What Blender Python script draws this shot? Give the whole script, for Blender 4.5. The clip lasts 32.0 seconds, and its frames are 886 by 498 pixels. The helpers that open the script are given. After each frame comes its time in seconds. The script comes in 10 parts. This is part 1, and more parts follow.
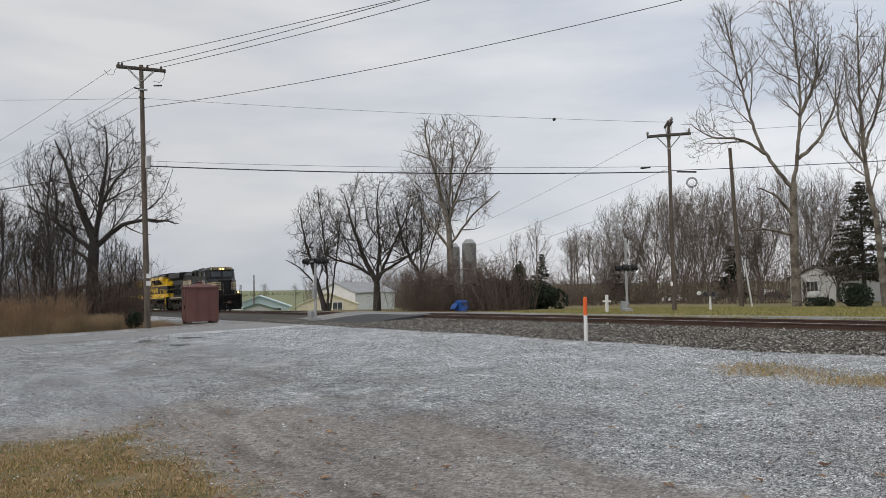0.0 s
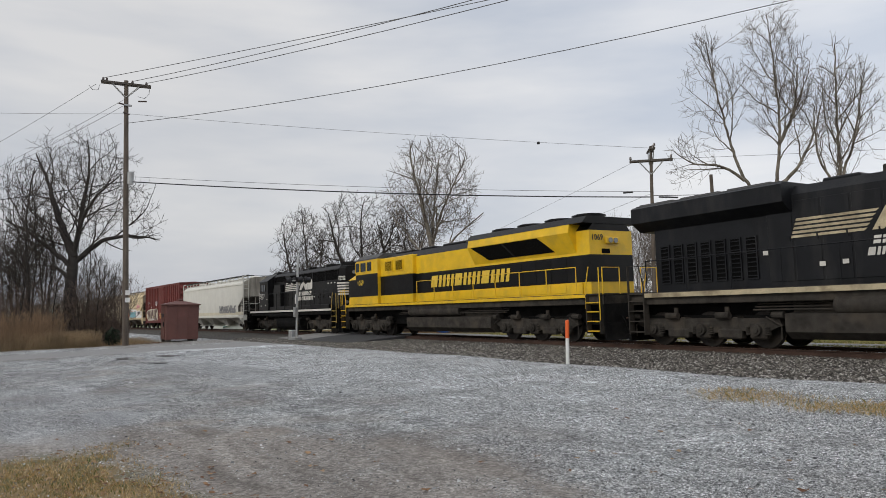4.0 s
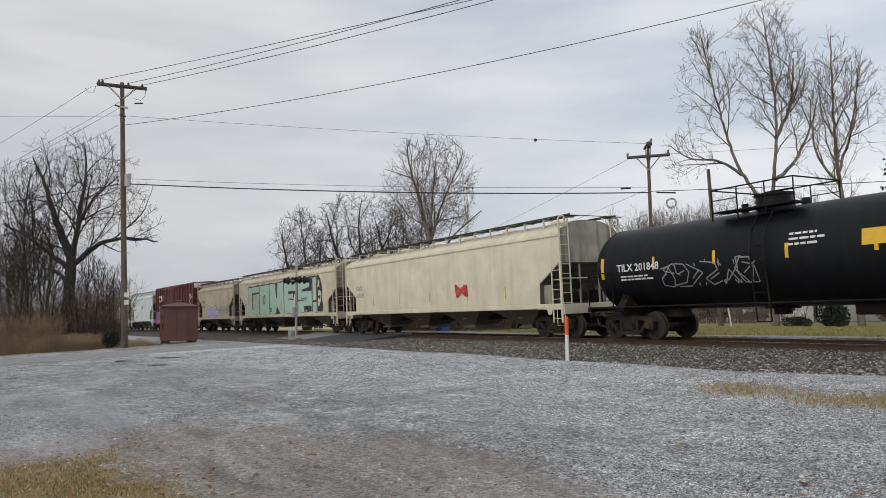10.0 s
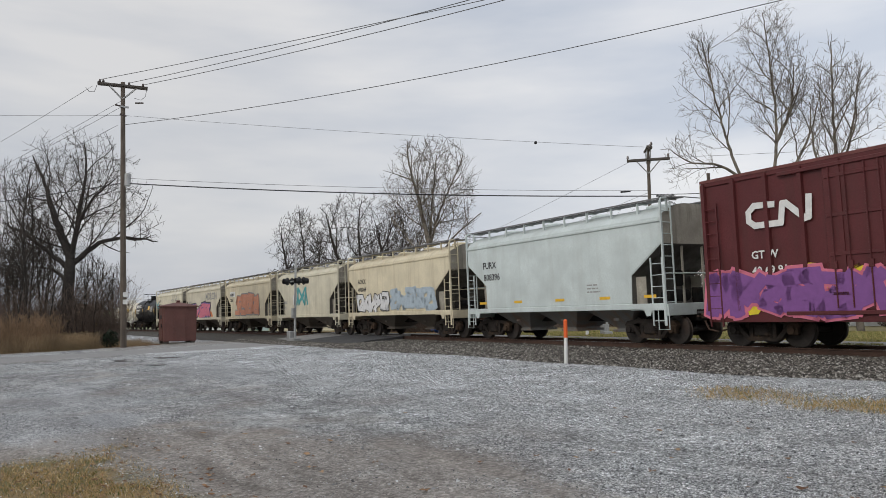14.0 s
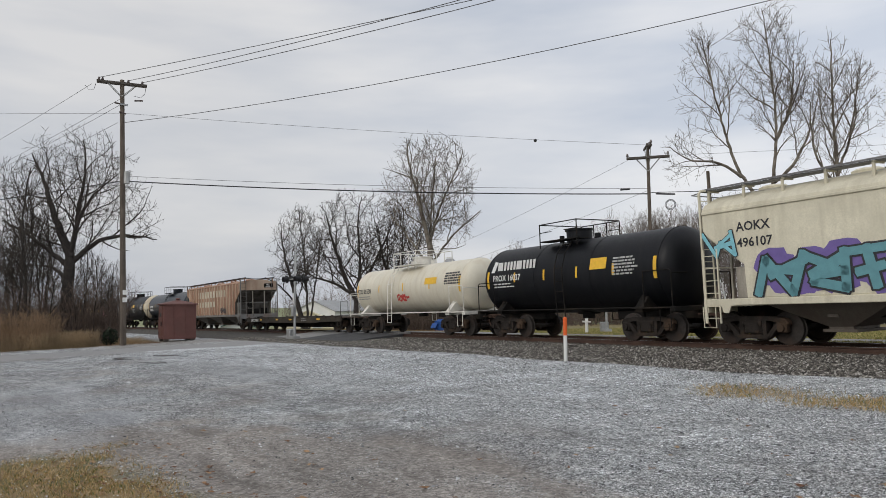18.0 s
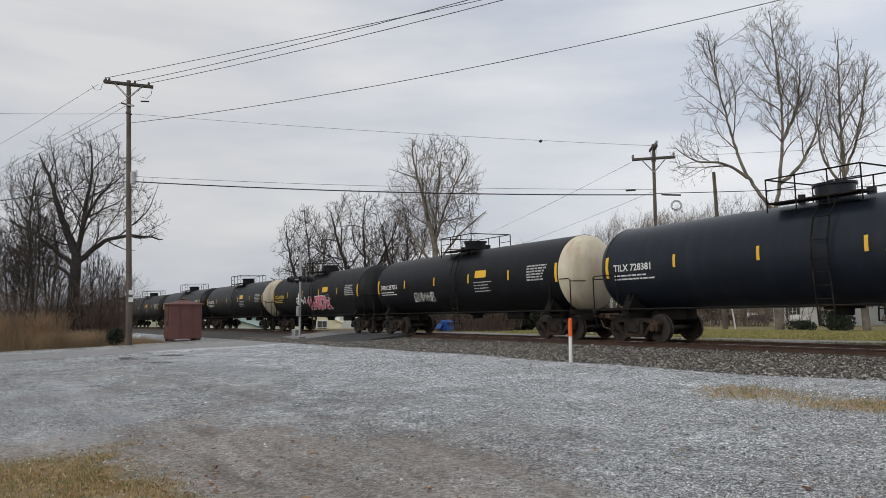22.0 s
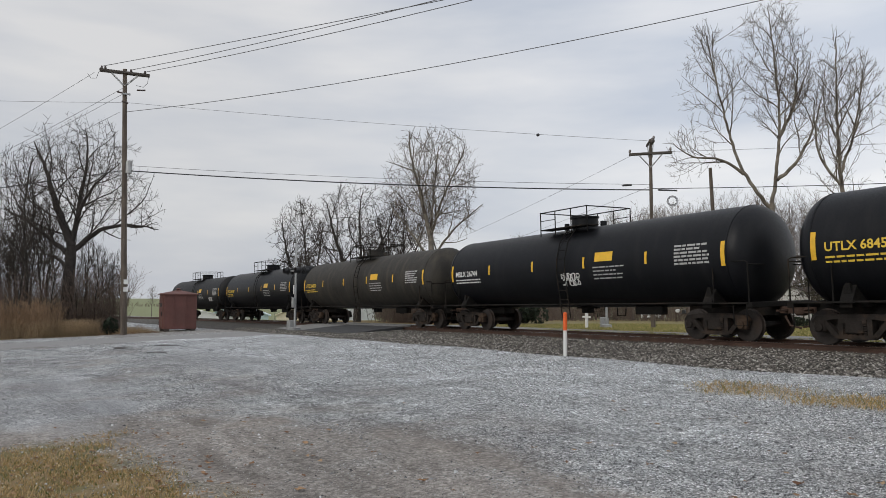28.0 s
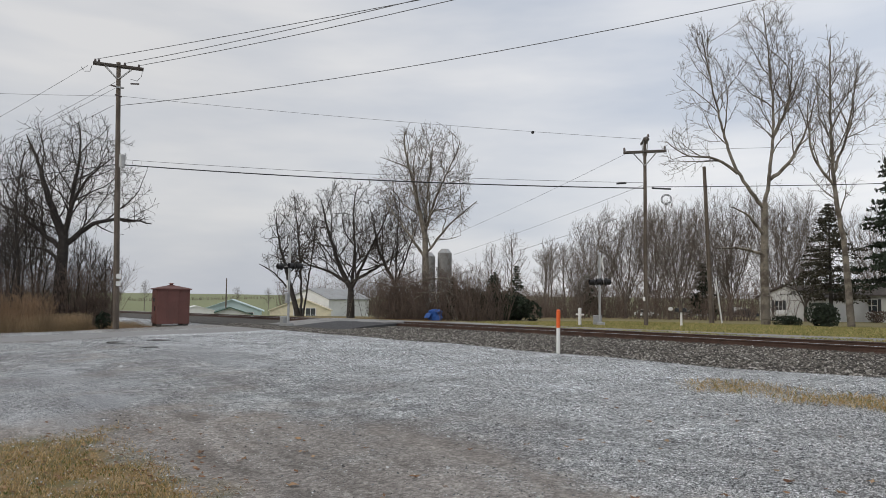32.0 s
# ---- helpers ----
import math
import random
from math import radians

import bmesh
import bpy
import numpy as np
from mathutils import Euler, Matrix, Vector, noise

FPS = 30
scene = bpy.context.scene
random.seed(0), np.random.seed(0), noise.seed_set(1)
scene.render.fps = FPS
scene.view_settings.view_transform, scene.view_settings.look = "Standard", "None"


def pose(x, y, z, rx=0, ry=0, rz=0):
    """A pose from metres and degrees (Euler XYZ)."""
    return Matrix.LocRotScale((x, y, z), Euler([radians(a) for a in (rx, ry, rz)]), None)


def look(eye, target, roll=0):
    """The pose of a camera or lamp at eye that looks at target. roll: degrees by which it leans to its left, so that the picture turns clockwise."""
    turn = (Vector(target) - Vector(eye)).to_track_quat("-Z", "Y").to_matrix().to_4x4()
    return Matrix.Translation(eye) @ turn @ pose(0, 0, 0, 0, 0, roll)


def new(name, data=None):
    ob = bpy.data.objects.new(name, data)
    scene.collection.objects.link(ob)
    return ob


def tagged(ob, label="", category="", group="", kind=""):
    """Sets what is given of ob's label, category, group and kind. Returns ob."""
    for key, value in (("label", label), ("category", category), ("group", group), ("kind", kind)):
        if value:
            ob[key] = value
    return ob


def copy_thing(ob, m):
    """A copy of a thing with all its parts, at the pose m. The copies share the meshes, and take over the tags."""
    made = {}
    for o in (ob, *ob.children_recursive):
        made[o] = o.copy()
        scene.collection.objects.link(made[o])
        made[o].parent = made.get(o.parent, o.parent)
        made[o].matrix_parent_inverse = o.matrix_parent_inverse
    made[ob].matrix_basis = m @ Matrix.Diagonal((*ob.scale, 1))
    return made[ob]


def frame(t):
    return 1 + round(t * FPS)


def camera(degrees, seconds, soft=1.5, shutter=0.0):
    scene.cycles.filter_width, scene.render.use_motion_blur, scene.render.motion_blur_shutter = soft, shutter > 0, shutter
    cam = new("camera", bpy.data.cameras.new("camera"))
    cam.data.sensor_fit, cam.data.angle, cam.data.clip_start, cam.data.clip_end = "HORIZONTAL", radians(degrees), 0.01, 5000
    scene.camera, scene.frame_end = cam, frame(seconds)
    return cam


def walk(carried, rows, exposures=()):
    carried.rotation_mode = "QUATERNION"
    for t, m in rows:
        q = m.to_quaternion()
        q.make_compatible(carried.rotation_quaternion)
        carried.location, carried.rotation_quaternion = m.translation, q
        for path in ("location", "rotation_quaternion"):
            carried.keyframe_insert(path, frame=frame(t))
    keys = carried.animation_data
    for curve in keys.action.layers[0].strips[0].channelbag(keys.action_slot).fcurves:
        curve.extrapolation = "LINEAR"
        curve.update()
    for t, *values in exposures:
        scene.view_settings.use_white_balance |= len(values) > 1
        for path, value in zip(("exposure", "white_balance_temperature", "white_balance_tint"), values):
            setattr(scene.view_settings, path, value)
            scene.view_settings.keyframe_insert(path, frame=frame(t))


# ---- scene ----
cam = camera(64.19, 32.0, soft=0.4)
EYE = (0.0, 0.0, 1.7)
walk(cam, [(t, pose(*EYE, rx, ry, rz)) for t, rx, ry, rz in (
    (0.0, 92.998, 0.959, 57.903),
    (0.5, 92.985, 1.013, 58.140),
    (1.0, 93.096, 0.970, 58.323),
    (1.5, 93.350, 0.841, 58.298),
    (2.0, 93.681, 0.664, 58.053),
    (2.5, 94.019, 0.466, 57.660),
    (3.0, 94.283, 0.296, 57.228),
    (3.5, 94.548, 0.205, 56.827),
    (5.5, 94.731, -0.046, 55.975),
    (6.0, 94.713, -0.160, 56.001),
    (6.5, 94.668, -0.170, 56.074),
    (7.0, 94.575, -0.096, 56.224),
    (7.5, 94.483, 0.133, 56.367),
    (8.0, 94.451, 0.353, 56.480),
    (8.5, 94.436, 0.508, 56.505),
    (9.0, 94.464, 0.714, 56.496),
    (9.5, 94.474, 0.834, 56.460),
    (10.0, 94.541, 0.889, 56.423),
    (10.5, 94.610, 0.914, 56.398),
    (11.0, 94.734, 0.853, 56.345),
    (11.5, 94.851, 0.714, 56.305),
    (12.0, 94.943, 0.529, 56.271),
    (12.5, 94.933, 0.403, 56.266),
    (13.0, 94.866, 0.388, 56.316),
    (13.5, 94.772, 0.451, 56.351),
    (14.0, 94.698, 0.472, 56.346),
    (14.5, 94.664, 0.548, 56.340),
    (16.5, 94.481, 0.705, 56.433),
    (17.0, 94.463, 0.678, 56.438),
    (17.5, 94.471, 0.615, 56.387),
    (18.0, 94.520, 0.488, 56.317),
    (18.5, 94.569, 0.432, 56.273),
    (19.0, 94.620, 0.352, 56.276),
    (19.5, 94.687, 0.400, 56.343),
    (20.0, 94.729, 0.399, 56.422),
    (20.5, 94.746, 0.417, 56.520),
    (21.0, 94.738, 0.446, 56.578),
    (21.5, 94.679, 0.412, 56.650),
    (22.0, 94.575, 0.346, 56.720),
    (22.5, 94.438, 0.310, 56.712),
    (23.0, 94.285, 0.204, 56.686),
    (23.5, 94.201, 0.123, 56.634),
    (24.0, 94.184, 0.102, 56.586),
    (24.5, 94.209, 0.068, 56.585),
    (25.0, 94.258, 0.091, 56.584),
    (25.5, 94.257, 0.075, 56.575),
    (27.5, 94.037, -0.221, 56.387),
    (28.0, 93.996, -0.249, 56.347),
    (28.5, 93.928, -0.284, 56.331),
    (29.0, 93.819, -0.332, 56.281),
    (29.5, 93.744, -0.421, 56.214),
    (30.0, 93.720, -0.451, 56.115),
    (30.5, 93.721, -0.471, 56.050),
    (31.0, 93.756, -0.496, 56.000),
    (31.5, 93.766, -0.517, 55.942),
    (32.0, 93.726, -0.637, 55.833),
)])

# ---- sky and light: overcast winter afternoon ----
world = bpy.data.worlds.new("overcast_sky")
scene.world = world
world.use_nodes = True
wn, wl = world.node_tree.nodes, world.node_tree.links
wn.clear()
SUN_EL, SUN_AZ = 33.0, 170.0
sky = wn.new("ShaderNodeTexSky")
sky.sky_type, sky.sun_disc = "NISHITA", False
sky.sun_elevation, sky.sun_rotation = radians(SUN_EL), radians(SUN_AZ)
sky.air_density, sky.dust_density = 1.2, 3.0
tcw = wn.new("ShaderNodeTexCoord")
mapw = wn.new("ShaderNodeMapping")
mapw.inputs["Scale"].default_value = (1.1, 1.1, 5.0)
mapw.inputs["Rotation"].default_value = (0, 0, 0.5)
clouds = wn.new("ShaderNodeTexNoise")
clouds.inputs["Scale"].default_value = 1.6
clouds.inputs["Detail"].default_value = 5.0
clouds.inputs["Roughness"].default_value = 0.5
wl.new(tcw.outputs["Generated"], mapw.inputs["Vector"])
wl.new(mapw.outputs["Vector"], clouds.inputs["Vector"])
rampw = wn.new("ShaderNodeValToRGB")
rampw.color_ramp.elements[0].position = 0.36
rampw.color_ramp.elements[0].color = (0.52, 0.56, 0.635, 1)
rampw.color_ramp.elements[1].position = 0.66
rampw.color_ramp.elements[1].color = (0.80, 0.795, 0.80, 1)
wl.new(clouds.outputs["Fac"], rampw.inputs["Fac"])
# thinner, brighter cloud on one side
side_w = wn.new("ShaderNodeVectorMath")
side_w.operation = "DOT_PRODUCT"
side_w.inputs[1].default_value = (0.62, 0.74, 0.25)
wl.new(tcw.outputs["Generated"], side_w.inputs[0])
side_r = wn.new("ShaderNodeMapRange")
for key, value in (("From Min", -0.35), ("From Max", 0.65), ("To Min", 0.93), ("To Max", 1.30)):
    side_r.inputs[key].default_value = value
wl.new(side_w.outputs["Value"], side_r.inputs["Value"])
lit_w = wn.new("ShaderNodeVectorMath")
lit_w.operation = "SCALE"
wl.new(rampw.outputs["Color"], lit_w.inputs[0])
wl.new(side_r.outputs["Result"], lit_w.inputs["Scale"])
sky_scale = wn.new("ShaderNodeVectorMath")
sky_scale.operation = "SCALE"
sky_scale.inputs["Scale"].default_value = 0.09
wl.new(sky.outputs["Color"], sky_scale.inputs[0])
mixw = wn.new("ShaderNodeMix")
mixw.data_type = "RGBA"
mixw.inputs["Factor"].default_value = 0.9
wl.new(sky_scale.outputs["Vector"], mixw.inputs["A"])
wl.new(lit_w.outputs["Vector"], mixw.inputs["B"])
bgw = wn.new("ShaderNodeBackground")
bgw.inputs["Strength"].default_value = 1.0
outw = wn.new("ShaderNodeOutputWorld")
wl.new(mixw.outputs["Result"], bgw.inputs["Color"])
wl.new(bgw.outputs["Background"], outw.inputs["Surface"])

sun = new("sun", bpy.data.lights.new("sun", "SUN"))
sun.data.energy, sun.data.angle, sun.data.color = 1.1, radians(25), (1.0, 0.96, 0.9)
sun.matrix_world = look((10, -60, 40), (0, 0, 0))
scene.view_settings.exposure = 0.0

# ---- mesh building ----
class M:
    """Collects vertices and faces of one mesh."""

    def __init__(self):
        self.v, self.f = [], []

    def add(self, vs, fs):
        n = len(self.v)
        self.v.extend(vs)
        self.f.extend(tuple(i + n for i in q) for q in fs)
        return self

    def box(self, x0, x1, y0, y1, z0, z1, b=0.0):
        if b <= 0:
            vs = [(x, y, z) for x in (x0, x1) for y in (y0, y1) for z in (z0, z1)]
            return self.add(vs, [(0, 1, 3, 2), (4, 6, 7, 5), (0, 4, 5, 1), (2, 3, 7, 6), (0, 2, 6, 4), (1, 5, 7, 3)])
        vs, fs = [], []
        X, Y, Z = (x0, x1), (y0, y1), (z0, z1)
        ix = {}
        for i in (0, 1):
            for j in (0, 1):
                for k in (0, 1):
                    sx, sy, sz = (b if i == 0 else -b), (b if j == 0 else -b), (b if k == 0 else -b)
                    ix[i, j, k] = len(vs)
                    vs += [(X[i], Y[j] + sy, Z[k] + sz), (X[i] + sx, Y[j], Z[k] + sz), (X[i] + sx, Y[j] + sy, Z[k])]
        g = lambda i, j, k, a: ix[i, j, k] + a
        for s in (0, 1):
            fs.append([g(s, 0, 0, 0), g(s, 0, 1, 0), g(s, 1, 1, 0), g(s, 1, 0, 0)][::1 if s == 0 else -1])
            fs.append([g(0, s, 0, 1), g(1, s, 0, 1), g(1, s, 1, 1), g(0, s, 1, 1)][::1 if s == 0 else -1])
            fs.append([g(0, 0, s, 2), g(0, 1, s, 2), g(1, 1, s, 2), g(1, 0, s, 2)][::1 if s == 0 else -1])
        for p in (0, 1):
            for q in (0, 1):
                fs.append((g(0, p, q, 1), g(0, p, q, 2), g(1, p, q, 2), g(1, p, q, 1)))
                fs.append((g(p, 0, q, 0), g(p, 0, q, 2), g(p, 1, q, 2), g(p, 1, q, 0)))
                fs.append((g(p, q, 0, 0), g(p, q, 0, 1), g(p, q, 1, 1), g(p, q, 1, 0)))
        for key, n in ix.items():
            fs.append((n, n + 1, n + 2))
        return self.add(vs, fs)

    def prism(self, poly, a0, a1, axis="x"):
        n = len(poly)
        mk = {"x": lambda a, p: (a, p[0], p[1]), "y": lambda a, p: (p[0], a, p[1]), "z": lambda a, p: (p[0], p[1], a)}[axis]
        vs = [mk(a0, p) for p in poly] + [mk(a1, p) for p in poly]
        fs = [tuple(range(n))[::-1], tuple(range(n, 2 * n))] + [(i, (i + 1) % n, n + (i + 1) % n, n + i) for i in range(n)]
        return self.add(vs, fs)

    def loft(self, rings, closed=True, caps=True):
        n = len(rings[0])
        vs = [p for r in rings for p in r]
        fs = []
        for k in range(len(rings) - 1):
            for i in range(n if closed else n - 1):
                j = (i + 1) % n
                fs.append((k * n + i, k * n + j, (k + 1) * n + j, (k + 1) * n + i))
        if caps:
            fs += [tuple(range(n))[::-1], tuple(range((len(rings) - 1) * n, len(rings) * n))]
        return self.add(vs, fs)

    def cyl(self, p0, p1, r, n=10, r2=None, caps=True):
        p0, p1 = Vector(p0), Vector(p1)
        q = (p1 - p0).to_track_quat("Z", "Y")
        ring = lambda p, rr: [tuple(p + q @ Vector((rr * math.cos(2 * math.pi * i / n), rr * math.sin(2 * math.pi * i / n), 0))) for i in range(n)]
        return self.loft([ring(p0, r), ring(p1, r if r2 is None else r2)], True, caps)

    def tube(self, pts, r, n=6):
        """A round bar swept along the points."""
        ps = [Vector(p) for p in pts]
        rings, ref = [], None
        for i, p in enumerate(ps):
            d = (ps[min(i + 1, len(ps) - 1)] - ps[max(i - 1, 0)]).normalized()
            if ref is None:
                ref = Vector((0, 0, 1)) if abs(d.z) < 0.9 else Vector((1, 0, 0))
            u = d.cross(ref).normalized()
            w = u.cross(d).normalized()
            ref = w
            rings.append([tuple(p + (u * math.cos(2 * math.pi * k / n) + w * math.sin(2 * math.pi * k / n)) * r) for k in range(n)])
        return self.loft(rings)

    def lathe(self, prof, n=24, cy=0.0, cz=0.0, a0=0.0, a1=360.0):
        """A profile of (x, radius) turned round the x axis."""
        full = abs(a1 - a0) >= 360
        m = n if full else n + 1
        rings = [[(x, cy + r * math.sin(radians(a0 + (a1 - a0) * i / n)), cz + r * math.cos(radians(a0 + (a1 - a0) * i / n))) for i in range(m)] for x, r in prof]
        return self.loft(rings, full, full)

    def join(self, other, m):
        return self.add([tuple(m @ Vector(p)) for p in other.v], other.f)

    def mesh(self, name, smooth=0.0):
        me = bpy.data.meshes.new(name)
        me.from_pydata(self.v, [], self.f)
        if smooth:
            me.shade_smooth()
            me.set_sharp_from_angle(angle=radians(smooth))
        return me


def thing(name, label, category, group="", kind=""):
    return tagged(new(name), label, category, group, kind)


def part(name, m, material, parent, label="", smooth=0.0, at=None):
    """One mesh object under a thing or a part. m: an M or ready mesh data."""
    me = m.mesh(name, smooth) if isinstance(m, M) else m
    if not me.materials:
        me.materials.append(material)
    ob = new(name, me)
    ob.parent = parent
    if at is not None:
        ob.matrix_basis = at
    if label:
        ob["label"] = label
    return ob


def solid(name, m, material, label, category, group="", kind="", smooth=0.0, at=None):
    """A thing that is one mesh."""
    me = m.mesh(name, smooth) if isinstance(m, M) else m
    if not me.materials:
        me.materials.append(material)
    ob = new(name, me)
    if at is not None:
        ob.matrix_basis = at
    return tagged(ob, label, category, group, kind)


# ---- materials ----
def surface(name, base, rough=0.7, metal=0.0, var=0.25, scale=3.0, fine=40.0, bump=0.15, stain=None, stain_amt=0.5, stain_scale=(1.0, 1.0, 1.0), stain_at=(0.5, 0.68), rand=0.0, spec=0.5, tint=None):
    """A weathered surface: two scales of colour noise, stains of their own colour, fine relief."""
    mt = bpy.data.materials.new(name)
    mt.use_nodes = True
    nd, lk = mt.node_tree.nodes, mt.node_tree.links
    bs = nd["Principled BSDF"]
    bs.inputs["Roughness"].default_value, bs.inputs["Metallic"].default_value = rough, metal
    bs.inputs["Specular IOR Level"].default_value = spec
    tc = nd.new("ShaderNodeTexCoord")
    def nz(sc, detail=4.0, mp=None):
        n = nd.new("ShaderNodeTexNoise")
        n.inputs["Scale"].default_value, n.inputs["Detail"].default_value = sc, detail
        if mp:
            m = nd.new("ShaderNodeMapping")
            m.inputs["Scale"].default_value = mp
            lk.new(tc.outputs["Object"], m.inputs["Vector"])
            lk.new(m.outputs["Vector"], n.inputs["Vector"])
        else:
            lk.new(tc.outputs["Object"], n.inputs["Vector"])
        return n
    def mix(fac, a, b, kind="MIX"):
        m = nd.new("ShaderNodeMix")
        m.data_type, m.blend_type = "RGBA", kind
        for sock, val in (("Factor", fac), ("A", a), ("B", b)):
            if isinstance(val, (int, float)):
                m.inputs[sock].default_value = val
            elif isinstance(val, tuple):
                m.inputs[sock].default_value = (*val[:3], 1)
            else:
                lk.new(val, m.inputs[sock])
        return m.outputs["Result"]
    def span(sock, lo, hi, a=0.0, b=1.0):
        r = nd.new("ShaderNodeMapRange")
        r.inputs["From Min"].default_value, r.inputs["From Max"].default_value = lo, hi
        r.inputs["To Min"].default_value, r.inputs["To Max"].default_value = a, b
        lk.new(sock, r.inputs["Value"])
        return r.outputs["Result"]
    dark = tuple(c * (1 - var) for c in base)
    light = tuple(min(1, c * (1 + var * 0.8)) for c in (tint or base))
    n1, n2 = nz(scale), nz(fine, 3.0)
    col = mix(span(n1.outputs["Fac"], 0.3, 0.7), dark, light)
    col = mix(span(n2.outputs["Fac"], 0.35, 0.65, 0.0, 0.5), col, tuple(c * (1 - var * 1.2) for c in base))
    if stain:
        n3 = nz(1.6, 6.0, stain_scale)
        col = mix(span(n3.outputs["Fac"], stain_at[0], stain_at[1], 0.0, stain_amt), col, stain)
    if rand:
        oi = nd.new("ShaderNodeObjectInfo")
        hs = nd.new("ShaderNodeHueSaturation")
        lk.new(span(oi.outputs["Random"], 0, 1, 1 - rand, 1 + rand), hs.inputs["Value"])
        lk.new(col, hs.inputs["Color"])
        col = hs.outputs["Color"]
    lk.new(col, bs.inputs["Base Color"])
    lk.new(span(n2.outputs["Fac"], 0.3, 0.7, max(0.05, rough - 0.08), min(1, rough + 0.1)), bs.inputs["Roughness"])
    if bump:
        bp = nd.new("ShaderNodeBump")
        bp.inputs["Strength"].default_value, bp.inputs["Distance"].default_value = bump, 0.02
        lk.new(n2.outputs["Fac"], bp.inputs["Height"])
        lk.new(bp.outputs["Normal"], bs.inputs["Normal"])
    return mt


def plain(name, col, rough=0.6, emit=0.0):
    mt = surface(name, col, rough, var=0.12, scale=6, fine=90, bump=0.03)
    if emit:
        bs = mt.node_tree.nodes["Principled BSDF"]
        bs.inputs["Emission Color"].default_value, bs.inputs["Emission Strength"].default_value = (*col, 1), emit
    return mt

# ---- ground: one sheet to the horizon ----
def smooth(a, b, v):
    u = np.clip((v - a) / (b - a), 0, 1)
    return u * u * (3 - 2 * u)


SLOPE = math.tan(radians(1.7))


def slope(x, y):
    """The whole site falls gently to the south-west, along the railway."""
    return SLOPE * np.clip(0.557 * np.asarray(x, float) + 0.8305 * np.asarray(y, float), -450, 160)


def ground_z(x, y):
    """Height of the land: the lot slopes with the site, beyond the track it falls gently, far off it rises to low hills."""
    x, y = np.asarray(x, float), np.asarray(y, float)
    z = -0.035 * np.clip(y - 22.5, 0, 120) - 0.16 * smooth(13.9, 15.0, y) * smooth(23.6, 22.4, y)
    r = np.hypot(x, y)
    z = z + (9.5 + 2.0 * np.sin(x * 0.004 + 1.0)) * smooth(220, 900, r) * smooth(0.86, 0.955, -x / np.maximum(r, 1))
    z = z - 0.9 * smooth(60, 140, -x) * smooth(24, 40, y)
    near = np.exp(-(r / 30.0) ** 2)
    return z + slope(x, y) + 0.025 * near * (np.sin(x * 0.9 + y * 0.5) + np.sin(y * 1.3 - x * 0.4)) * smooth(3, 8, r)


def gz(x, y):
    return float(ground_z(x, y))


def cell_noise(x, y, s, seed=0):
    """Smooth value noise on a lattice of size s."""
    rng = np.random.RandomState(seed)
    tab = rng.rand(256, 256)
    u, v = x / s, y / s
    i, j = np.floor(u).astype(int), np.floor(v).astype(int)
    a, b = u - i, v - j
    a, b = a * a * (3 - 2 * a), b * b * (3 - 2 * b)
    g = lambda p, q: tab[p % 256, q % 256]
    return (g(i, j) * (1 - a) + g(i + 1, j) * a) * (1 - b) + (g(i, j + 1) * (1 - a) + g(i + 1, j + 1) * a) * b


def zones(x, y):
    """How much of grass, brown dirt, asphalt and pale gravel lies at each place."""
    n = cell_noise(x, y, 1.6, 1) - 0.5 + 0.5 * (cell_noise(x, y, 0.35, 2) - 0.5)
    m = cell_noise(x, y, 0.9, 3) - 0.5
    front = smooth(-0.35, 0.25, 1.75 + 0.7 * n - y) * smooth(-0.4, 0.3, x + 10.3 + 0.5 * n)
    strip = smooth(1.15, 0.5, np.hypot((x + 4.9) / 3.4, (y - 10.9 + 0.18 * (x + 5)) / 0.85) + 0.7 * n)
    brown = smooth(-42.0, -43.0, x) * smooth(-50, -48, x) * smooth(16, 14, y) * smooth(5, 7, y)
    far = smooth(27.6, 28.6, y + 1.2 * n) + smooth(22.6, 23.4, y + 0.5 * n) * smooth(-30, -27, x + n)
    left = smooth(-47, -49.5, x + 2 * n) * smooth(12.5, 9, y + 2 * n) + smooth(23, 26, y + n) * smooth(-44, -47, x)
    grass = np.clip(front * 0.95 + 0.55 * strip + far + left, 0, 1)
    band = smooth(5.6, 4.0, y + 1.7 * n + 0.22 * (-x - 6.0)) * smooth(-13.0, -10.0, x + 2 * n)
    dirt = np.clip(0.6 * brown + band * 0.9 + 0.5 * smooth(0.1, 0.4, m) * smooth(8, 4, y), 0, 1)
    road = smooth(-42.0, -41.4, x + 0.4 * n) * smooth(-36.2, -37.0, x + 0.4 * n) * smooth(30, 28, y)
    road = np.clip(road + smooth(24.0, 24.4, y + 0.3 * n) * smooth(27.6, 27.2, y + 0.3 * n) * smooth(-46, -44, x), 0, 1)
    grass = grass * (1 - road)
    pale = smooth(5.2, 8.6, y + 2.6 * n) * smooth(15.5, 13.0, y + n) * smooth(-44, -36, x) * (0.45 + 0.55 * smooth(-5.0, -13, x))
    green = smooth(-62, -85, x) * smooth(23, 27, y) + 0.35 * smooth(27, 30, y) * smooth(-60, -50, x)
    return grass, dirt * (1 - grass), road, pale, np.clip(green, 0, 1)


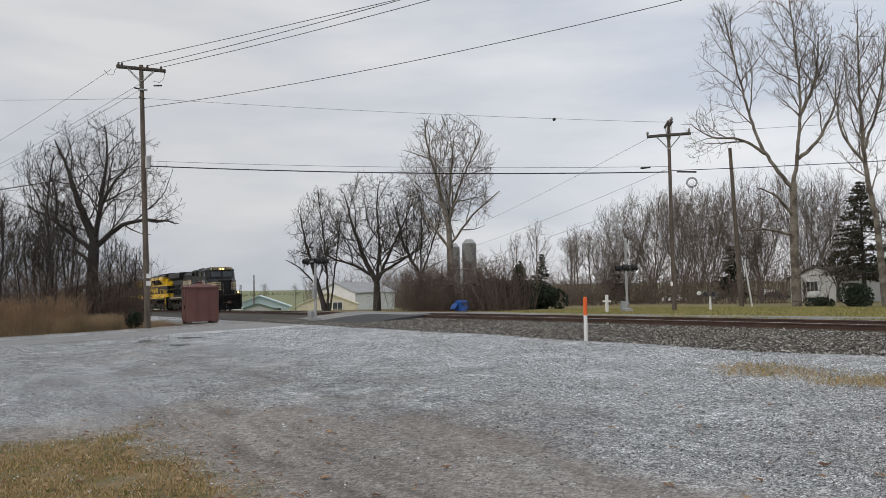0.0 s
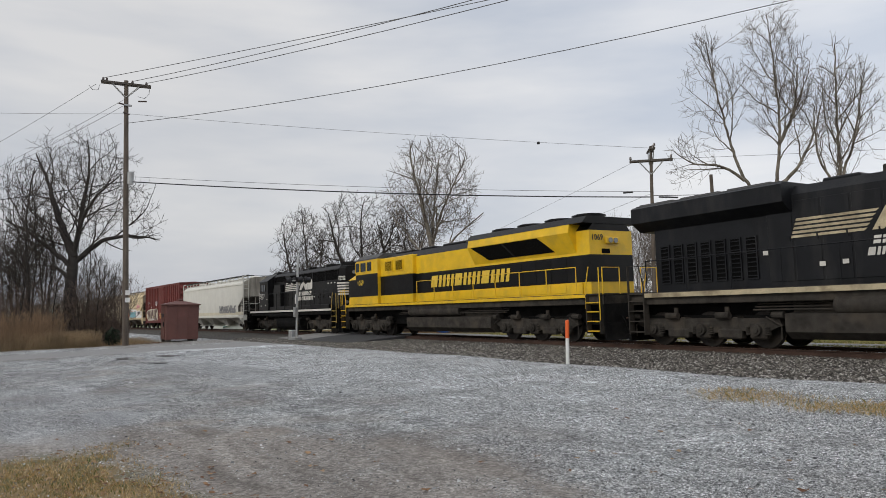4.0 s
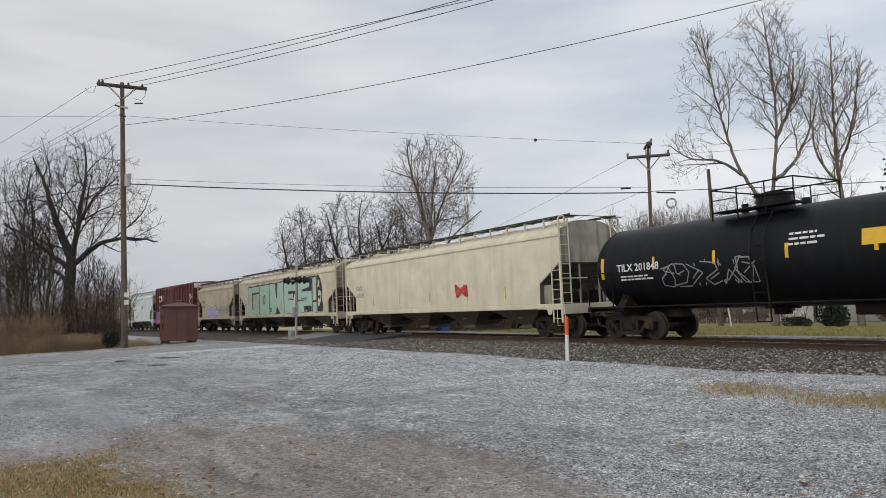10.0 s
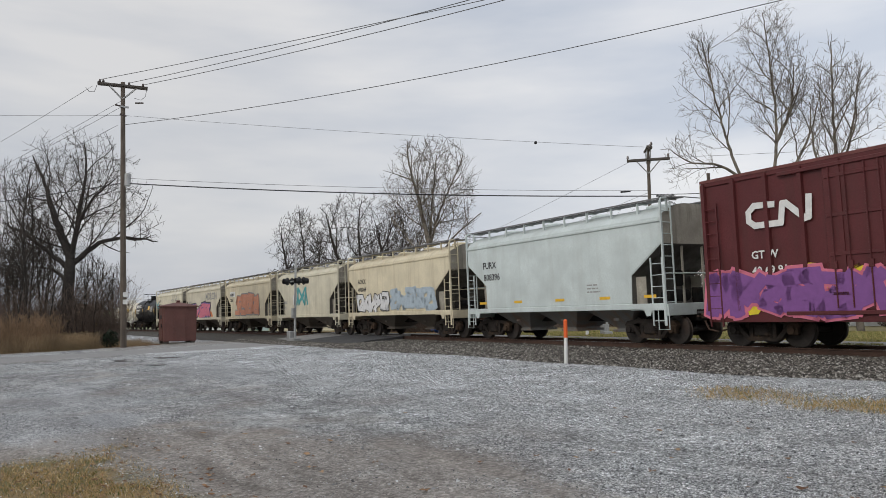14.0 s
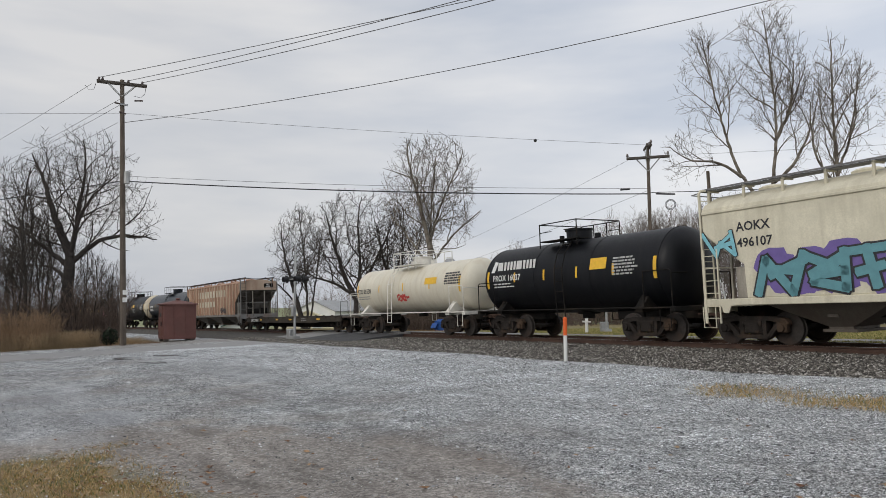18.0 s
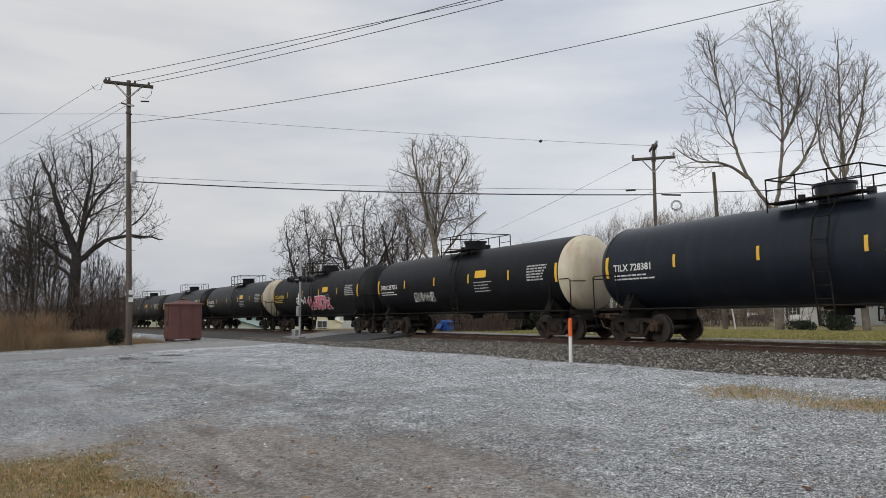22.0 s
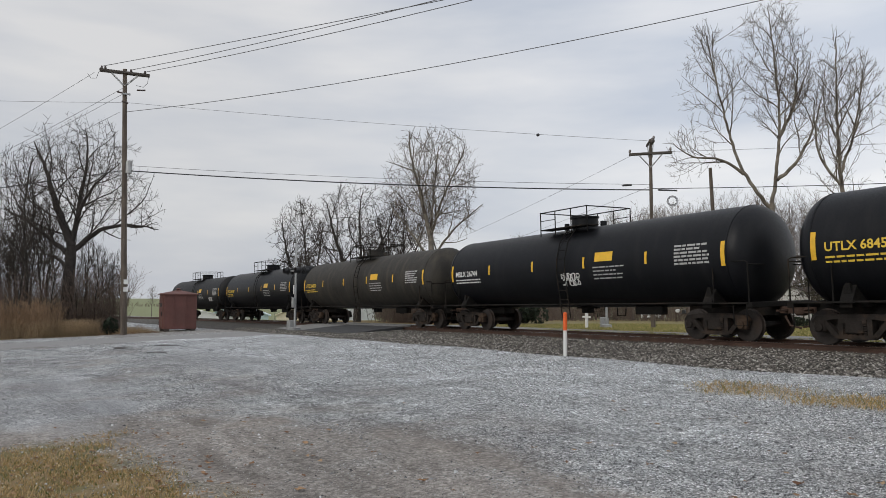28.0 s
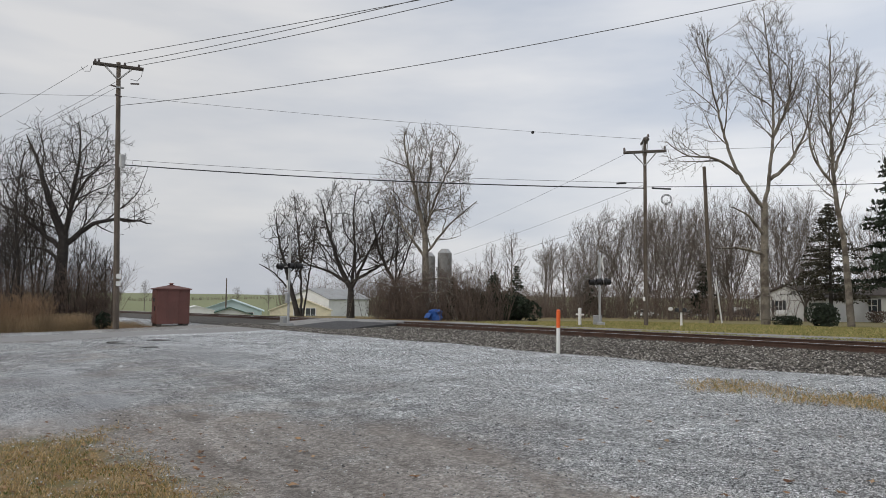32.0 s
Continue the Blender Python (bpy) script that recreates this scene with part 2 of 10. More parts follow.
def wear(x, y):
    """Old blue-grey asphalt showing through the gravel, and tyre ruts in the dirt."""
    n = cell_noise(x, y, 1.3, 14) - 0.5 + 0.6 * (cell_noise(x, y, 0.4, 15) - 0.5)
    worn = 0.5 * smooth(1.2, 0.6, np.hypot((x + 17.0) / 5.5, (y - 1.0) / 2.2) + 0.9 * n)
    worn = worn + 0.7 * smooth(1.1, 0.75, np.hypot((x + 13.2 - 0.5 * (y - 2)) / 1.15, (y - 2.05) / 0.42) + 0.3 * n)
    worn = worn + 0.45 * smooth(1.1, 0.6, np.hypot((x + 24.0) / 8.0, (y - 6.2) / 1.5) + 0.9 * n)
    rut = 0.0
    for c, w, k in ((2.30, 0.13, 0.5), (2.62, 0.05, 0.4), (2.78, 0.04, 0.32), (2.95, 0.04, 0.25), (4.6, 0.3, 0.25), (6.9, 0.35, 0.22), (8.3, 0.3, 0.22)):
        line = c + 0.05 * (x + 7) ** 2 * (c < 4) + 0.25 * np.sin(0.3 * x + c)
        rut = rut + k * np.exp(-((y - line + 0.12 * n) / w) ** 2) * smooth(-11.5 if c < 4 else -26, -8.5 if c < 4 else -14, x) * smooth(-0.4, 0.15, n + 0.3)
    rut = rut + 0.5 * smooth(1.0, 0.5, np.hypot((x + 10.8) / 0.7, (y - 2.85) / 0.28) + 0.5 * n)
    return np.clip(worn, 0, 1), np.clip(rut, 0, 1)


def ground():
    rad = np.concatenate([[0.0], np.geomspace(1.2, 40, 330), np.geomspace(40.5, 4500, 130)])
    ang = np.radians(np.concatenate([np.arange(-14, 76, 0.22), np.arange(76, 346, 4.5)]))
    na, nr = len(ang), len(rad)
    R, A = np.meshgrid(rad, ang, indexing="ij")
    x, y = -R * np.cos(A), R * np.sin(A)
    z = ground_z(x, y)
    v = np.stack([x, y, z], -1).reshape(-1, 3)
    i, j = np.meshgrid(np.arange(nr - 1), np.arange(na), indexing="ij")
    a, b, c, d = i * na + j, i * na + (j + 1) % na, (i + 1) * na + (j + 1) % na, (i + 1) * na + j
    f = np.stack([a, d, c, b], -1).reshape(-1, 4)
    me = bpy.data.meshes.new("ground")
    me.from_pydata(v.tolist(), [], f.tolist())
    me.shade_smooth()
    for name, val in zip(("grass", "dirt", "road", "pale", "green", "worn", "rut"), zones(v[:, 0], v[:, 1]) + wear(v[:, 0], v[:, 1])):
        at = me.attributes.new(name, "FLOAT", "POINT")
        at.data.foreach_set("value", val.astype(np.float32))
    me.materials.append(ground_material())
    tagged(new("ground", me), "grey gravel lot with brown dirt, a road and dry grass", "ground", kind="structure")


def ground_material():
    mt = bpy.data.materials.new("lot_gravel_grass_and_asphalt")
    mt.use_nodes = True
    nd, lk = mt.node_tree.nodes, mt.node_tree.links
    bs = nd["Principled BSDF"]
    tc = nd.new("ShaderNodeTexCoord")
    def nz(sc, det=4.0, ty="ShaderNodeTexNoise", rough=0.55):
        n = nd.new(ty)
        n.inputs["Scale"].default_value = sc
        if ty == "ShaderNodeTexNoise":
            n.inputs["Detail"].default_value, n.inputs["Roughness"].default_value = det, rough
        lk.new(tc.outputs["Object"], n.inputs["Vector"])
        return n
    def ramp(sock, stops):
        r = nd.new("ShaderNodeValToRGB")
        el = r.color_ramp.elements
        el[0].position, el[0].color = stops[0][0], (*stops[0][1], 1)
        el[1].position, el[1].color = stops[-1][0], (*stops[-1][1], 1)
        for p, c in stops[1:-1]:
            e = el.new(p)
            e.color = (*c, 1)
        lk.new(sock, r.inputs["Fac"])
        return r.outputs["Color"]
    def mix(fac, a, b, kind="MIX"):
        m = nd.new("ShaderNodeMix")
        m.data_type, m.blend_type = "RGBA", kind
        for s, v in (("Factor", fac), ("A", a), ("B", b)):
            if isinstance(v, (int, float)):
                m.inputs[s].default_value = v
            else:
                lk.new(v, m.inputs[s])
        return m.outputs["Result"]
    def attr(n):
        a = nd.new("ShaderNodeAttribute")
        a.attribute_name = n
        return a.outputs["Fac"]
    def gain(col, sock, lo, hi, a=0.3, b=0.7):
        """Brightens and darkens a colour by a pattern."""
        r = nd.new("ShaderNodeMapRange")
        for key, value in (("From Min", a), ("From Max", b), ("To Min", lo), ("To Max", hi)):
            r.inputs[key].default_value = value
        lk.new(sock, r.inputs["Value"])
        m = nd.new("ShaderNodeVectorMath")
        m.operation = "SCALE"
        lk.new(col, m.inputs[0])
        lk.new(r.outputs["Result"], m.inputs["Scale"])
        return m.outputs["Vector"]
    stones, pebbles, clods = nz(95, ty="ShaderNodeTexVoronoi"), nz(42, ty="ShaderNodeTexVoronoi"), nz(15, 3)
    lumps, heaps = nz(6.5, 4, rough=0.7), nz(2.6, 5, rough=0.7)
    lanes = nz(0.55, 8, rough=0.68)
    along = nd.new("ShaderNodeMapping")
    along.inputs["Scale"].default_value, along.inputs["Rotation"].default_value = (0.35, 1.5, 1.0), (0, 0, 0.22)
    lk.new(tc.outputs["Object"], along.inputs["Vector"])
    lk.new(along.outputs["Vector"], lanes.inputs["Vector"])
    coarse, mid, fine, patch_n = nz(0.35, 5), nz(2.2, 6), nz(28, 5, rough=0.7), nz(0.9, 6)
    gravel = ramp(mid.outputs["Fac"], [(0.28, (0.235, 0.244, 0.248)), (0.5, (0.42, 0.436, 0.44)), (0.72, (0.61, 0.63, 0.635))])
    gravel = mix(ramp_fac(nd, lk, coarse.outputs["Fac"], 0.40, 0.62), gravel, ramp(mid.outputs["Fac"], [(0.3, (0.25, 0.25, 0.255)), (0.7, (0.38, 0.375, 0.365))]))
    pale = ramp(fine.outputs["Fac"], [(0.38, (0.39, 0.408, 0.418)), (0.60, (0.73, 0.76, 0.775))])
    pf = nd.new("ShaderNodeMath")
    pf.operation = "MULTIPLY"
    lk.new(attr("pale"), pf.inputs[0])
    lk.new(ramp_fac(nd, lk, patch_n.outputs["Fac"], 0.30, 0.52), pf.inputs[1])
    col = mix(pf.outputs[0], gravel, pale)
    col = gain(gain(gain(col, stones.outputs["Color"], 0.30, 1.72), pebbles.outputs["Color"], 0.62, 1.38), clods.outputs["Fac"], 0.58, 1.42)
    col = gain(gain(col, lumps.outputs["Fac"], 0.76, 1.24), heaps.outputs["Fac"], 0.86, 1.14)
    dirt = ramp(fine.outputs["Fac"], [(0.25, (0.225, 0.202, 0.181)), (0.55, (0.335, 0.306, 0.278)), (0.8, (0.47, 0.432, 0.394))])
    dirt = gain(gain(gain(dirt, pebbles.outputs["Color"], 0.8, 1.2), clods.outputs["Fac"], 0.75, 1.25), lumps.outputs["Fac"], 0.82, 1.18)
    col = mix(attr("dirt"), col, dirt)
    worn = gain(ramp(fine.outputs["Fac"], [(0.3, (0.29, 0.298, 0.308)), (0.7, (0.43, 0.438, 0.45))]), stones.outputs["Color"], 0.5, 1.5)
    col = mix(attr("worn"), col, worn)
    col = mix(attr("rut"), col, gain(ramp(fine.outputs["Fac"], [(0.3, (0.065, 0.056, 0.047)), (0.7, (0.14, 0.122, 0.105))]), clods.outputs["Fac"], 0.7, 1.3))
    col = mix(0.8, col, ramp(lanes.outputs["Fac"], [(0.32, (0.30, 0.296, 0.292)), (0.5, (0.49, 0.49, 0.492)), (0.68, (0.69, 0.694, 0.70))]), "OVERLAY")
    road = ramp(fine.outputs["Fac"], [(0.3, (0.27, 0.27, 0.27)), (0.7, (0.42, 0.415, 0.405))])
    col = mix(attr("road"), col, road)
    grass = ramp(mid.outputs["Fac"], [(0.32, (0.085, 0.12, 0.03)), (0.42, (0.17, 0.15, 0.055)), (0.52, (0.28, 0.185, 0.085)), (0.68, (0.40, 0.265, 0.13))])
    grass = mix(0.5, grass, ramp(fine.outputs["Fac"], [(0.3, (0.10, 0.085, 0.04)), (0.7, (0.42, 0.33, 0.17))]))
    field = ramp(fine.outputs["Fac"], [(0.3, (0.16, 0.18, 0.09)), (0.7, (0.27, 0.285, 0.16))])
    grass = mix(attr("green"), grass, field)
    col = mix(attr("grass"), col, grass)
    lk.new(col, bs.inputs["Base Color"])
    bs.inputs["Roughness"].default_value = 0.9
    bs.inputs["Specular IOR Level"].default_value = 0.25
    hb = nd.new("ShaderNodeMath")
    hb.operation = "ADD"
    lk.new(stones.outputs["Distance"], hb.inputs[0])
    lk.new(fine.outputs["Fac"], hb.inputs[1])
    bp = nd.new("ShaderNodeBump")
    bp.inputs["Strength"].default_value, bp.inputs["Distance"].default_value = 0.7, 0.03
    lk.new(hb.outputs[0], bp.inputs["Height"])
    lk.new(bp.outputs["Normal"], bs.inputs["Normal"])
    return mt


def ramp_fac(nd, lk, sock, lo, hi):
    r = nd.new("ShaderNodeMapRange")
    r.inputs["From Min"].default_value, r.inputs["From Max"].default_value = lo, hi
    lk.new(sock, r.inputs["Value"])
    return r.outputs["Result"]


ground()

# ---- track: ballast bed, sleepers, rails, crossing ----
rail_rust = surface("rusty_rail_web", (0.075, 0.042, 0.030), 0.85, 0.1, var=0.35, scale=2, fine=50, bump=0.2)
rail_head = surface("polished_rail_head", (0.55, 0.54, 0.53), 0.22, 1.0, var=0.1, scale=1.5, fine=40, bump=0.02)
sleeper_wood = surface("creosoted_sleeper", (0.060, 0.046, 0.038), 0.9, var=0.4, scale=3, fine=30, bump=0.5, rand=0.25)
ballast_mat = surface("grey_brown_ballast", (0.085, 0.078, 0.068), 0.95, var=0.5, scale=9, fine=45, bump=0.9, stain=(0.08, 0.065, 0.05), stain_amt=0.5)
asphalt = surface("dark_new_asphalt", (0.055, 0.055, 0.058), 0.85, var=0.25, scale=2, fine=80, bump=0.4)
pale_asphalt = surface("worn_pale_asphalt", (0.27, 0.265, 0.255), 0.9, var=0.18, scale=1.2, fine=70, bump=0.3, stain=(0.15, 0.15, 0.15), stain_amt=0.5)
TRACK0, TRACK1 = -700.0, 620.0


RAIL_Z0, CANT = 0.24, 1.3
CURVE_X, CURVE_Y, CURVE_R = -50.0, 20.2, 1050.0


def line_y(x):
    """The track's centre line: a wide curve round the near side, straight past 160 m from its crown."""
    d = x - CURVE_X
    c = min(160.0, max(-160.0, d))
    return CURVE_Y - c * c / (2 * CURVE_R) - abs(d - c) * 160.0 / CURVE_R


def line_turn(x):
    return math.degrees(math.atan(-min(160.0, max(-160.0, x - CURVE_X)) / CURVE_R))


def line_z(x):
    return float(slope(x, line_y(x)))


def canted(y, z):
    """A point of the track's cross-section, z over the rail head, turned by the cant; y from the centre line."""
    a = radians(CANT)
    return y * math.cos(a) - z * math.sin(a), RAIL_Z0 + y * math.sin(a) + z * math.cos(a)


def swept(prof, xs, closed=True):
    """A cross-section, y from the centre line, drawn along the curve."""
    return M().loft([[(x, line_y(x) + y, z + line_z(x)) for y, z in prof] for x in xs], closed, closed)


def track():
    bed = [(-6.0, -0.27), (-5.3, -0.13), (-4.4, -0.07), (-1.9, 0.0), (-1.5, 0.03), (1.5, 0.12), (2.3, 0.11), (3.8, 0.0)]
    xs = [TRACK0, -300, -210] + [-200 + 4.0 * i for i in range(20)] + [-120 + 2.0 * i for i in range(75)] + [34, 44, 60, 80, 110, 200, TRACK1]
    solid("ballast_bed", swept(bed, xs, False), ballast_mat, "grey-brown crushed stone ballast under the rails", "ballast", kind="structure")
    tr = thing("railway_track", "single railway track with rusty rails and dark wooden sleepers", "railway track", kind="structure")
    prof = [(-0.075, -0.18), (0.075, -0.18), (0.075, -0.165), (0.012, -0.14), (0.012, -0.05), (0.036, -0.038), (0.036, -0.004), (-0.036, -0.004), (-0.036, -0.038), (-0.012, -0.05), (-0.012, -0.14), (-0.075, -0.165)]
    for s in (-1, 1):
        rail = part("rail", swept([canted(s * 0.755 + a, b) for a, b in prof], xs), rail_rust, tr)
        part("rail_head", swept([canted(s * 0.755 + a, b) for a, b in ((-0.034, -0.004), (0.034, -0.004), (0.030, 0.0), (-0.030, 0.0))], xs), rail_head, rail, "polished running surface")
    sd = M().prism([canted(-1.3, -0.36), canted(1.3, -0.36), canted(1.3, -0.185), canted(-1.3, -0.185)], -0.115, 0.115).mesh("sleeper")
    sd.materials.append(sleeper_wood)
    rnd = random.Random(4)
    for i in range(200):
        x = -112 + 0.6 * i + rnd.uniform(-0.04, 0.04)
        part("sleeper", sd, sleeper_wood, tr, at=pose(x, line_y(x), line_z(x) + rnd.uniform(-0.006, 0.006), rz=line_turn(x)))
    # crossing: planks between and beside the rails, ramps of asphalt
    cr = thing("level_crossing", "asphalt level crossing with dark ramp", "level crossing", kind="structure")
    def slab(name, prof, x0, x1, material, label=""):
        part(name, swept(prof, [x0, (x0 + x1) / 2, x1]), material, cr, label)
    slab("crossing_panel", [canted(-0.69, -0.12), canted(0.69, -0.12), canted(0.69, -0.005), canted(-0.69, -0.005)], -45.5, -34.5, pale_asphalt)
    slab("ramp", [(-4.5, -0.14), (-2.6, 0.07), canted(-0.82, -0.005), canted(-0.82, -0.4), (-4.5, -0.35)], -44.5, -33.0, pale_asphalt)
    slab("dark_patch", [(-4.6, -0.13), (-2.4, 0.11), canted(-0.84, 0.0), (-1.1, -0.1), (-4.6, -0.3)], -39.5, -32.6, asphalt, "fresh dark asphalt patch")
    slab("ramp", [canted(0.82, -0.4), canted(0.82, -0.005), (1.9, 0.25), (4.5, 0.08), (4.5, -0.3)], -46.5, -33.5, pale_asphalt)
    part("far_road", M().loft([[(x, 24.3, gz(x, 24.3) + 0.02), (x, 25.8, gz(x, 25.8) + 0.05), (x, 27.3, gz(x, 27.3) + 0.02), (x, 27.3, -0.5), (x, 24.3, -0.5)] for x in (-46.5, -30, -10, 30, 120)]), pale_asphalt, cr)


track()

# ---- bare trees ----
def branch_out(seed, stems, lobes, r0=0.3, tip=0.013, up=0.05, reach=(6.0, 2.9, 1.3, 0.6), gap=(0.8, 0.66, 0.5, 0.4), angle=50, bare=0.1):
    """Segments (start, end, radius, radius, level) of a bare tree at the origin: limbs along the given stems, then four
    orders of ascending shoots, each of them ending where it leaves the crown's lobes (centre, half sizes)."""
    rnd = random.Random(seed)
    out, work = [], []
    def within(p, slack):
        return any(((p.x - cx) / rx) ** 2 + ((p.y - cy) / ry) ** 2 + ((p.z - cz) / rz) ** 2 < slack for cx, cy, cz, rx, ry, rz in lobes)
    def lay(pts, ra, rb, level):
        n = len(pts) - 1
        for i in range(n):
            out.append((tuple(pts[i]), tuple(pts[i + 1]), ra + (rb - ra) * i / n, ra + (rb - ra) * (i + 1) / n, level))
    def bud(pts, ra, rb, order, first):
        """Places along a branch where shoots of the next order leave it."""
        n = len(pts) - 1
        d, az, along = 0.0, rnd.uniform(0, 6.3), [(pts[i + 1] - pts[i]).length for i in range(n)]
        total = sum(along)
        nxt = total * first
        for i in range(n):
            while along[i] > 1e-6 and nxt <= d + along[i]:
                f = (nxt - d) / along[i]
                g = nxt / total
                az += 2.4 + rnd.uniform(-0.6, 0.6)
                work.append((pts[i].lerp(pts[i + 1], f), (pts[i + 1] - pts[i]).normalized(), (ra + (rb - ra) * g), g, order, az))
                nxt += gap[order] * rnd.uniform(0.6, 1.4)
            d += along[i]
    top = max(cz + rz for _, _, cz, _, _, rz in lobes)
    if stems[0][-1][2] > 0.6 * top:
        stems = [stems[0][:2], stems[0][1:]] + stems[1:]
    for k, line in enumerate(stems):
        pts = [Vector(q) for q in line]
        fine = [pts[0]]
        for i in range(len(pts) - 1):
            p0, p1, p2, p3 = pts[max(0, i - 1)], pts[i], pts[i + 1], pts[min(len(pts) - 1, i + 2)]
            m = max(2, round((p2 - p1).length / 0.45))
            for j in range(1, m + 1):
                t = j / m
                q = 0.5 * (2 * p1 + (p2 - p0) * t + (2 * p0 - 5 * p1 + 4 * p2 - p3) * t * t + (3 * p1 - p0 - 3 * p2 + p3) * t ** 3)
                fine.append(q + Vector([rnd.uniform(-0.05, 0.05) for _ in range(3)]) * (1.0 if k else 0.25))
        ra, rb = (r0, r0 * 0.7) if k == 0 else (r0 * (0.7 if line[0] == stems[0][-1] and k == 1 else rnd.uniform(0.34, 0.46)), tip * 2.2)
        lay(fine, ra, rb, 0)
        if k:
            bud(fine, ra, rb, 0, bare)
    while work:
        p, d, r, g, order, az = work.pop()
        side = d.cross(Vector((math.cos(az), math.sin(az), 0.35 * math.sin(az * 1.7)))).normalized()
        th = radians(angle * rnd.uniform(0.65, 1.3))
        d = d * math.cos(th) + side * math.sin(th)
        length = reach[order] * rnd.uniform(0.55, 1.15) * (1.2 - 0.62 * g)
        n = (8, 5, 3, 2)[order]
        slack = rnd.uniform(0.75, 1.15)
        pts = [p]
        for i in range(n):
            d = (d + Vector((rnd.uniform(-0.27, 0.27), rnd.uniform(-0.27, 0.27), up + rnd.uniform(-0.22, 0.22)))).normalized()
            q = pts[-1] + d * (length / n)
            if order < 3 and not within(q, slack):
                break
            pts.append(q)
        if len(pts) < 2:
            continue
        ra = max(tip, min(r * 0.6, tip * (4.4, 2.2, 1.3, 0.95)[order]))
        rb = tip * (0.9, 0.8, 0.65, 0.45)[order]
        lay(pts, ra, rb, 1 if order == 0 else 2)
        if order < 3:
            bud(pts, ra, rb, order + 1, 0.12)
    return out


def tubes(segs, sides):
    """Mesh arrays of tapered tubes, one for each segment."""
    a = np.array([s[0] for s in segs])
    b = np.array([s[1] for s in segs])
    ra, rb = np.array([s[2] for s in segs]), np.array([s[3] for s in segs])
    d = b - a
    d /= np.maximum(np.linalg.norm(d, axis=1, keepdims=True), 1e-9)
    ref = np.where(np.abs(d[:, 2:3]) > 0.9, np.array([[1.0, 0, 0]]), np.array([[0, 0, 1.0]]))
    u = np.cross(d, ref)
    u /= np.linalg.norm(u, axis=1, keepdims=True)
    w = np.cross(d, u)
    th = np.arange(sides) * 2 * math.pi / sides
    off = u[:, None, :] * np.cos(th)[None, :, None] + w[:, None, :] * np.sin(th)[None, :, None]
    v = np.concatenate([a[:, None, :] + off * ra[:, None, None], b[:, None, :] + off * rb[:, None, None]], 1)
    n = len(segs)
    k = np.arange(sides)
    quad = np.stack([k, (k + 1) % sides, sides + (k + 1) % sides, sides + k], -1)
    f = quad[None] + (np.arange(n) * 2 * sides)[:, None, None]
    return v.reshape(-1, 3), f.reshape(-1, 4)


def tube_mesh(name, segs, sides, material):
    v, f = tubes(segs, sides)
    me = bpy.data.meshes.new(name)
    me.vertices.add(len(v))
    me.vertices.foreach_set("co", v.ravel().astype(np.float32))
    me.loops.add(f.size)
    me.loops.foreach_set("vertex_index", f.ravel().astype(np.int32))
    me.polygons.add(len(f))
    me.polygons.foreach_set("loop_start", (np.arange(len(f)) * 4).astype(np.int32))
    me.update(calc_edges=True)
    me.shade_smooth()
    me.materials.append(material)
    return me


bark_dark = surface("dark_wet_bark", (0.050, 0.043, 0.038), 0.95, var=0.35, scale=3, fine=25, bump=0.6)
bark_twig = surface("brown_twigs", (0.062, 0.051, 0.043), 0.95, var=0.3, scale=2, fine=25, bump=0.2)
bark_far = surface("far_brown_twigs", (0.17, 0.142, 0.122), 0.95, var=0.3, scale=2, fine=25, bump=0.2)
bark_pale = surface("pale_sycamore_bark", (0.225, 0.198, 0.16), 0.9, var=0.35, scale=1.4, fine=12, bump=0.3, stain=(0.085, 0.07, 0.056), stain_amt=0.9, stain_at=(0.45, 0.6))
twig_pale = surface("pale_tan_twigs", (0.165, 0.138, 0.112), 0.95, var=0.3, scale=2, fine=25, bump=0.2)


def bare_tree(label, x, y, segs, bark, twig, group="bare trees", sides=7, cut=1, z=None):
    t = thing("bare_tree", label, "tree", group)
    t.location = (x, y, gz(x, y) if z is None else z)
    part("trunk", tube_mesh("trunk", [s for s in segs if s[4] <= cut], sides, bark), bark, t)
    part("crown", tube_mesh("crown", [s for s in segs if s[4] > cut], 3, twig), twig, t)
    return t


# ---- poles, wires and masts ----
pole_wood = surface("weathered_pole_wood", (0.135, 0.11, 0.088), 0.95, var=0.3, scale=1.5, fine=20, bump=0.4, stain=(0.06, 0.048, 0.04), stain_amt=0.7, stain_scale=(6, 6, 0.3))
grey_wood = surface("silvered_crossarm_wood", (0.095, 0.083, 0.073), 0.95, var=0.3, scale=2, fine=25, bump=0.4)
galv = surface("galvanised_steel", (0.42, 0.43, 0.43), 0.5, 0.6, var=0.15, scale=4, fine=50, bump=0.1, stain=(0.25, 0.22, 0.2), stain_amt=0.4)
wire_dark = surface("dark_cable_sheath", (0.03, 0.03, 0.032), 0.7, var=0.1, bump=0)
wire_grey = surface("weathered_wire", (0.14, 0.14, 0.145), 0.6, 0.3, var=0.1, bump=0)
porcelain = surface("brown_insulator", (0.07, 0.05, 0.045), 0.25, var=0.1, bump=0)
white_paint = surface("chipped_white_paint", (0.72, 0.72, 0.70), 0.6, var=0.1, scale=4, fine=50, bump=0.1, stain=(0.4, 0.37, 0.32), stain_amt=0.5)
orange_paint = surface("orange_marker_paint", (0.75, 0.12, 0.02), 0.55, var=0.12, scale=4, fine=50, bump=0.08)
black_paint = surface("matt_black_paint", (0.02, 0.02, 0.022), 0.6, var=0.2)
lens_red = surface("unlit_red_lens", (0.16, 0.02, 0.02), 0.15, var=0.1, bump=0)


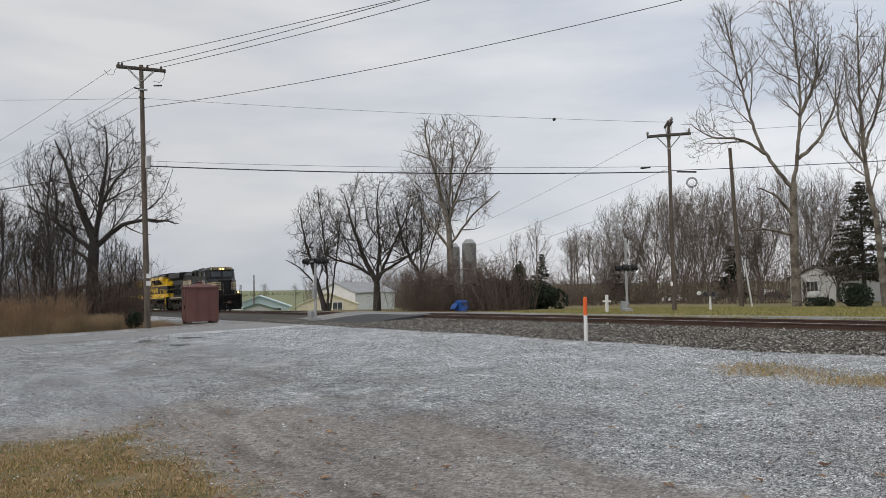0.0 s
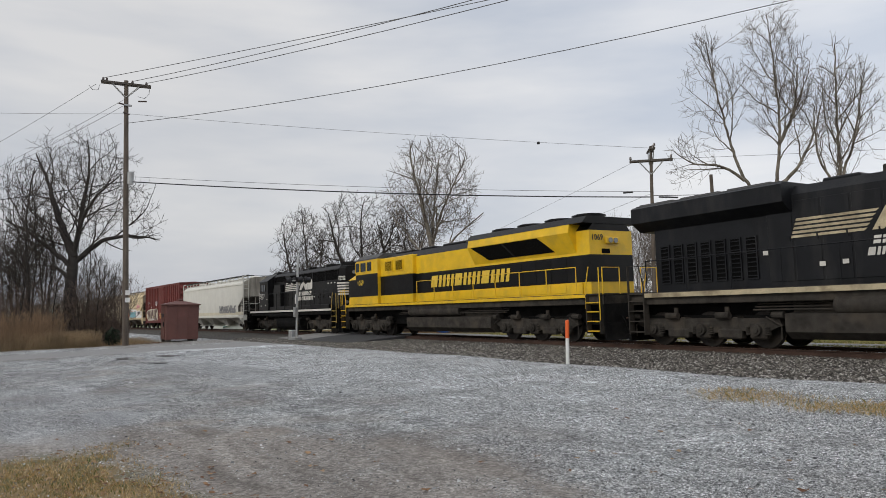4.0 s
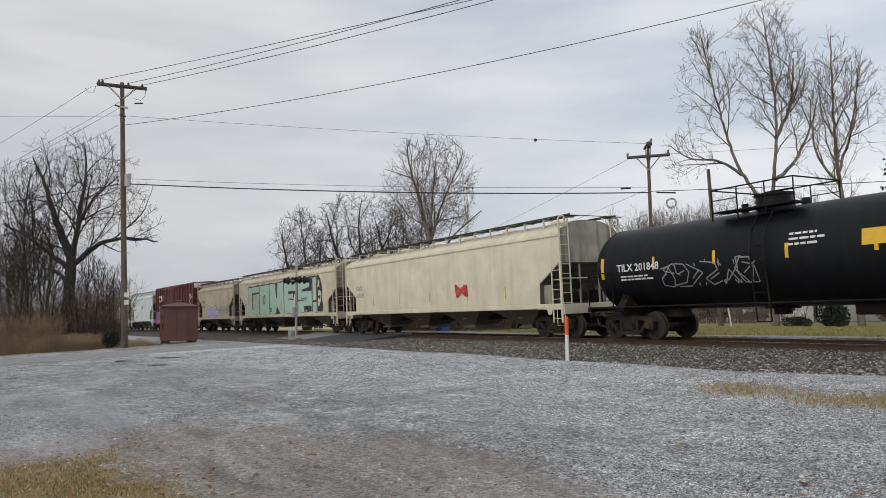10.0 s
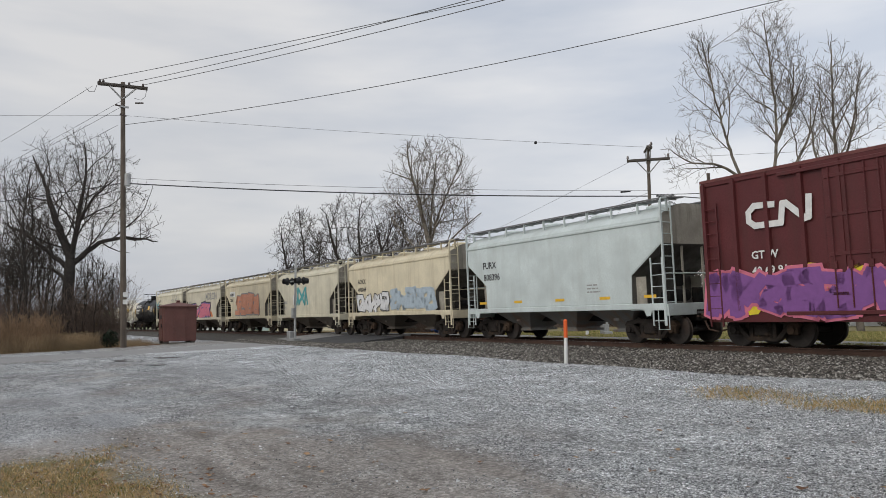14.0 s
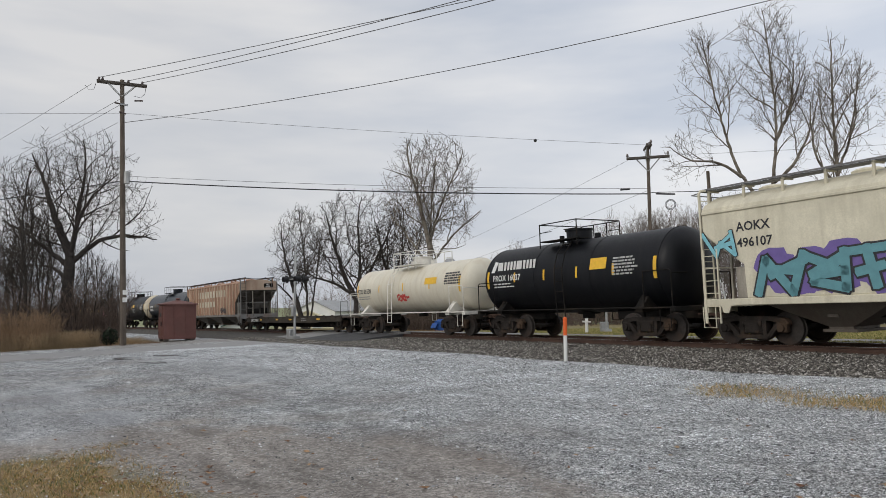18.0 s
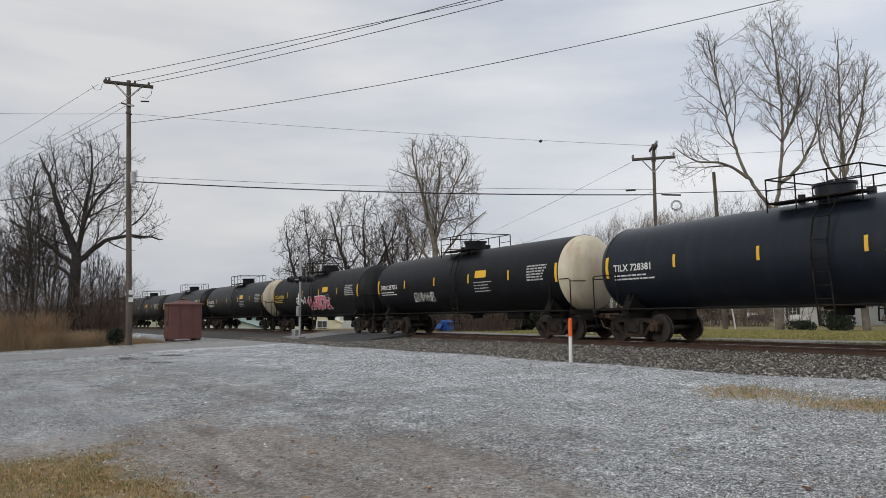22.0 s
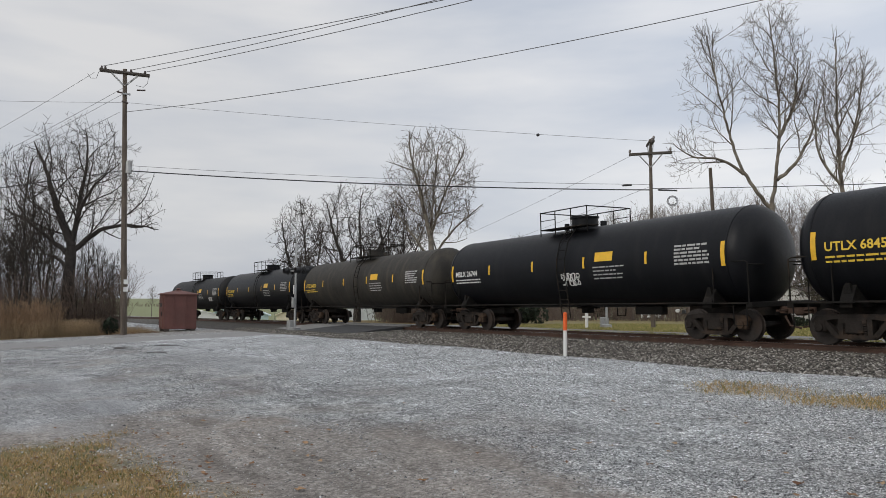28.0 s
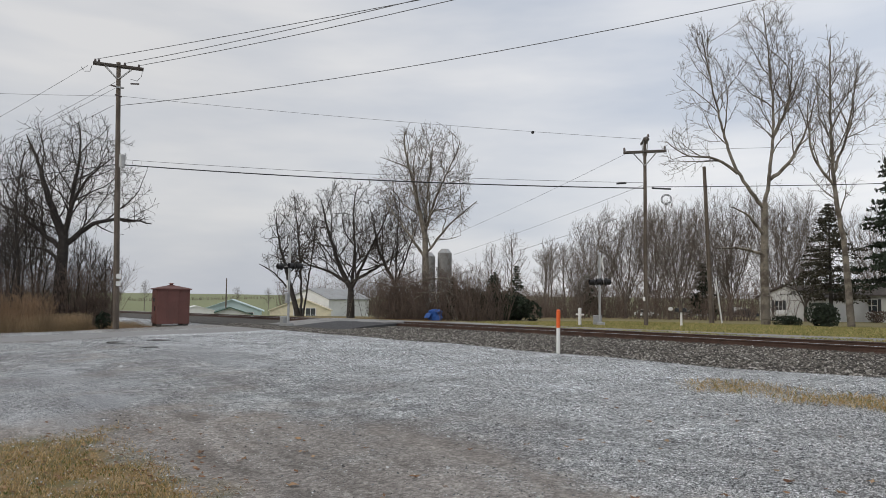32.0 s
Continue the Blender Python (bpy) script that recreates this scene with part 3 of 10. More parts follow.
def insulator(m, x, y, z):
    m.cyl((x, y, z), (x, y, z + 0.12), 0.03, 6).cyl((x, y, z + 0.10), (x, y, z + 0.26), 0.085, 8, 0.05)


def utility_pole(label, x, y, z0, top, lean, arms, r=0.17):
    """arms: (height, azimuth of the arm, half length, insulator offsets)."""
    p = thing("utility_pole", label, "utility pole", "utility poles")
    p.location = (x, y, z0 + slope(x, y))
    h = top - z0
    part("pole", M().cyl((0, 0, -0.4), (lean[0], lean[1], h), r, 12, r * 0.66), pole_wood, p, smooth=40)
    for za, az, half, offs in arms:
        f = (za - z0) / h
        cx, cy, cz = lean[0] * f, lean[1] * f, za - z0
        u = Vector((math.cos(radians(az)), math.sin(radians(az)), 0))
        n = Vector((-u.y, u.x, 0))
        def pt(a, b, c):
            v = Vector((cx, cy, cz)) + u * a + n * b
            return (v.x, v.y, v.z + c)
        for side in (-1, 1):
            o = side * (r * 0.8)
            m = M().loft([[pt(-half, o - 0.05, -0.06), pt(-half, o + 0.05, -0.06), pt(-half, o + 0.05, 0.06), pt(-half, o - 0.05, 0.06)], [pt(half, o - 0.05, -0.06), pt(half, o + 0.05, -0.06), pt(half, o + 0.05, 0.06), pt(half, o - 0.05, 0.06)]])
            part("crossarm", m, grey_wood, p)
            for e in (-1, 1):
                part("arm_brace", M().cyl(pt(e * half * 0.55, o, -0.05), pt(0, o, -0.85), 0.025, 6), galv, p)
        for off in offs:
            q = M()
            a = pt(off, r * 0.8, 0.06)
            insulator(q, *a)
            part("insulator", q, porcelain, p)
    return p


left_pole = utility_pole("tall weathered wooden utility pole with double crossarm", -46.42, 7.74, 0.0, 16.35, (-0.24, -0.43), [(16.12, 80.6, 1.42, (-1.3, -1.1, 0.35, 1.15))], 0.19)
for zt in (2.6, 3.05):
    part("pole_notice", M().box(0.18, 0.2, -0.14, 0.12, zt, zt + 0.28), white_paint, left_pole, "small white notice")
part("cable_clamp", M().cyl((0, -0.04, 9.85), (0, -0.04, 10.6), 0.19, 12), galv, left_pole)
part("side_bracket", M().box(-0.05, 0.05, -0.55, -0.1, 14.7, 14.8), galv, left_pole)
for z, dy in ((15.1, 0.55), (14.75, -0.6), (14.2, -0.4)):
    part("strain_insulator", M().cyl((-0.05, dy * 0.5, z), (-0.15, dy * 1.4, z + 0.1), 0.05, 6), porcelain, left_pole)
part("jumper_wire", M().tube([(0.1, 0.9, 16.1), (0.1, 0.85, 15.6), (0.1, 0.6, 15.3), (0.1, 0.2, 15.35)], 0.014), wire_dark, left_pole)
part("jumper_wire", M().tube([(-0.2, -1.9, 15.9), (-0.2, -2.0, 15.5), (-0.2, -2.3, 15.45), (-0.2, -2.5, 15.7)], 0.014), wire_dark, left_pole)

right_pole = utility_pole("wooden utility pole with crossed arms beyond the track", -28.06, 33.63, -0.39, 10.95, (0.0, 0.0), [(10.08, 39.5, 1.25, (-1.2, 1.15)), (10.7, -42.0, 0.75, (-0.6, 0.0, 0.6))], 0.135)
part("splice_case", M().cyl((0.3, 0.25, 8.25), (1.2, 0.88, 8.15), 0.05, 8), wire_dark, right_pole)
part("splice_case", M().cyl((-1.3, -1.05, 8.6), (-0.85, -0.68, 8.62), 0.055, 8), wire_dark, right_pole)
ring = M()
for k in range(3):
    rr = 0.31 - 0.04 * k
    ring.tube([(0.95 + rr * 0.8 * math.cos(a) , 0.75 + rr * 0.6 * math.cos(a), 7.55 + rr * math.sin(a)) for a in [i * math.pi / 10 for i in range(21)]], 0.014)
part("cable_coil", ring, wire_dark, right_pole, "black slack cable coiled in a ring")
part("pole_notice", M().box(-0.08, 0.08, -0.175, -0.155, 1.5, 1.75), white_paint, right_pole)
utility_pole("bare grey wooden pole stub on the lawn", -31.95, 45.56, -0.81, 10.85, (-0.28, -0.32), [], 0.185)
utility_pole("thin far wooden pole beside the field", -120.0, 37.0, -2.0, 5.2, (0, 0), [], 0.14)


def wire(label, a, b, sag, r, material, n=22):
    pts = []
    a, b = [(q[0], q[1], q[2] + float(slope(q[0], q[1]))) for q in (a, b)]
    for i in range(n + 1):
        f = i / n
        pts.append((a[0] + (b[0] - a[0]) * f, a[1] + (b[1] - a[1]) * f, a[2] + (b[2] - a[2]) * f - sag * 4 * f * (1 - f)))
    solid("overhead_wire", M().tube(pts, r, 5), material, label, "cable", "overhead wires")


LP, RP = (-46.60, 7.40), (-28.06, 33.63)
for dy, z, end, sag in ((-1.25, 16.45, (34.0, 56.0, 17.0), 0.9), (0.38, 16.4, (34.0, 40.0, 15.0), 1.7), (1.15, 16.35, (34.0, 40.0, 14.2), 1.6)):
    wire("thin grey power wire running from the tall pole over the lot", (-46.74 + 0.15 * dy, 7.34 + dy, z), end, sag, 0.019, wire_grey)
wire("thin grey wire running from the tall pole over the lot", (LP[0], LP[1], 13.67), (10.0, 44.0, 17.0), 1.7, 0.019, wire_grey)
wire("thin grey wire running between the two poles", (LP[0], LP[1], 14.27), (RP[0], RP[1], 10.85), 0.15, 0.010, wire_grey)
wire("black telephone cable slung between the two poles", (LP[0], LP[1], 10.03), (RP[0], RP[1], 7.87), 0.25, 0.035, wire_dark)
wire("thin steel strand above the telephone cable", (LP[0], LP[1], 10.35), (RP[0], RP[1], 8.2), 0.22, 0.012, wire_grey)
wire("black telephone cable running off beside the trees", (LP[0], LP[1], 10.03), (-72.0, -20.0, 8.4), 0.4, 0.03, wire_dark)
wire("thin grey wire running off over the trees", (LP[0], LP[1], 14.27), (-56.0, -14.0, 14.6), 0.2, 0.010, wire_grey)
for dy, z in ((-1.6, 15.95), (0.0, 15.2), (0.1, 14.9), (-0.1, 13.7)):
    wire("thin grey power wire running off along the road", (-46.84, 7.24 + dy, z), (-115.0, -14.0 + 1.1 * dy, z - 1.6), 0.9, 0.012, wire_grey)
wire("thin grey wire running off behind the trees", (RP[0] - 0.8, RP[1] - 0.6, 10.1), (-150.0, 72.0, 8.0), 1.6, 0.010, wire_grey)
wire("thin dark wire running off behind the trees", (RP[0], RP[1], 8.1), (-150.0, 72.0, 6.0), 1.6, 0.010, wire_grey)
wire("thin dark wire running off behind the trees", (RP[0], RP[1], 6.6), (-150.0, 72.0, 4.0), 1.6, 0.010, wire_grey)
wire("thin dark wire running along the lawn", (RP[0], RP[1], 7.95), (4.0, 62.0, 7.6), 0.5, 0.022, wire_dark)
wire("thin grey wire running along the lawn", (RP[0] + 0.9, RP[1] + 0.7, 10.1), (8.0, 66.0, 9.8), 0.5, 0.010, wire_grey)
solid("wire_marker", M().lathe([(-0.09, 0.02), (-0.05, 0.09), (0.05, 0.09), (0.09, 0.02)], 12), wire_dark, "small dark marker ball on an overhead wire", "wire marker", smooth=40, at=pose(-31.96, 28.13, 11.43 + slope(-31.96, 28.13)))


def signal_mast(label, x, y, z0, h, yaw, bars_up, lamp_z, arm=0.75):
    s = thing("crossing_signal", label, "crossing signal", "crossing signals")
    s.matrix_basis = pose(x, y, z0 + slope(x, y), rz=yaw)
    part("mast", M().cyl((0, 0, 0), (0, 0, h), 0.075, 12, 0.065), galv, s, smooth=40)
    part("base_box", M().box(-0.28, 0.28, -0.24, 0.24, -0.1, 0.22, 0.02).box(-0.62, -0.2, -0.25, 0.2, -0.1, 0.62, 0.03), galv, s)
    part("lamp_bar", M().box(-arm, arm, -0.04, 0.04, lamp_z - 0.04, lamp_z + 0.04, 0.01), galv, s)
    for e in (-1, 1):
        for face in (-1, 1):
            hd = part("lamp_head", M().cyl((e * arm, face * 0.06, lamp_z), (e * arm, face * 0.22, lamp_z), 0.16, 16).cyl((e * arm, face * 0.14, lamp_z), (e * arm, face * 0.16, lamp_z), 0.24, 18), black_paint, s)
            part("lens", M().cyl((e * arm, face * 0.22, lamp_z), (e * arm, face * 0.235, lamp_z), 0.14, 14), lens_red, hd)
            part("visor", M().cyl((e * arm, face * 0.2, lamp_z), (e * arm, face * 0.42, lamp_z), 0.165, 14, caps=False), black_paint, hd)
    if bars_up:
        for a in (45, -45):
            u = Vector((math.cos(radians(a)), 0, math.sin(radians(a))))
            w = Vector((-u.z, 0, u.x)) * 0.11
            c = Vector((0, 0.09 if a > 0 else 0.13, bars_up))
            m = M().prism([(p.x, p.z) for p in (c + u * 0.6 + w, c - u * 0.6 + w, c - u * 0.6 - w, c + u * 0.6 - w)], c.y, c.y + 0.02, "y")
            part("crossbuck_board", m, white_paint, s)
        part("bell", M().cyl((0, 0, h), (0, 0, h + 0.14), 0.13, 12, 0.05), galv, s)
    return s


near_sig = signal_mast("grey crossing signal mast with unlit black lamps, seen edge-on", -40.1, 16.1, -0.02, 5.1, 4, 0, 3.6, 0.78)
part("antenna", M().cyl((0, 0, 5.1), (0.02, 0, 6.6), 0.02, 6), galv, near_sig)
part("sign_plate", M().box(-0.06, 0.06, -0.12, -0.1, 2.2, 2.75), white_paint, near_sig)
part("cable_box", M().box(-0.12, 0.12, -0.2, -0.07, 1.4, 2.0, 0.02), galv, near_sig)
signal_mast("grey crossing signal with crossbuck boards and unlit lamps", -29.73, 31.49, -0.31, 4.25, -30, 3.75, 2.6, 0.75)

post = thing("track_marker_post", "white plastic marker post with orange top at the ballast edge", "marker post")
post.matrix_basis = pose(-14.81, 14.01, -0.03 + slope(-14.81, 14.01), ry=0.4)
part("white_post", M().cyl((0, 0, -0.1), (0, 0, 0.74), 0.052, 14), white_paint, post, smooth=40)
part("orange_top", M().cyl((0, 0, 0.74), (0, 0, 1.22), 0.056, 14).cyl((0, 0, 1.22), (0, 0, 1.255), 0.056, 14, 0.03), orange_paint, post, "faded orange upper half", smooth=40)
cross = thing("white_post", "small white wooden post with a short crosspiece", "post")
cross.location = (-30.0, 30.11, -0.27 + slope(-30.0, 30.11))
part("upright", M().box(-0.07, 0.07, -0.07, 0.07, -0.1, 1.05, 0.01), white_paint, cross)
part("crosspiece", M().box(-0.32, 0.32, -0.03, 0.03, 0.62, 0.72, 0.01), white_paint, cross)
solid("leaning_stake", M().cyl((0, 0, -0.1), (-0.35, -0.25, 3.4), 0.055, 8), white_paint, "tall leaning white stake on the lawn", "stake", at=pose(-31.8, 46.57, -0.84 + slope(-31.8, 46.57)))
mb = thing("mailbox_post", "white post carrying dark rural letter boxes", "mailbox")
mb.matrix_basis = pose(-27.5, 36.17, -0.48 + slope(-27.5, 36.17), rz=30)
part("post", M().box(-0.06, 0.06, -0.06, 0.06, -0.1, 0.85, 0.01), white_paint, mb)
part("shelf", M().box(-0.5, 0.5, -0.15, 0.15, 0.85, 0.9), grey_wood, mb)
arch = [(-0.1, 0.0), (0.1, 0.0), (0.1, 0.14), (0.05, 0.22), (-0.05, 0.22), (-0.1, 0.14)]
part("letter_box", M().prism([(a - 0.25, b + 0.9) for a, b in arch], -0.25, 0.25, "y"), black_paint, mb)
part("letter_box", M().prism([(a + 0.2, b + 0.9) for a, b in arch], -0.25, 0.25, "y"), black_paint, mb)
part("paper_tube", M().cyl((-0.62, -0.25, 1.05), (-0.62, 0.25, 1.05), 0.11, 10), white_paint, mb)

# ---- brown equipment shed ----
shed_red = surface("faded_brown_red_sheet", (0.145, 0.060, 0.050), 0.65, var=0.2, scale=1.5, fine=40, bump=0.1, stain=(0.12, 0.06, 0.05), stain_amt=0.5, stain_scale=(2, 2, 0.4))
shed = thing("equipment_shed", "brown-red painted metal equipment shed on blocks with a pyramid roof", "shed")
SX, SY, SH = 0.95, 1.02, 2.36
shed.matrix_basis = pose(-49.0, 11.45, 0.04 + slope(-49.0, 11.45), rz=-3)
part("body", M().box(-SX, SX, -SY, SY, 0.12, SH, 0.02), shed_red, shed)
part("roof", M().loft([[(-SX - 0.1, -SY - 0.1, SH - 0.02), (SX + 0.1, -SY - 0.1, SH - 0.02), (SX + 0.1, SY + 0.1, SH - 0.02), (-SX - 0.1, SY + 0.1, SH - 0.02)], [(-SX - 0.1, -SY - 0.1, SH + 0.05), (SX + 0.1, -SY - 0.1, SH + 0.05), (SX + 0.1, SY + 0.1, SH + 0.05), (-SX - 0.1, SY + 0.1, SH + 0.05)], [(-0.15, -0.15, SH + 0.28), (0.15, -0.15, SH + 0.28), (0.15, 0.15, SH + 0.28), (-0.15, 0.15, SH + 0.28)]]), shed_red, shed)
part("vent_cap", M().cyl((0, 0, SH + 0.24), (0, 0, SH + 0.38), 0.12, 12).cyl((0, 0, SH + 0.36), (0, 0, SH + 0.42), 0.2, 12, 0.1), shed_red, shed)
for y in (-0.37, 0.37):
    part("panel_seam", M().box(SX, SX + 0.03, y - 0.03, y + 0.03, 0.15, SH - 0.05), shed_red, shed)
part("door", M().box(-0.75, 0.65, -SY - 0.035, -SY, 0.2, SH - 0.12, 0.01), shed_red, shed)
part("latch", M().box(0.4, 0.5, -SY - 0.09, -SY - 0.03, 0.95, 1.25, 0.01), black_paint, shed)
for z in (0.45, 1.7):
    part("hinge", M().box(-0.78, -0.6, -SY - 0.06, -SY - 0.02, z, z + 0.1, 0.01), black_paint, shed)
part("door_louvre", M().box(-0.3, 0.3, -SY - 0.05, -SY - 0.03, 1.55, 1.8, 0.01), black_paint, shed)
for x in (-SX + 0.2, SX - 0.2):
    for y in (-SY + 0.2, SY - 0.2):
        part("foot_block", M().box(x - 0.15, x + 0.15, y - 0.15, y + 0.15, -0.08, 0.12, 0.01), grey_wood, shed)

# ---- blue bin beside the brush ----
blue_tarp = surface("blue_tarpaulin", (0.02, 0.09, 0.34), 0.45, var=0.3, scale=5, fine=20, bump=0.5)
bin_ = thing("tarpaulin_bundle", "crumpled blue tarpaulin bundle beside the road", "tarpaulin")
bin_.matrix_basis = pose(-45.1, 29.9, gz(-45.1, 29.9), rz=20)
rb = random.Random(8)
rings = []
for k, (z, s) in enumerate(((0.0, 0.42), (0.25, 0.5), (0.5, 0.46), (0.72, 0.5), (0.84, 0.3))):
    rings.append([((s + rb.uniform(-0.09, 0.09)) * math.cos(i * math.pi / 7) * 1.15, (s + rb.uniform(-0.09, 0.09)) * math.sin(i * math.pi / 7), z + rb.uniform(-0.05, 0.05)) for i in range(14)])
part("crumpled_cover", M().loft(rings), blue_tarp, bin_)
part("loose_flap", M().loft([[(-0.5, -0.5, 0.55), (0.1, -0.62, 0.62), (0.1, -0.6, 0.64), (-0.5, -0.48, 0.57)], [(-0.6, -0.62, 0.2), (0.0, -0.75, 0.25), (0.0, -0.73, 0.27), (-0.6, -0.6, 0.22)]]), blue_tarp, bin_)

# ---- trees; each crown is laid out with x along the lot's edge and y away from it ----
ROW = 56.1


def crown_tree(label, x, y, seed, stems, lobes, bark, twig_mat, group="bare trees", sides=8, **kw):
    t = bare_tree(label, x, y, branch_out(seed, stems, lobes, **kw), bark, twig_mat, group, sides)
    t.rotation_euler[2] = radians(ROW)
    return t


crown_tree("large bare spreading tree with dark bark beside the road", -52.8, 5.3, 8, [
    [(0, 0, -0.2), (0, 0, 3.0), (0.1, 0, 5.8)], [(0.1, 0, 5.8), (-1.1, 0.3, 8.4), (-2.1, 0.5, 11.0), (-3.0, 0.5, 13.0)],
    [(0.1, 0, 5.8), (0.8, -0.5, 8.0), (2.0, -0.8, 9.9), (3.6, -1.0, 11.2)], [(0.1, 0, 5.8), (0.2, 0.7, 9.0), (0.5, 0.8, 12.0), (0.2, 1.0, 14.0)],
    [(0.1, 0, 5.4), (1.8, 0.4, 6.9), (3.8, 0.8, 7.3), (5.4, 1.0, 7.0)], [(0, 0, 5.2), (-2.0, -0.6, 7.0), (-3.9, -1.0, 8.2)], [(0, 0, 4.2), (-1.6, 0.9, 5.2), (-3.4, 1.2, 5.4)]],
    [(0.2, 0, 10.2, 5.4, 4.8, 4.5), (3.6, 0.3, 8.4, 2.7, 2.6, 2.2), (-2.6, 0, 7.2, 2.6, 2.6, 2.2)], bark_dark, bark_twig, r0=0.46, tip=0.013)
crown_tree("tall pale-barked bare tree forking into several leaders", -29.8, 48.9, 12, [
    [(0, 0, -0.2), (0, 0, 5.0), (0.1, 0, 9.0)], [(0.0, 0, 8.6), (-1.7, 0, 11.0), (-2.6, 0.2, 13.5), (-3.4, 0.3, 17.0), (-4.4, 0.3, 22.0)],
    [(0.1, 0, 9.0), (0.5, 0.1, 11.0), (0.9, 0.1, 15.5), (0.7, 0.2, 20.0), (0.3, 0.2, 24.0)], [(0.6, 0.1, 10.8), (2.0, 0.2, 12.0), (3.4, 0.3, 14.5), (4.4, 0.4, 17.5)],
    [(-1.9, 0, 11.2), (-3.6, -0.2, 12.2), (-5.6, -0.3, 12.4), (-7.2, -0.3, 13.4)], [(0, 0, 6.5), (-1.3, -0.5, 7.9), (-2.8, -0.7, 8.6)], [(0, 0, 5.2), (-2.2, -0.4, 5.6), (-3.8, -0.4, 5.5)], [(0.8, 0.1, 14.0), (2.0, 0, 16.5), (2.4, 0, 20.0)]],
    [(-4.2, 0.2, 17.2, 2.6, 2.6, 6.0), (0.4, 0.2, 18.8, 3.2, 3.0, 6.2), (-5.6, -0.2, 12.6, 2.5, 2.0, 2.5), (3.2, 0.3, 14.6, 1.9, 1.8, 3.6)], bark_pale, twig_pale, r0=0.36, tip=0.012, up=0.1, angle=42)
crown_tree("slender pale-barked bare tree with upright limbs", -22.9, 47.2, 47, [
    [(0, 0, -0.2), (-0.3, 0, 5.0), (-0.9, 0, 9.5), (-1.0, 0, 14.0), (-0.9, 0, 19.0)], [(-0.9, 0, 10.0), (0.2, 0.1, 13.0), (0.9, 0.2, 17.0)], [(-0.8, 0, 9.0), (-2.2, 0.2, 11.5), (-2.4, 0.2, 15.0)]],
    [(-0.9, 0, 14.4, 1.9, 1.8, 5.4), (0.6, 0, 14.6, 1.6, 1.4, 3.8), (-1.6, 0, 9.2, 2.5, 2.0, 2.0)], bark_pale, twig_pale, r0=0.25, tip=0.012, up=0.1, angle=42)
crown_tree("slender pale-barked bare tree at the lawn's edge", -18.6, 48.4, 53, [
    [(0, 0, -0.2), (0.1, 0, 6.0), (0, 0, 12.0), (0.2, 0, 17.5)]], [(0, 0, 12.0, 3.6, 3.2, 6.2)], bark_pale, twig_pale, r0=0.22, tip=0.012, up=0.12)
crown_tree("several-stemmed dark bare tree behind the crossing", -66.5, 27.8, 31, [
    [(0, 0, -0.2), (-0.9, 0, 3.0), (-2.2, 0.3, 7.4), (-2.6, 0.4, 10.0)], [(0.2, 0, 0), (0.1, 0.2, 4.0), (-0.4, 0.3, 9.0), (-0.8, 0.3, 12.0)], [(0.4, 0, 0), (1.1, -0.2, 5.0), (1.5, -0.3, 9.0)], [(-0.6, 0, 2.2), (-2.4, -0.3, 4.2), (-4.0, -0.5, 5.2)]],
    [(-0.8, 0, 7.7, 3.3, 3.0, 4.9)], bark_dark, bark_twig, r0=0.30, tip=0.017, up=0.06)
crown_tree("broad dark bare tree with wide crown behind the crossing", -58.9, 29.7, 21, [
    [(0, 0, -0.2), (0, 0, 2.6)], [(0, 0, 2.6), (-1.2, 0.2, 5.0), (-2.4, 0.4, 8.5), (-3.0, 0.4, 11.0)], [(0, 0, 2.6), (0.2, 0.5, 6.0), (0, 0.8, 10.0), (0.3, 0.8, 12.4)],
    [(0, 0, 2.6), (1.2, -0.3, 5.2), (2.6, -0.5, 8.0), (3.6, -0.6, 10.4)], [(0, 0, 3.0), (-2.0, 0, 4.2), (-4.0, 0.2, 4.9), (-5.2, 0.2, 5.6)], [(0, 0, 3.2), (2.2, 0.3, 4.6), (4.6, 0.5, 6.0)]],
    [(0.2, 0, 8.3, 5.2, 4.6, 4.9), (-3.6, 0, 5.6, 2.2, 2.0, 1.6)], bark_dark, bark_twig, r0=0.40, tip=0.016, up=0.05)
crown_tree("dark bare tree with crooked limbs behind the crossing", -55.6, 32.4, 22, [
    [(0, 0, -0.2), (0.1, 0, 3.0)], [(0.1, 0, 3.0), (-1.4, 0.2, 6.0), (-2.0, 0.2, 9.0)], [(0.1, 0, 3.0), (1.2, -0.2, 6.0), (2.2, -0.3, 9.0)], [(0.1, 0, 2.4), (0.2, 0.2, 7.0), (0.3, 0.2, 11.0)]],
    [(0.2, 0, 7.6, 3.8, 3.4, 4.2)], bark_dark, bark_twig, r0=0.26, tip=0.016, up=0.05)
crown_tree("tall pale bare tree with fine spreading crown", -49.6, 31.9, 27, [
    [(0, 0, -0.2), (0, 0, 4.0), (-0.1, 0, 7.0)], [(-0.1, 0, 7.0), (-0.9, 0, 10.5), (-1.8, 0, 14.0), (-2.0, 0, 16.2)], [(-0.1, 0, 7.0), (0.7, 0.2, 10.0), (2.0, 0.3, 13.0), (2.8, 0.3, 15.2)],
    [(-0.1, 0, 7.0), (0.2, 0.5, 12.0), (0.5, 0.5, 15.0)], [(0, 0, 5.5), (2.0, 0.3, 8.0), (4.2, 0.4, 10.0)], [(0, 0, 5.0), (-1.8, 0.2, 7.6), (-3.4, 0.2, 9.6)]],
    [(0, 0, 11.4, 4.5, 4.0, 5.5)], bark_pale, twig_pale, r0=0.32, tip=0.014, up=0.06)
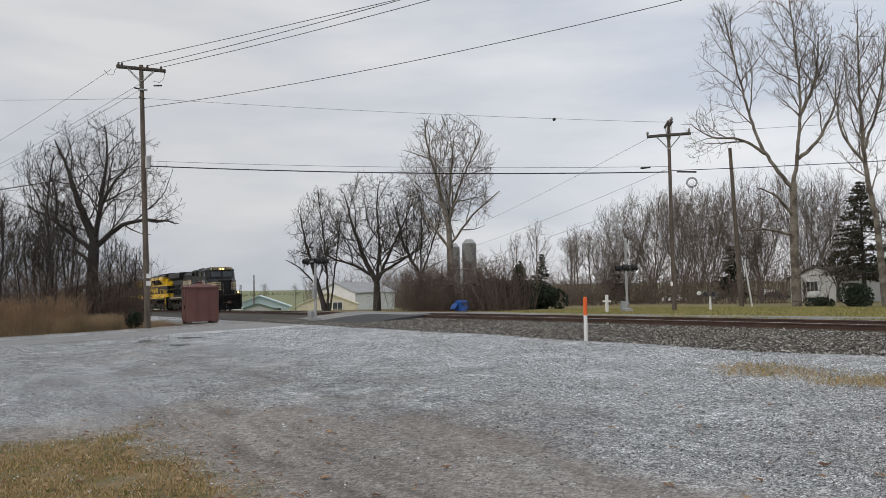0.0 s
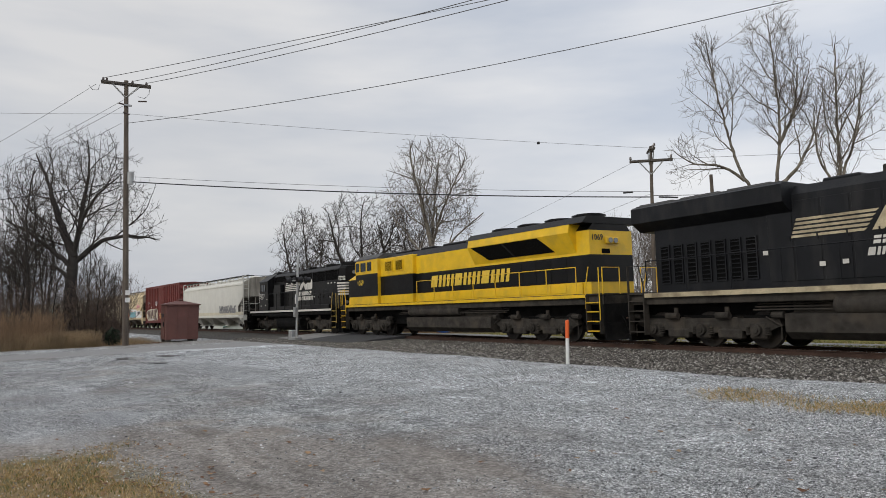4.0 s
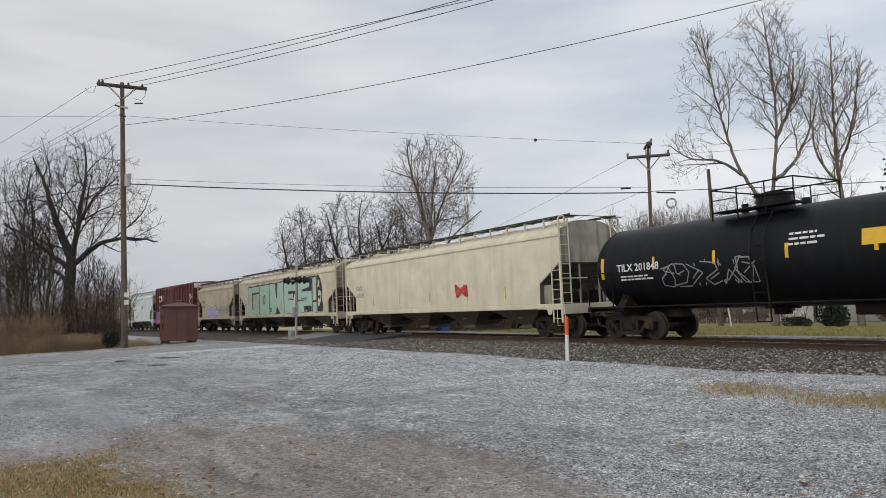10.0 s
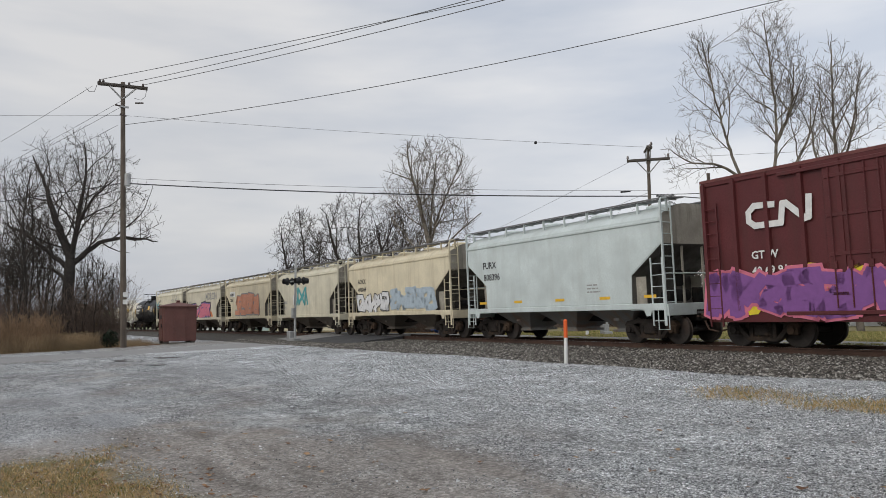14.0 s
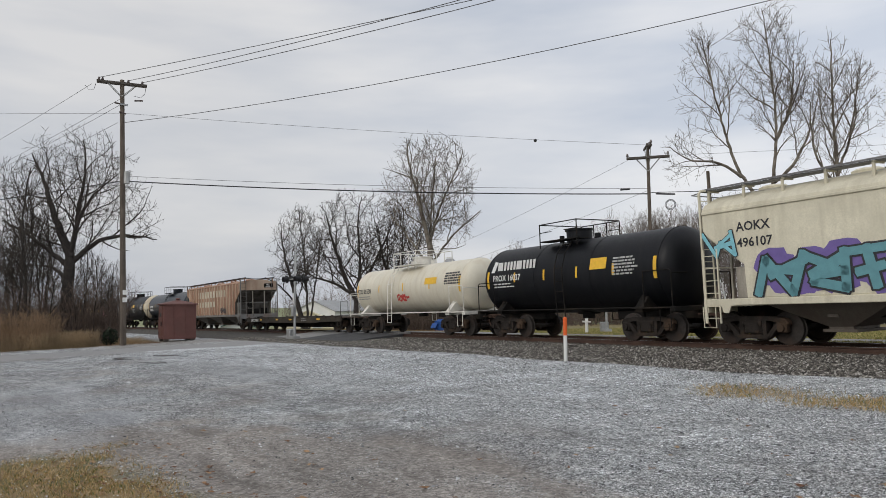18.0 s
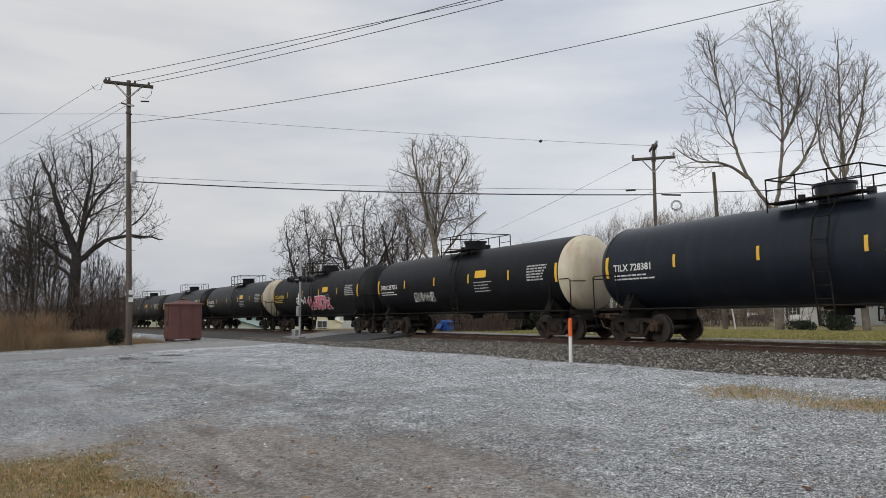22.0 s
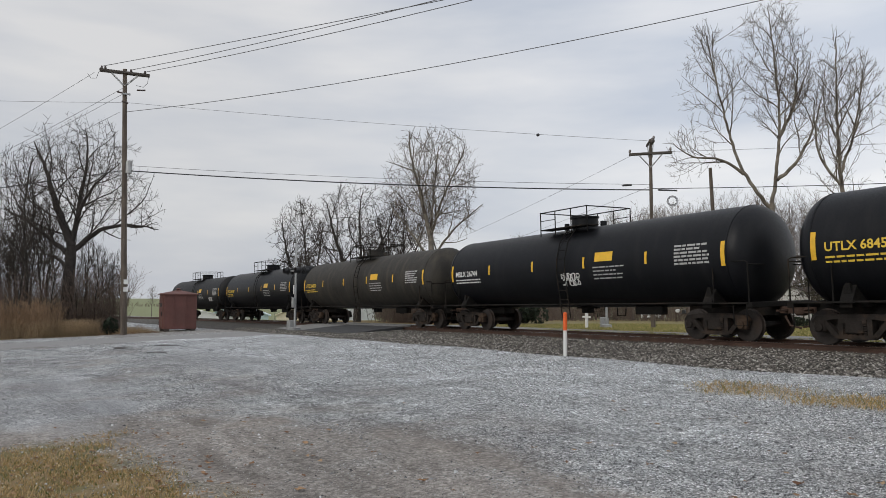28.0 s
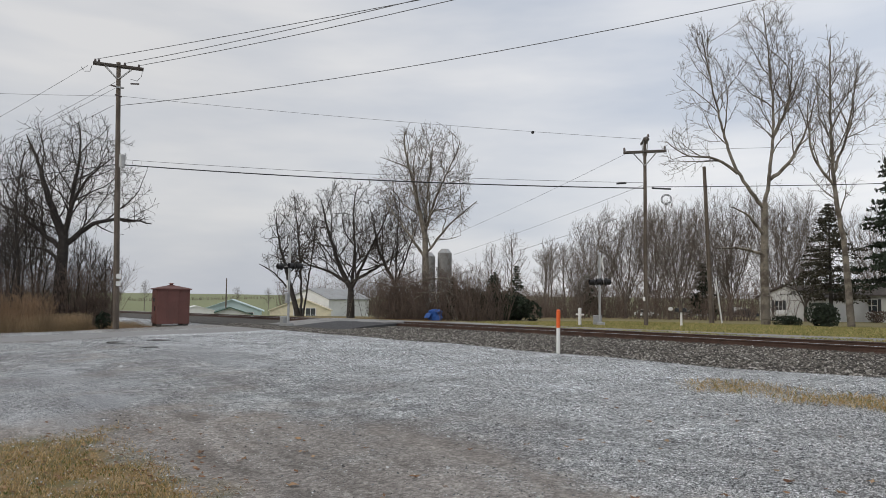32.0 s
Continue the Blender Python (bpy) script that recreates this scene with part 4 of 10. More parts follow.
# low pale limbs hanging out of the brush
for k, (x, y, a, ln, z0) in enumerate(((-50.2, 29.6, 200, 6.5, 4.6), (-48.6, 30.4, -10, 6.0, 2.2), (-48.2, 29.8, 20, 5.0, 3.0), (-49.0, 30.0, 170, 5.2, 2.6))):
    sg = []
    rb = random.Random(60 + k)
    stack = [((0, 0, z0), (math.cos(radians(a)) * 0.6 + 0.35 * math.cos(radians(a)), math.sin(radians(a)) * 0.9, -0.15), ln, 0.05, 0)]
    while stack:
        p, d, l, r, lv = stack.pop()
        for i in range(6):
            d = (d[0] + rb.uniform(-0.25, 0.25), d[1] + rb.uniform(-0.25, 0.25), d[2] + rb.uniform(-0.22, 0.2))
            n = math.sqrt(sum(c * c for c in d))
            d = tuple(c / n for c in d)
            e = tuple(p[c] + d[c] * l / 6 for c in range(3))
            sg.append((p, e, r * (1 - i / 9), r * (1 - (i + 1) / 9), 0))
            if lv < 2 and i > 1:
                stack.append((e, (d[0] + rb.uniform(-0.8, 0.8), d[1] + rb.uniform(-0.8, 0.8), d[2] + rb.uniform(-0.5, 0.6)), l * 0.45, r * 0.45, lv + 1))
            p = e
    br = solid("fallen_branch", tube_mesh("fallen_branch", sg, 6, bark_pale), bark_pale, "bare pale branch hanging out of the brush", "branch", "hanging branches", at=pose(x, y, gz(x, y)))

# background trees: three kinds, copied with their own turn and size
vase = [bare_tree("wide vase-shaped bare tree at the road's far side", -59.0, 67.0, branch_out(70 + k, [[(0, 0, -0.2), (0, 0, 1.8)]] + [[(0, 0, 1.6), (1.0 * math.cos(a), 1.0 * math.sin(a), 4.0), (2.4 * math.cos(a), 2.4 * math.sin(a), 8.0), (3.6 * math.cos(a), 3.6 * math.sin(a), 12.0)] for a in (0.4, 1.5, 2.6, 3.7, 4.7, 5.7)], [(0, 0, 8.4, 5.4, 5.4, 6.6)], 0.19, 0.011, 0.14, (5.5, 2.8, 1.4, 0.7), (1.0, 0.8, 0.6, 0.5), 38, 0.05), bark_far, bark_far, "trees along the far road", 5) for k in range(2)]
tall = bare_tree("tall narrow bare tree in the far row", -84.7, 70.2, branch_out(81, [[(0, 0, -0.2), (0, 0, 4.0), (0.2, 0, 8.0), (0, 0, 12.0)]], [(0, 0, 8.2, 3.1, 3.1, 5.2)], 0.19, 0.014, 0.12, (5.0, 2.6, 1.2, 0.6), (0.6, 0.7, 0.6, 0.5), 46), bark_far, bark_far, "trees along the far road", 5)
vase[1].location = (-54.1, 69.4, gz(-54, 69))
rb = random.Random(5)
spots_vase = [(-66, 70, 0.95), (-61, 75, 1.0), (-48, 72, 1.0), (-50.5, 66.5, 0.98), (-44.5, 76, 1.05), (-39.5, 72, 0.95), (-57, 82, 1.05), (-36, 80, 0.9), (-31, 84, 0.85), (-26, 70, 0.7), (-62, 62.5, 0.72)]
for i, (x, y, s) in enumerate(spots_vase):
    c = copy_thing(vase[i % 2], pose(x, y, gz(x, y), rz=rb.uniform(0, 360)) @ Matrix.Scale(s, 4))
    c.scale = (s, s, s * rb.uniform(0.92, 1.08))
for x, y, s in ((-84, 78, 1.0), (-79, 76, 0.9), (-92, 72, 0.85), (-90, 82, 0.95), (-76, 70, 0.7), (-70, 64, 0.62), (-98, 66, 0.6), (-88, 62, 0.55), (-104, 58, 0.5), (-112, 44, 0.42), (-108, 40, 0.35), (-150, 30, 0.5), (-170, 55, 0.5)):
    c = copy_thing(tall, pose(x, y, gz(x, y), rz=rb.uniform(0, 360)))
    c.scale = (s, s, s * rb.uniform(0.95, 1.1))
# thin trees of the thicket beside the road, left of the large one
thin_a = bare_tree("thin bare tree in the roadside thicket", -60.0, 0.0, branch_out(91, [[(0, 0, -0.2), (0.2, 0, 3.0), (0, 0.2, 6.0), (0.2, 0, 9.0)]], [(0.1, 0, 5.4, 1.8, 1.8, 4.4)], 0.10, 0.012, 0.16, (3.4, 1.7, 0.9, 0.5), (0.45, 0.5, 0.45, 0.4), 42), bark_dark, bark_twig, "roadside thicket trees", 5)
for i in range(22):
    x, y, s = rb.uniform(-75, -52), rb.uniform(-5, 4.2), rb.uniform(0.7, 1.3)
    c = copy_thing(thin_a, pose(x, y, gz(x, y), rz=rb.uniform(0, 360)))
    c.scale = (s, s, s)
for x, y, s in ((-52.5, 6.2, 0.55), (-54, 7.6, 0.6), (-56, 8.6, 0.6), (-50.8, 5.6, 0.4), (-58.5, 7.0, 0.75), (-60, 9.6, 0.6), (-63, 5.0, 0.9), (-51.4, 6.8, 0.62), (-52.6, 7.8, 0.5), (-50.2, 4.2, 0.6), (-51.0, 2.6, 0.8), (-54.5, 3.4, 0.9), (-55.5, 6.0, 0.85), (-57.0, 4.5, 1.0), (-50.0, 1.0, 0.7), (-52.0, 0.2, 0.9)):
    c = copy_thing(thin_a, pose(x, y, gz(x, y), rz=rb.uniform(0, 360)))
    c.scale = (s, s, s)

# ---- brush, dry weeds, hedges, conifers ----
brush_mat = surface("tangled_brown_brush", (0.15, 0.11, 0.088), 0.95, var=0.4, scale=1.0, fine=12, bump=0.2)
straw_mat = surface("dry_tan_weeds", (0.40, 0.29, 0.17), 0.95, var=0.4, scale=0.8, fine=10, bump=0.1)
red_weed = surface("russet_dry_weeds", (0.34, 0.225, 0.135), 0.95, var=0.35, scale=0.8, fine=10, bump=0.1)


def stems(name, label, category, spots, n, h, r, material, spread, seed, branch=2, kind="stuff"):
    """Many thin upright stems with side twigs, in one object."""
    rnd = random.Random(seed)
    sg = []
    for _ in range(n):
        x0, x1, y0, y1 = spots[rnd.randrange(len(spots))]
        x, y = rnd.uniform(x0, x1), rnd.uniform(y0, y1)
        p = (x, y, gz(x, y) - 0.05)
        d = (rnd.uniform(-spread, spread), rnd.uniform(-spread, spread), 1.0)
        hh = h * rnd.uniform(0.5, 1.1)
        for i in range(3):
            d = (d[0] + rnd.uniform(-0.2, 0.2), d[1] + rnd.uniform(-0.2, 0.2), d[2])
            e = (p[0] + d[0] * hh / 3, p[1] + d[1] * hh / 3, p[2] + hh / 3)
            sg.append((p, e, r * (1 - 0.25 * i), r * (0.75 - 0.25 * i), 0))
            for _b in range(branch):
                f = rnd.random()
                q = tuple(p[c] + (e[c] - p[c]) * f for c in range(3))
                l = hh * rnd.uniform(0.12, 0.32)
                sg.append((q, (q[0] + rnd.uniform(-0.8, 0.8) * l, q[1] + rnd.uniform(-0.8, 0.8) * l, q[2] + l * rnd.uniform(0.1, 0.9)), r * 0.5, r * 0.3, 0))
            p = e
    return solid(name, tube_mesh(name, sg, 3, material), material, label, category, kind=kind)


stems("brush", "tangled brown leafless brush under the pale tree", "brush", [(-56, -44, 29.6, 34), (-53, -47, 29, 31), (-60, -50, 31, 36), (-46, -42, 31, 35)], 620, 4.0, 0.022, brush_mat, 0.35, 1, 4)
stems("brush", "brown leafless undergrowth along the far trees", "brush", [(-90, -60, 58, 70), (-62, -40, 62, 72), (-80, -56, 50, 60)], 1200, 3.2, 0.03, brush_mat, 0.3, 2, 3)
stems("thicket", "dense leafless thicket beside the road", "brush", [(-62, -50, -4, 4.2), (-58, -49.5, 3.5, 8.5), (-70, -56, -6, 3)], 1500, 3.9, 0.02, brush_mat, 0.35, 3, 4)
stems("dry_weeds", "russet dry weeds along the road", "weeds", [(-50, -47.2, -3, 4.6), (-52, -48, -4, 4)], 1300, 2.1, 0.018, red_weed, 0.25, 4, 2)
stems("dry_weeds", "pale tan dry grass at the road's edge", "weeds", [(-48.6, -46.6, -3, 5.6), (-48, -46.8, 3.5, 6.4)], 1900, 1.0, 0.014, straw_mat, 0.3, 5, 1)
stems("dry_weeds", "low dry stalks among the leaf litter", "weeds", [(-52, -47, 5, 9.5)], 900, 0.45, 0.008, straw_mat, 0.5, 6, 1)

needle_mat = surface("dark_conifer_needles", (0.022, 0.034, 0.018), 0.9, var=0.4, scale=1.5, fine=14, bump=0.2)
needle_brown = surface("dull_conifer_needles", (0.06, 0.055, 0.036), 0.9, var=0.4, scale=1.5, fine=14, bump=0.2)


def leaf_cloud(name, pts, size, material, rnd_seed):
    """Small crossed leaf blades at the given points."""
    rng = np.random.RandomState(rnd_seed)
    p = np.array(pts)
    n = len(p)
    d = rng.normal(size=(n, 3))
    d /= np.linalg.norm(d, axis=1, keepdims=True)
    e = np.cross(d, rng.normal(size=(n, 3)))
    e /= np.linalg.norm(e, axis=1, keepdims=True)
    s = size * rng.uniform(0.6, 1.3, (n, 1))
    v = np.stack([p - d * s, p + e * s * 0.45, p + d * s, p - e * s * 0.45], 1).reshape(-1, 3)
    f = np.arange(4 * n).reshape(-1, 4)
    me = bpy.data.meshes.new(name)
    me.from_pydata(v.tolist(), [], f.tolist())
    me.materials.append(material)
    return me


def conifer(label, x, y, h, w, seed, mat_, density=1.0, bare=0.12):
    t = thing("conifer", label, "tree", "conifers")
    t.location = (x, y, gz(x, y))
    part("trunk", M().cyl((0, 0, -0.2), (0, 0, h * 0.96), 0.02 * h, 9, 0.02), bark_dark, t, smooth=40)
    rnd = random.Random(seed)
    sg, pts = [], []
    tiers = int(h * 2.4)
    for k in range(tiers):
        z = h * (bare + (1 - bare) * k / tiers)
        L = w * (1 - (z / h)) ** 0.8 * rnd.uniform(0.75, 1.1) + 0.15
        for b in range(rnd.randint(6, 8)):
            a = rnd.uniform(0, 2 * math.pi)
            ln = L * rnd.uniform(0.55, 1.05)
            tip = (ln * math.cos(a), ln * math.sin(a), z + ln * rnd.uniform(-0.25, 0.08))
            sg.append(((0, 0, z), tip, 0.03, 0.012, 0))
            for _ in range(int((5 + 16 * ln) * density)):
                f = rnd.uniform(0.25, 1.05)
                sp = 0.10 + 0.10 * ln
                pts.append((tip[0] * f + rnd.uniform(-sp, sp), tip[1] * f + rnd.uniform(-sp, sp), z + (tip[2] - z) * f + rnd.uniform(-0.14, 0.06)))
    tagged(part("inner_branching", tube_mesh("limbs", sg, 3, bark_dark), bark_dark, t), kind="stuff")
    part("foliage", leaf_cloud("foliage", pts, 0.17, mat_, seed), mat_, t)
    return t


conifer("dark open-branched spruce in front of the house", -35.6, 69.5, 11.8, 5.4, 1, needle_brown, 0.75, 0.2)
conifer("tall dense dark green spruce beside the lawn", -20.9, 51.2, 14.5, 4.8, 2, needle_mat, 1.5, 0.2)
conifer("dark green conifer among the far trees", -57.5, 80.0, 7.5, 2.6, 3, needle_mat, 1.2)
for k, (x, y, h) in enumerate(((-96, 76, 8), (-100, 70, 7), (-88, 74, 8.5), (-84, 66, 6.5), (-70, 72, 6))):
    conifer("dark evergreen tree in the far row", x, y, h, 2.6, 20 + k, needle_mat, 1.1)


def shrub(label, x, y, rx, ry, h, n, size, mat_, seed, group="shrubs"):
    t = thing("shrub", label, "shrub", group)
    t.location = (x, y, gz(x, y))
    rnd = random.Random(seed)
    lumps = [(rnd.uniform(-0.55, 0.55) * rx, rnd.uniform(-0.55, 0.55) * ry, h * rnd.uniform(0.35, 0.62), rnd.uniform(0.4, 0.6)) for _ in range(9)]
    pts = []
    for _ in range(n):
        cx, cy, cz, s = lumps[rnd.randrange(9)]
        a, b, r = rnd.uniform(0, 6.283), rnd.uniform(-1, 1), rnd.uniform(0.6, 1.0) ** 0.4
        q = math.sqrt(1 - b * b)
        pts.append((cx + rx * s * r * q * math.cos(a), cy + ry * s * r * q * math.sin(a), max(0.03, cz + h * 0.45 * r * b)))
    sg = [((0, 0, -0.1), (lx * 0.8, ly * 0.8, lz), 0.04, 0.02, 0) for lx, ly, lz, s in lumps]
    tagged(part("woody_base", tube_mesh("stems", sg, 4, bark_dark), bark_dark, t), kind="stuff")
    part("foliage", leaf_cloud("foliage", pts, size, mat_, seed), mat_, t)


shrub("clipped dark green bush on the lawn", -23.2, 44.9, 1.25, 1.1, 1.5, 2600, 0.10, needle_mat, 1)
shrub("low green shrub beside the large tree", -27.4, 47.6, 0.9, 0.8, 0.7, 900, 0.09, needle_mat, 2)
shrub("round bare-twigged bush by the house", -33.5, 74.0, 1.1, 1.0, 1.2, 700, 0.10, brush_mat, 3)
shrub("small dark evergreen seedling at the pole's foot", -47.6, 7.2, 0.45, 0.45, 1.05, 500, 0.10, needle_mat, 4)
for k, (x, y, rx, h) in enumerate(((-49.5, 37.5, 2.2, 2.6), (-47.5, 38.5, 2.0, 2.3), (-45.6, 38.6, 1.8, 2.0), (-52, 37.0, 2.2, 2.8), (-72, 58, 3.2, 3.2), (-86, 62, 3.4, 3.2))):
    shrub("dense dark evergreen shrub along the far road", x, y, rx, rx * 0.8, h, 2200, 0.16, needle_mat, 10 + k, "evergreen shrubs")

# ---- the train ----
steel_wheel = surface("worn_wheel_steel", (0.045, 0.038, 0.034), 0.65, 0.35, var=0.35, scale=5, fine=60, stain=(0.075, 0.045, 0.03), stain_amt=0.6)
truck_iron = surface("dusty_cast_iron", (0.032, 0.027, 0.024), 0.85, 0.1, spec=0.2, var=0.4, scale=4, fine=50, bump=0.3, stain=(0.085, 0.055, 0.036), stain_amt=0.7)
coupler_iron = surface("rusty_coupler_iron", (0.09, 0.055, 0.04), 0.8, 0.2, var=0.4, scale=6, fine=60, bump=0.3)
under_black = surface("grimy_underframe", (0.012, 0.011, 0.010), 0.85, spec=0.2, var=0.35, scale=3, fine=40, stain=(0.05, 0.037, 0.027), stain_amt=0.5)
yellow_tape = plain("yellow_reflector", (0.78, 0.46, 0.03), 0.4)
white_mark = plain("white_lettering", (0.72, 0.72, 0.70), 0.6)
black_mark = plain("black_lettering", (0.025, 0.025, 0.03), 0.6)
yellow_mark = plain("yellow_lettering", (0.80, 0.55, 0.06), 0.6)
stencil_mark = plain("worn_white_stencil", (0.42, 0.42, 0.41), 0.6)
grey_mark = plain("faded_grey_lettering", (0.30, 0.30, 0.29), 0.7)
grate = surface("galvanised_grating", (0.22, 0.22, 0.22), 0.6, 0.5, var=0.3, scale=6, fine=50)
dark_grate = surface("dark_running_board", (0.05, 0.05, 0.05), 0.7, 0.3, var=0.3, scale=6, fine=50)


def wheelset_mesh(r, gauge=1.5):
    m = M()
    for s in (-1, 1):
        y = s * gauge / 2
        q = M().lathe([(-0.075, r * 0.30), (-0.07, r * 0.90), (-0.06, r), (0.05, r), (0.062, r + 0.028), (0.08, r + 0.026), (0.08, r * 0.9), (0.03, r * 0.82), (0.01, r * 0.35), (0.05, r * 0.22)], 28)
        turn = Matrix.Rotation(radians(90 if s < 0 else -90), 4, "Z")
        m.join(q, Matrix.Translation((0, y, 0)) @ turn)
        for i in range(6):
            a = i * math.pi / 3
            m.cyl((math.cos(a) * r * 0.24, s * (gauge / 2 + 0.085), math.sin(a) * r * 0.24), (math.cos(a) * r * 0.24, s * (gauge / 2 + 0.14), math.sin(a) * r * 0.24), 0.03, 6)
    m.cyl((0, -1.02, 0), (0, 1.02, 0), 0.085, 12)
    return m.mesh("wheelset", 40)


def side_frame_mesh(half):
    """A cast truck side frame, seen from its outer face; the middle at the origin."""
    m = M()
    z = 0.0
    outer = [(-half - 0.20, 0.16), (-half - 0.10, 0.27), (-0.55, 0.33), (0.55, 0.33), (half + 0.10, 0.27), (half + 0.20, 0.16), (half + 0.20, 0.0), (half - 0.12, -0.02), (0.42, -0.30), (-0.42, -0.30), (-half + 0.12, -0.02), (-half - 0.20, 0.0)]
    top = [(-half - 0.20, 0.16), (-half - 0.10, 0.27), (-0.55, 0.33), (0.55, 0.33), (half + 0.10, 0.27), (half + 0.20, 0.16), (half + 0.2, 0.10), (0.5, 0.20), (-0.5, 0.20), (-half - 0.2, 0.10)]
    m.prism(top, -0.09, 0.09, "y")
    m.prism([(-0.45, -0.30), (0.45, -0.30), (0.52, -0.2), (-0.52, -0.2)], -0.10, 0.10, "y")
    for s in (-1, 1):
        m.prism([(s * 0.42, 0.24), (s * 0.30, 0.24), (s * 0.30, -0.24), (s * 0.42, -0.24)][::s], -0.08, 0.08, "y")
        m.prism([(s * (half + 0.02), 0.16), (s * (half - 0.16), 0.16), (s * 0.36, -0.27), (s * 0.52, -0.27)][::s], -0.08, 0.08, "y")
        m.box(s * half - 0.15, s * half + 0.15, -0.11, 0.10, -0.13, 0.17, 0.03)
        m.cyl((s * half, -0.17, 0.0), (s * half, 0.0, 0.0), 0.105, 12)
    for k in range(5):
        x = -0.24 + 0.12 * k
        for zz in range(5):
            m.cyl((x, -0.05, -0.2 + zz * 0.06), (x, -0.05, -0.165 + zz * 0.06), 0.055, 8)
    m.box(-0.3, 0.3, -0.13, 0.05, 0.08, 0.2, 0.02)
    return m.mesh("side_frame", 30)


FREIGHT_R, LOCO_R = 0.457, 0.533
wheelset_data = wheelset_mesh(FREIGHT_R)
loco_wheelset_data = wheelset_mesh(LOCO_R)
side_frame_data = side_frame_mesh(0.89)
wheelset_data.materials.append(steel_wheel)
side_frame_data.materials.append(truck_iron)
bolster_data = M().box(-0.22, 0.22, -1.15, 1.15, 0.32, 0.66, 0.03).box(-0.35, 0.35, -0.35, 0.35, 0.6, 0.78, 0.02).box(-0.9, 0.9, -0.08, 0.08, 0.3, 0.4, 0.01).mesh("bolster")
bolster_data.materials.append(truck_iron)
coupler_data = M().box(-0.1, 0.62, -0.09, 0.09, 0.78, 0.98, 0.02).box(0.5, 0.72, -0.18, 0.16, 0.72, 1.04, 0.05).box(0.2, 0.28, -0.55, 0.55, 0.85, 0.9).tube([(0.3, -0.28, 0.72), (0.45, -0.3, 0.45), (0.75, -0.24, 0.38)], 0.03).mesh("coupler")
coupler_data.materials.append(coupler_iron)
spinning = []


def truck(parent, x, half=0.89):
    b = part("truck_bolster", bolster_data, truck_iron, parent, at=pose(x, 0, 0))
    for s in (-1, 1):
        part("side_frame", side_frame_data, truck_iron, b, at=pose(0, s * 1.0, FREIGHT_R + 0.02, rz=0 if s < 0 else 180))
        w = part("wheelset", wheelset_data, steel_wheel, b, at=pose(s * half, 0, FREIGHT_R))
        spinning.append((w, FREIGHT_R, s * half, parent))


def couplers(parent, L):
    part("coupler", coupler_data, coupler_iron, parent, at=pose(L / 2 - 0.62, 0, 0))
    part("coupler", coupler_data, coupler_iron, parent, at=pose(-L / 2 + 0.62, 0, 0, rz=180))


def letters(parent, text, x, z, size, material, y=-1.62, name="lettering", stretch=1.0, offset=0.007):
    cu = bpy.data.curves.new(name, "FONT")
    cu.body, cu.size, cu.resolution_u, cu.offset = text, size, 2, offset
    tmp = new(name, cu)
    me = bpy.data.meshes.new_from_object(tmp)
    bpy.data.objects.remove(tmp)
    me.materials.clear()
    me.materials.append(material)
    ob = new(name, me)
    ob.parent = parent
    if callable(y):
        for v in me.vertices:
            v.co.z = y(z) - y(z + v.co.y)
        y = y(z) - 0.006
    ob.matrix_basis = pose(x, y, z, rx=90) @ Matrix.Diagonal((stretch, 1, 1, 1))
    return ob


def bars(parent, x, z, w, n, pitch, material, at_y, h=0.05, name="stencil_lines", seed=1):
    """Small stencilling as plain bars; at_y(z) is the side's place."""
    rnd = random.Random(seed)
    m = M()
    for i in range(n):
        zz, a, lim = z - i * pitch, x, x + w * rnd.uniform(0.7, 1.0)
        while a < lim:
            b = min(lim, a + rnd.uniform(0.1, 0.3))
            m.add([(a, at_y(zz), zz), (b, at_y(zz), zz), (b, at_y(zz + h), zz + h), (a, at_y(zz + h), zz + h)], [(0, 1, 2, 3)])
            a = b + 0.04
    return tagged(part(name, m, material, parent), kind="stuff")


def patch(parent, poly, material, at_y, name, lift=0.0, label=""):
    """A painted or applied flat field on a car's side; poly: (x, z)."""
    n = len(poly)
    m = M().add([(x, at_y(z) - lift, z) for x, z in poly], [tuple(range(n))])
    return part(name, m, material, parent, label)


GLYPHS = (
    ([(0, 0), (0.42, 1), (0.9, 0)], [(0.2, 0.38), (0.74, 0.42)]),
    ([(0, 0), (0.02, 1), (0.75, 0.86), (0.66, 0.56), (0.02, 0.5)], [(0.3, 0.5), (0.95, 0)]),
    ([(0.92, 0.88), (0.25, 1), (0.05, 0.66), (0.86, 0.4), (0.74, 0.04), (0, 0.02)],),
    ([(0.9, 1), (0.1, 0.94), (0, 0.02), (0.92, 0.06)], [(0.05, 0.5), (0.74, 0.56)]),
    ([(0, 0), (0.06, 1), (0.8, 0.02), (0.92, 1)],),
    ([(0.02, 0), (0, 1)], [(0.92, 1), (0.1, 0.46), (1, 0)]),
    ([(0.45, 0), (0.02, 0.36), (0.12, 0.9), (0.62, 1), (0.96, 0.56), (0.82, 0.06), (0.45, 0)],),
    ([(0, 0.94), (1, 1)], [(0.52, 1), (0.45, 0)]),
    ([(0, 0), (0.1, 1), (0.5, 0.36), (0.86, 1), (1, 0)],),
    ([(0.9, 0.96), (0.2, 0.9), (0.0, 0.4), (0.3, 0), (0.9, 0.1), (0.86, 0.46), (0.5, 0.46)],))


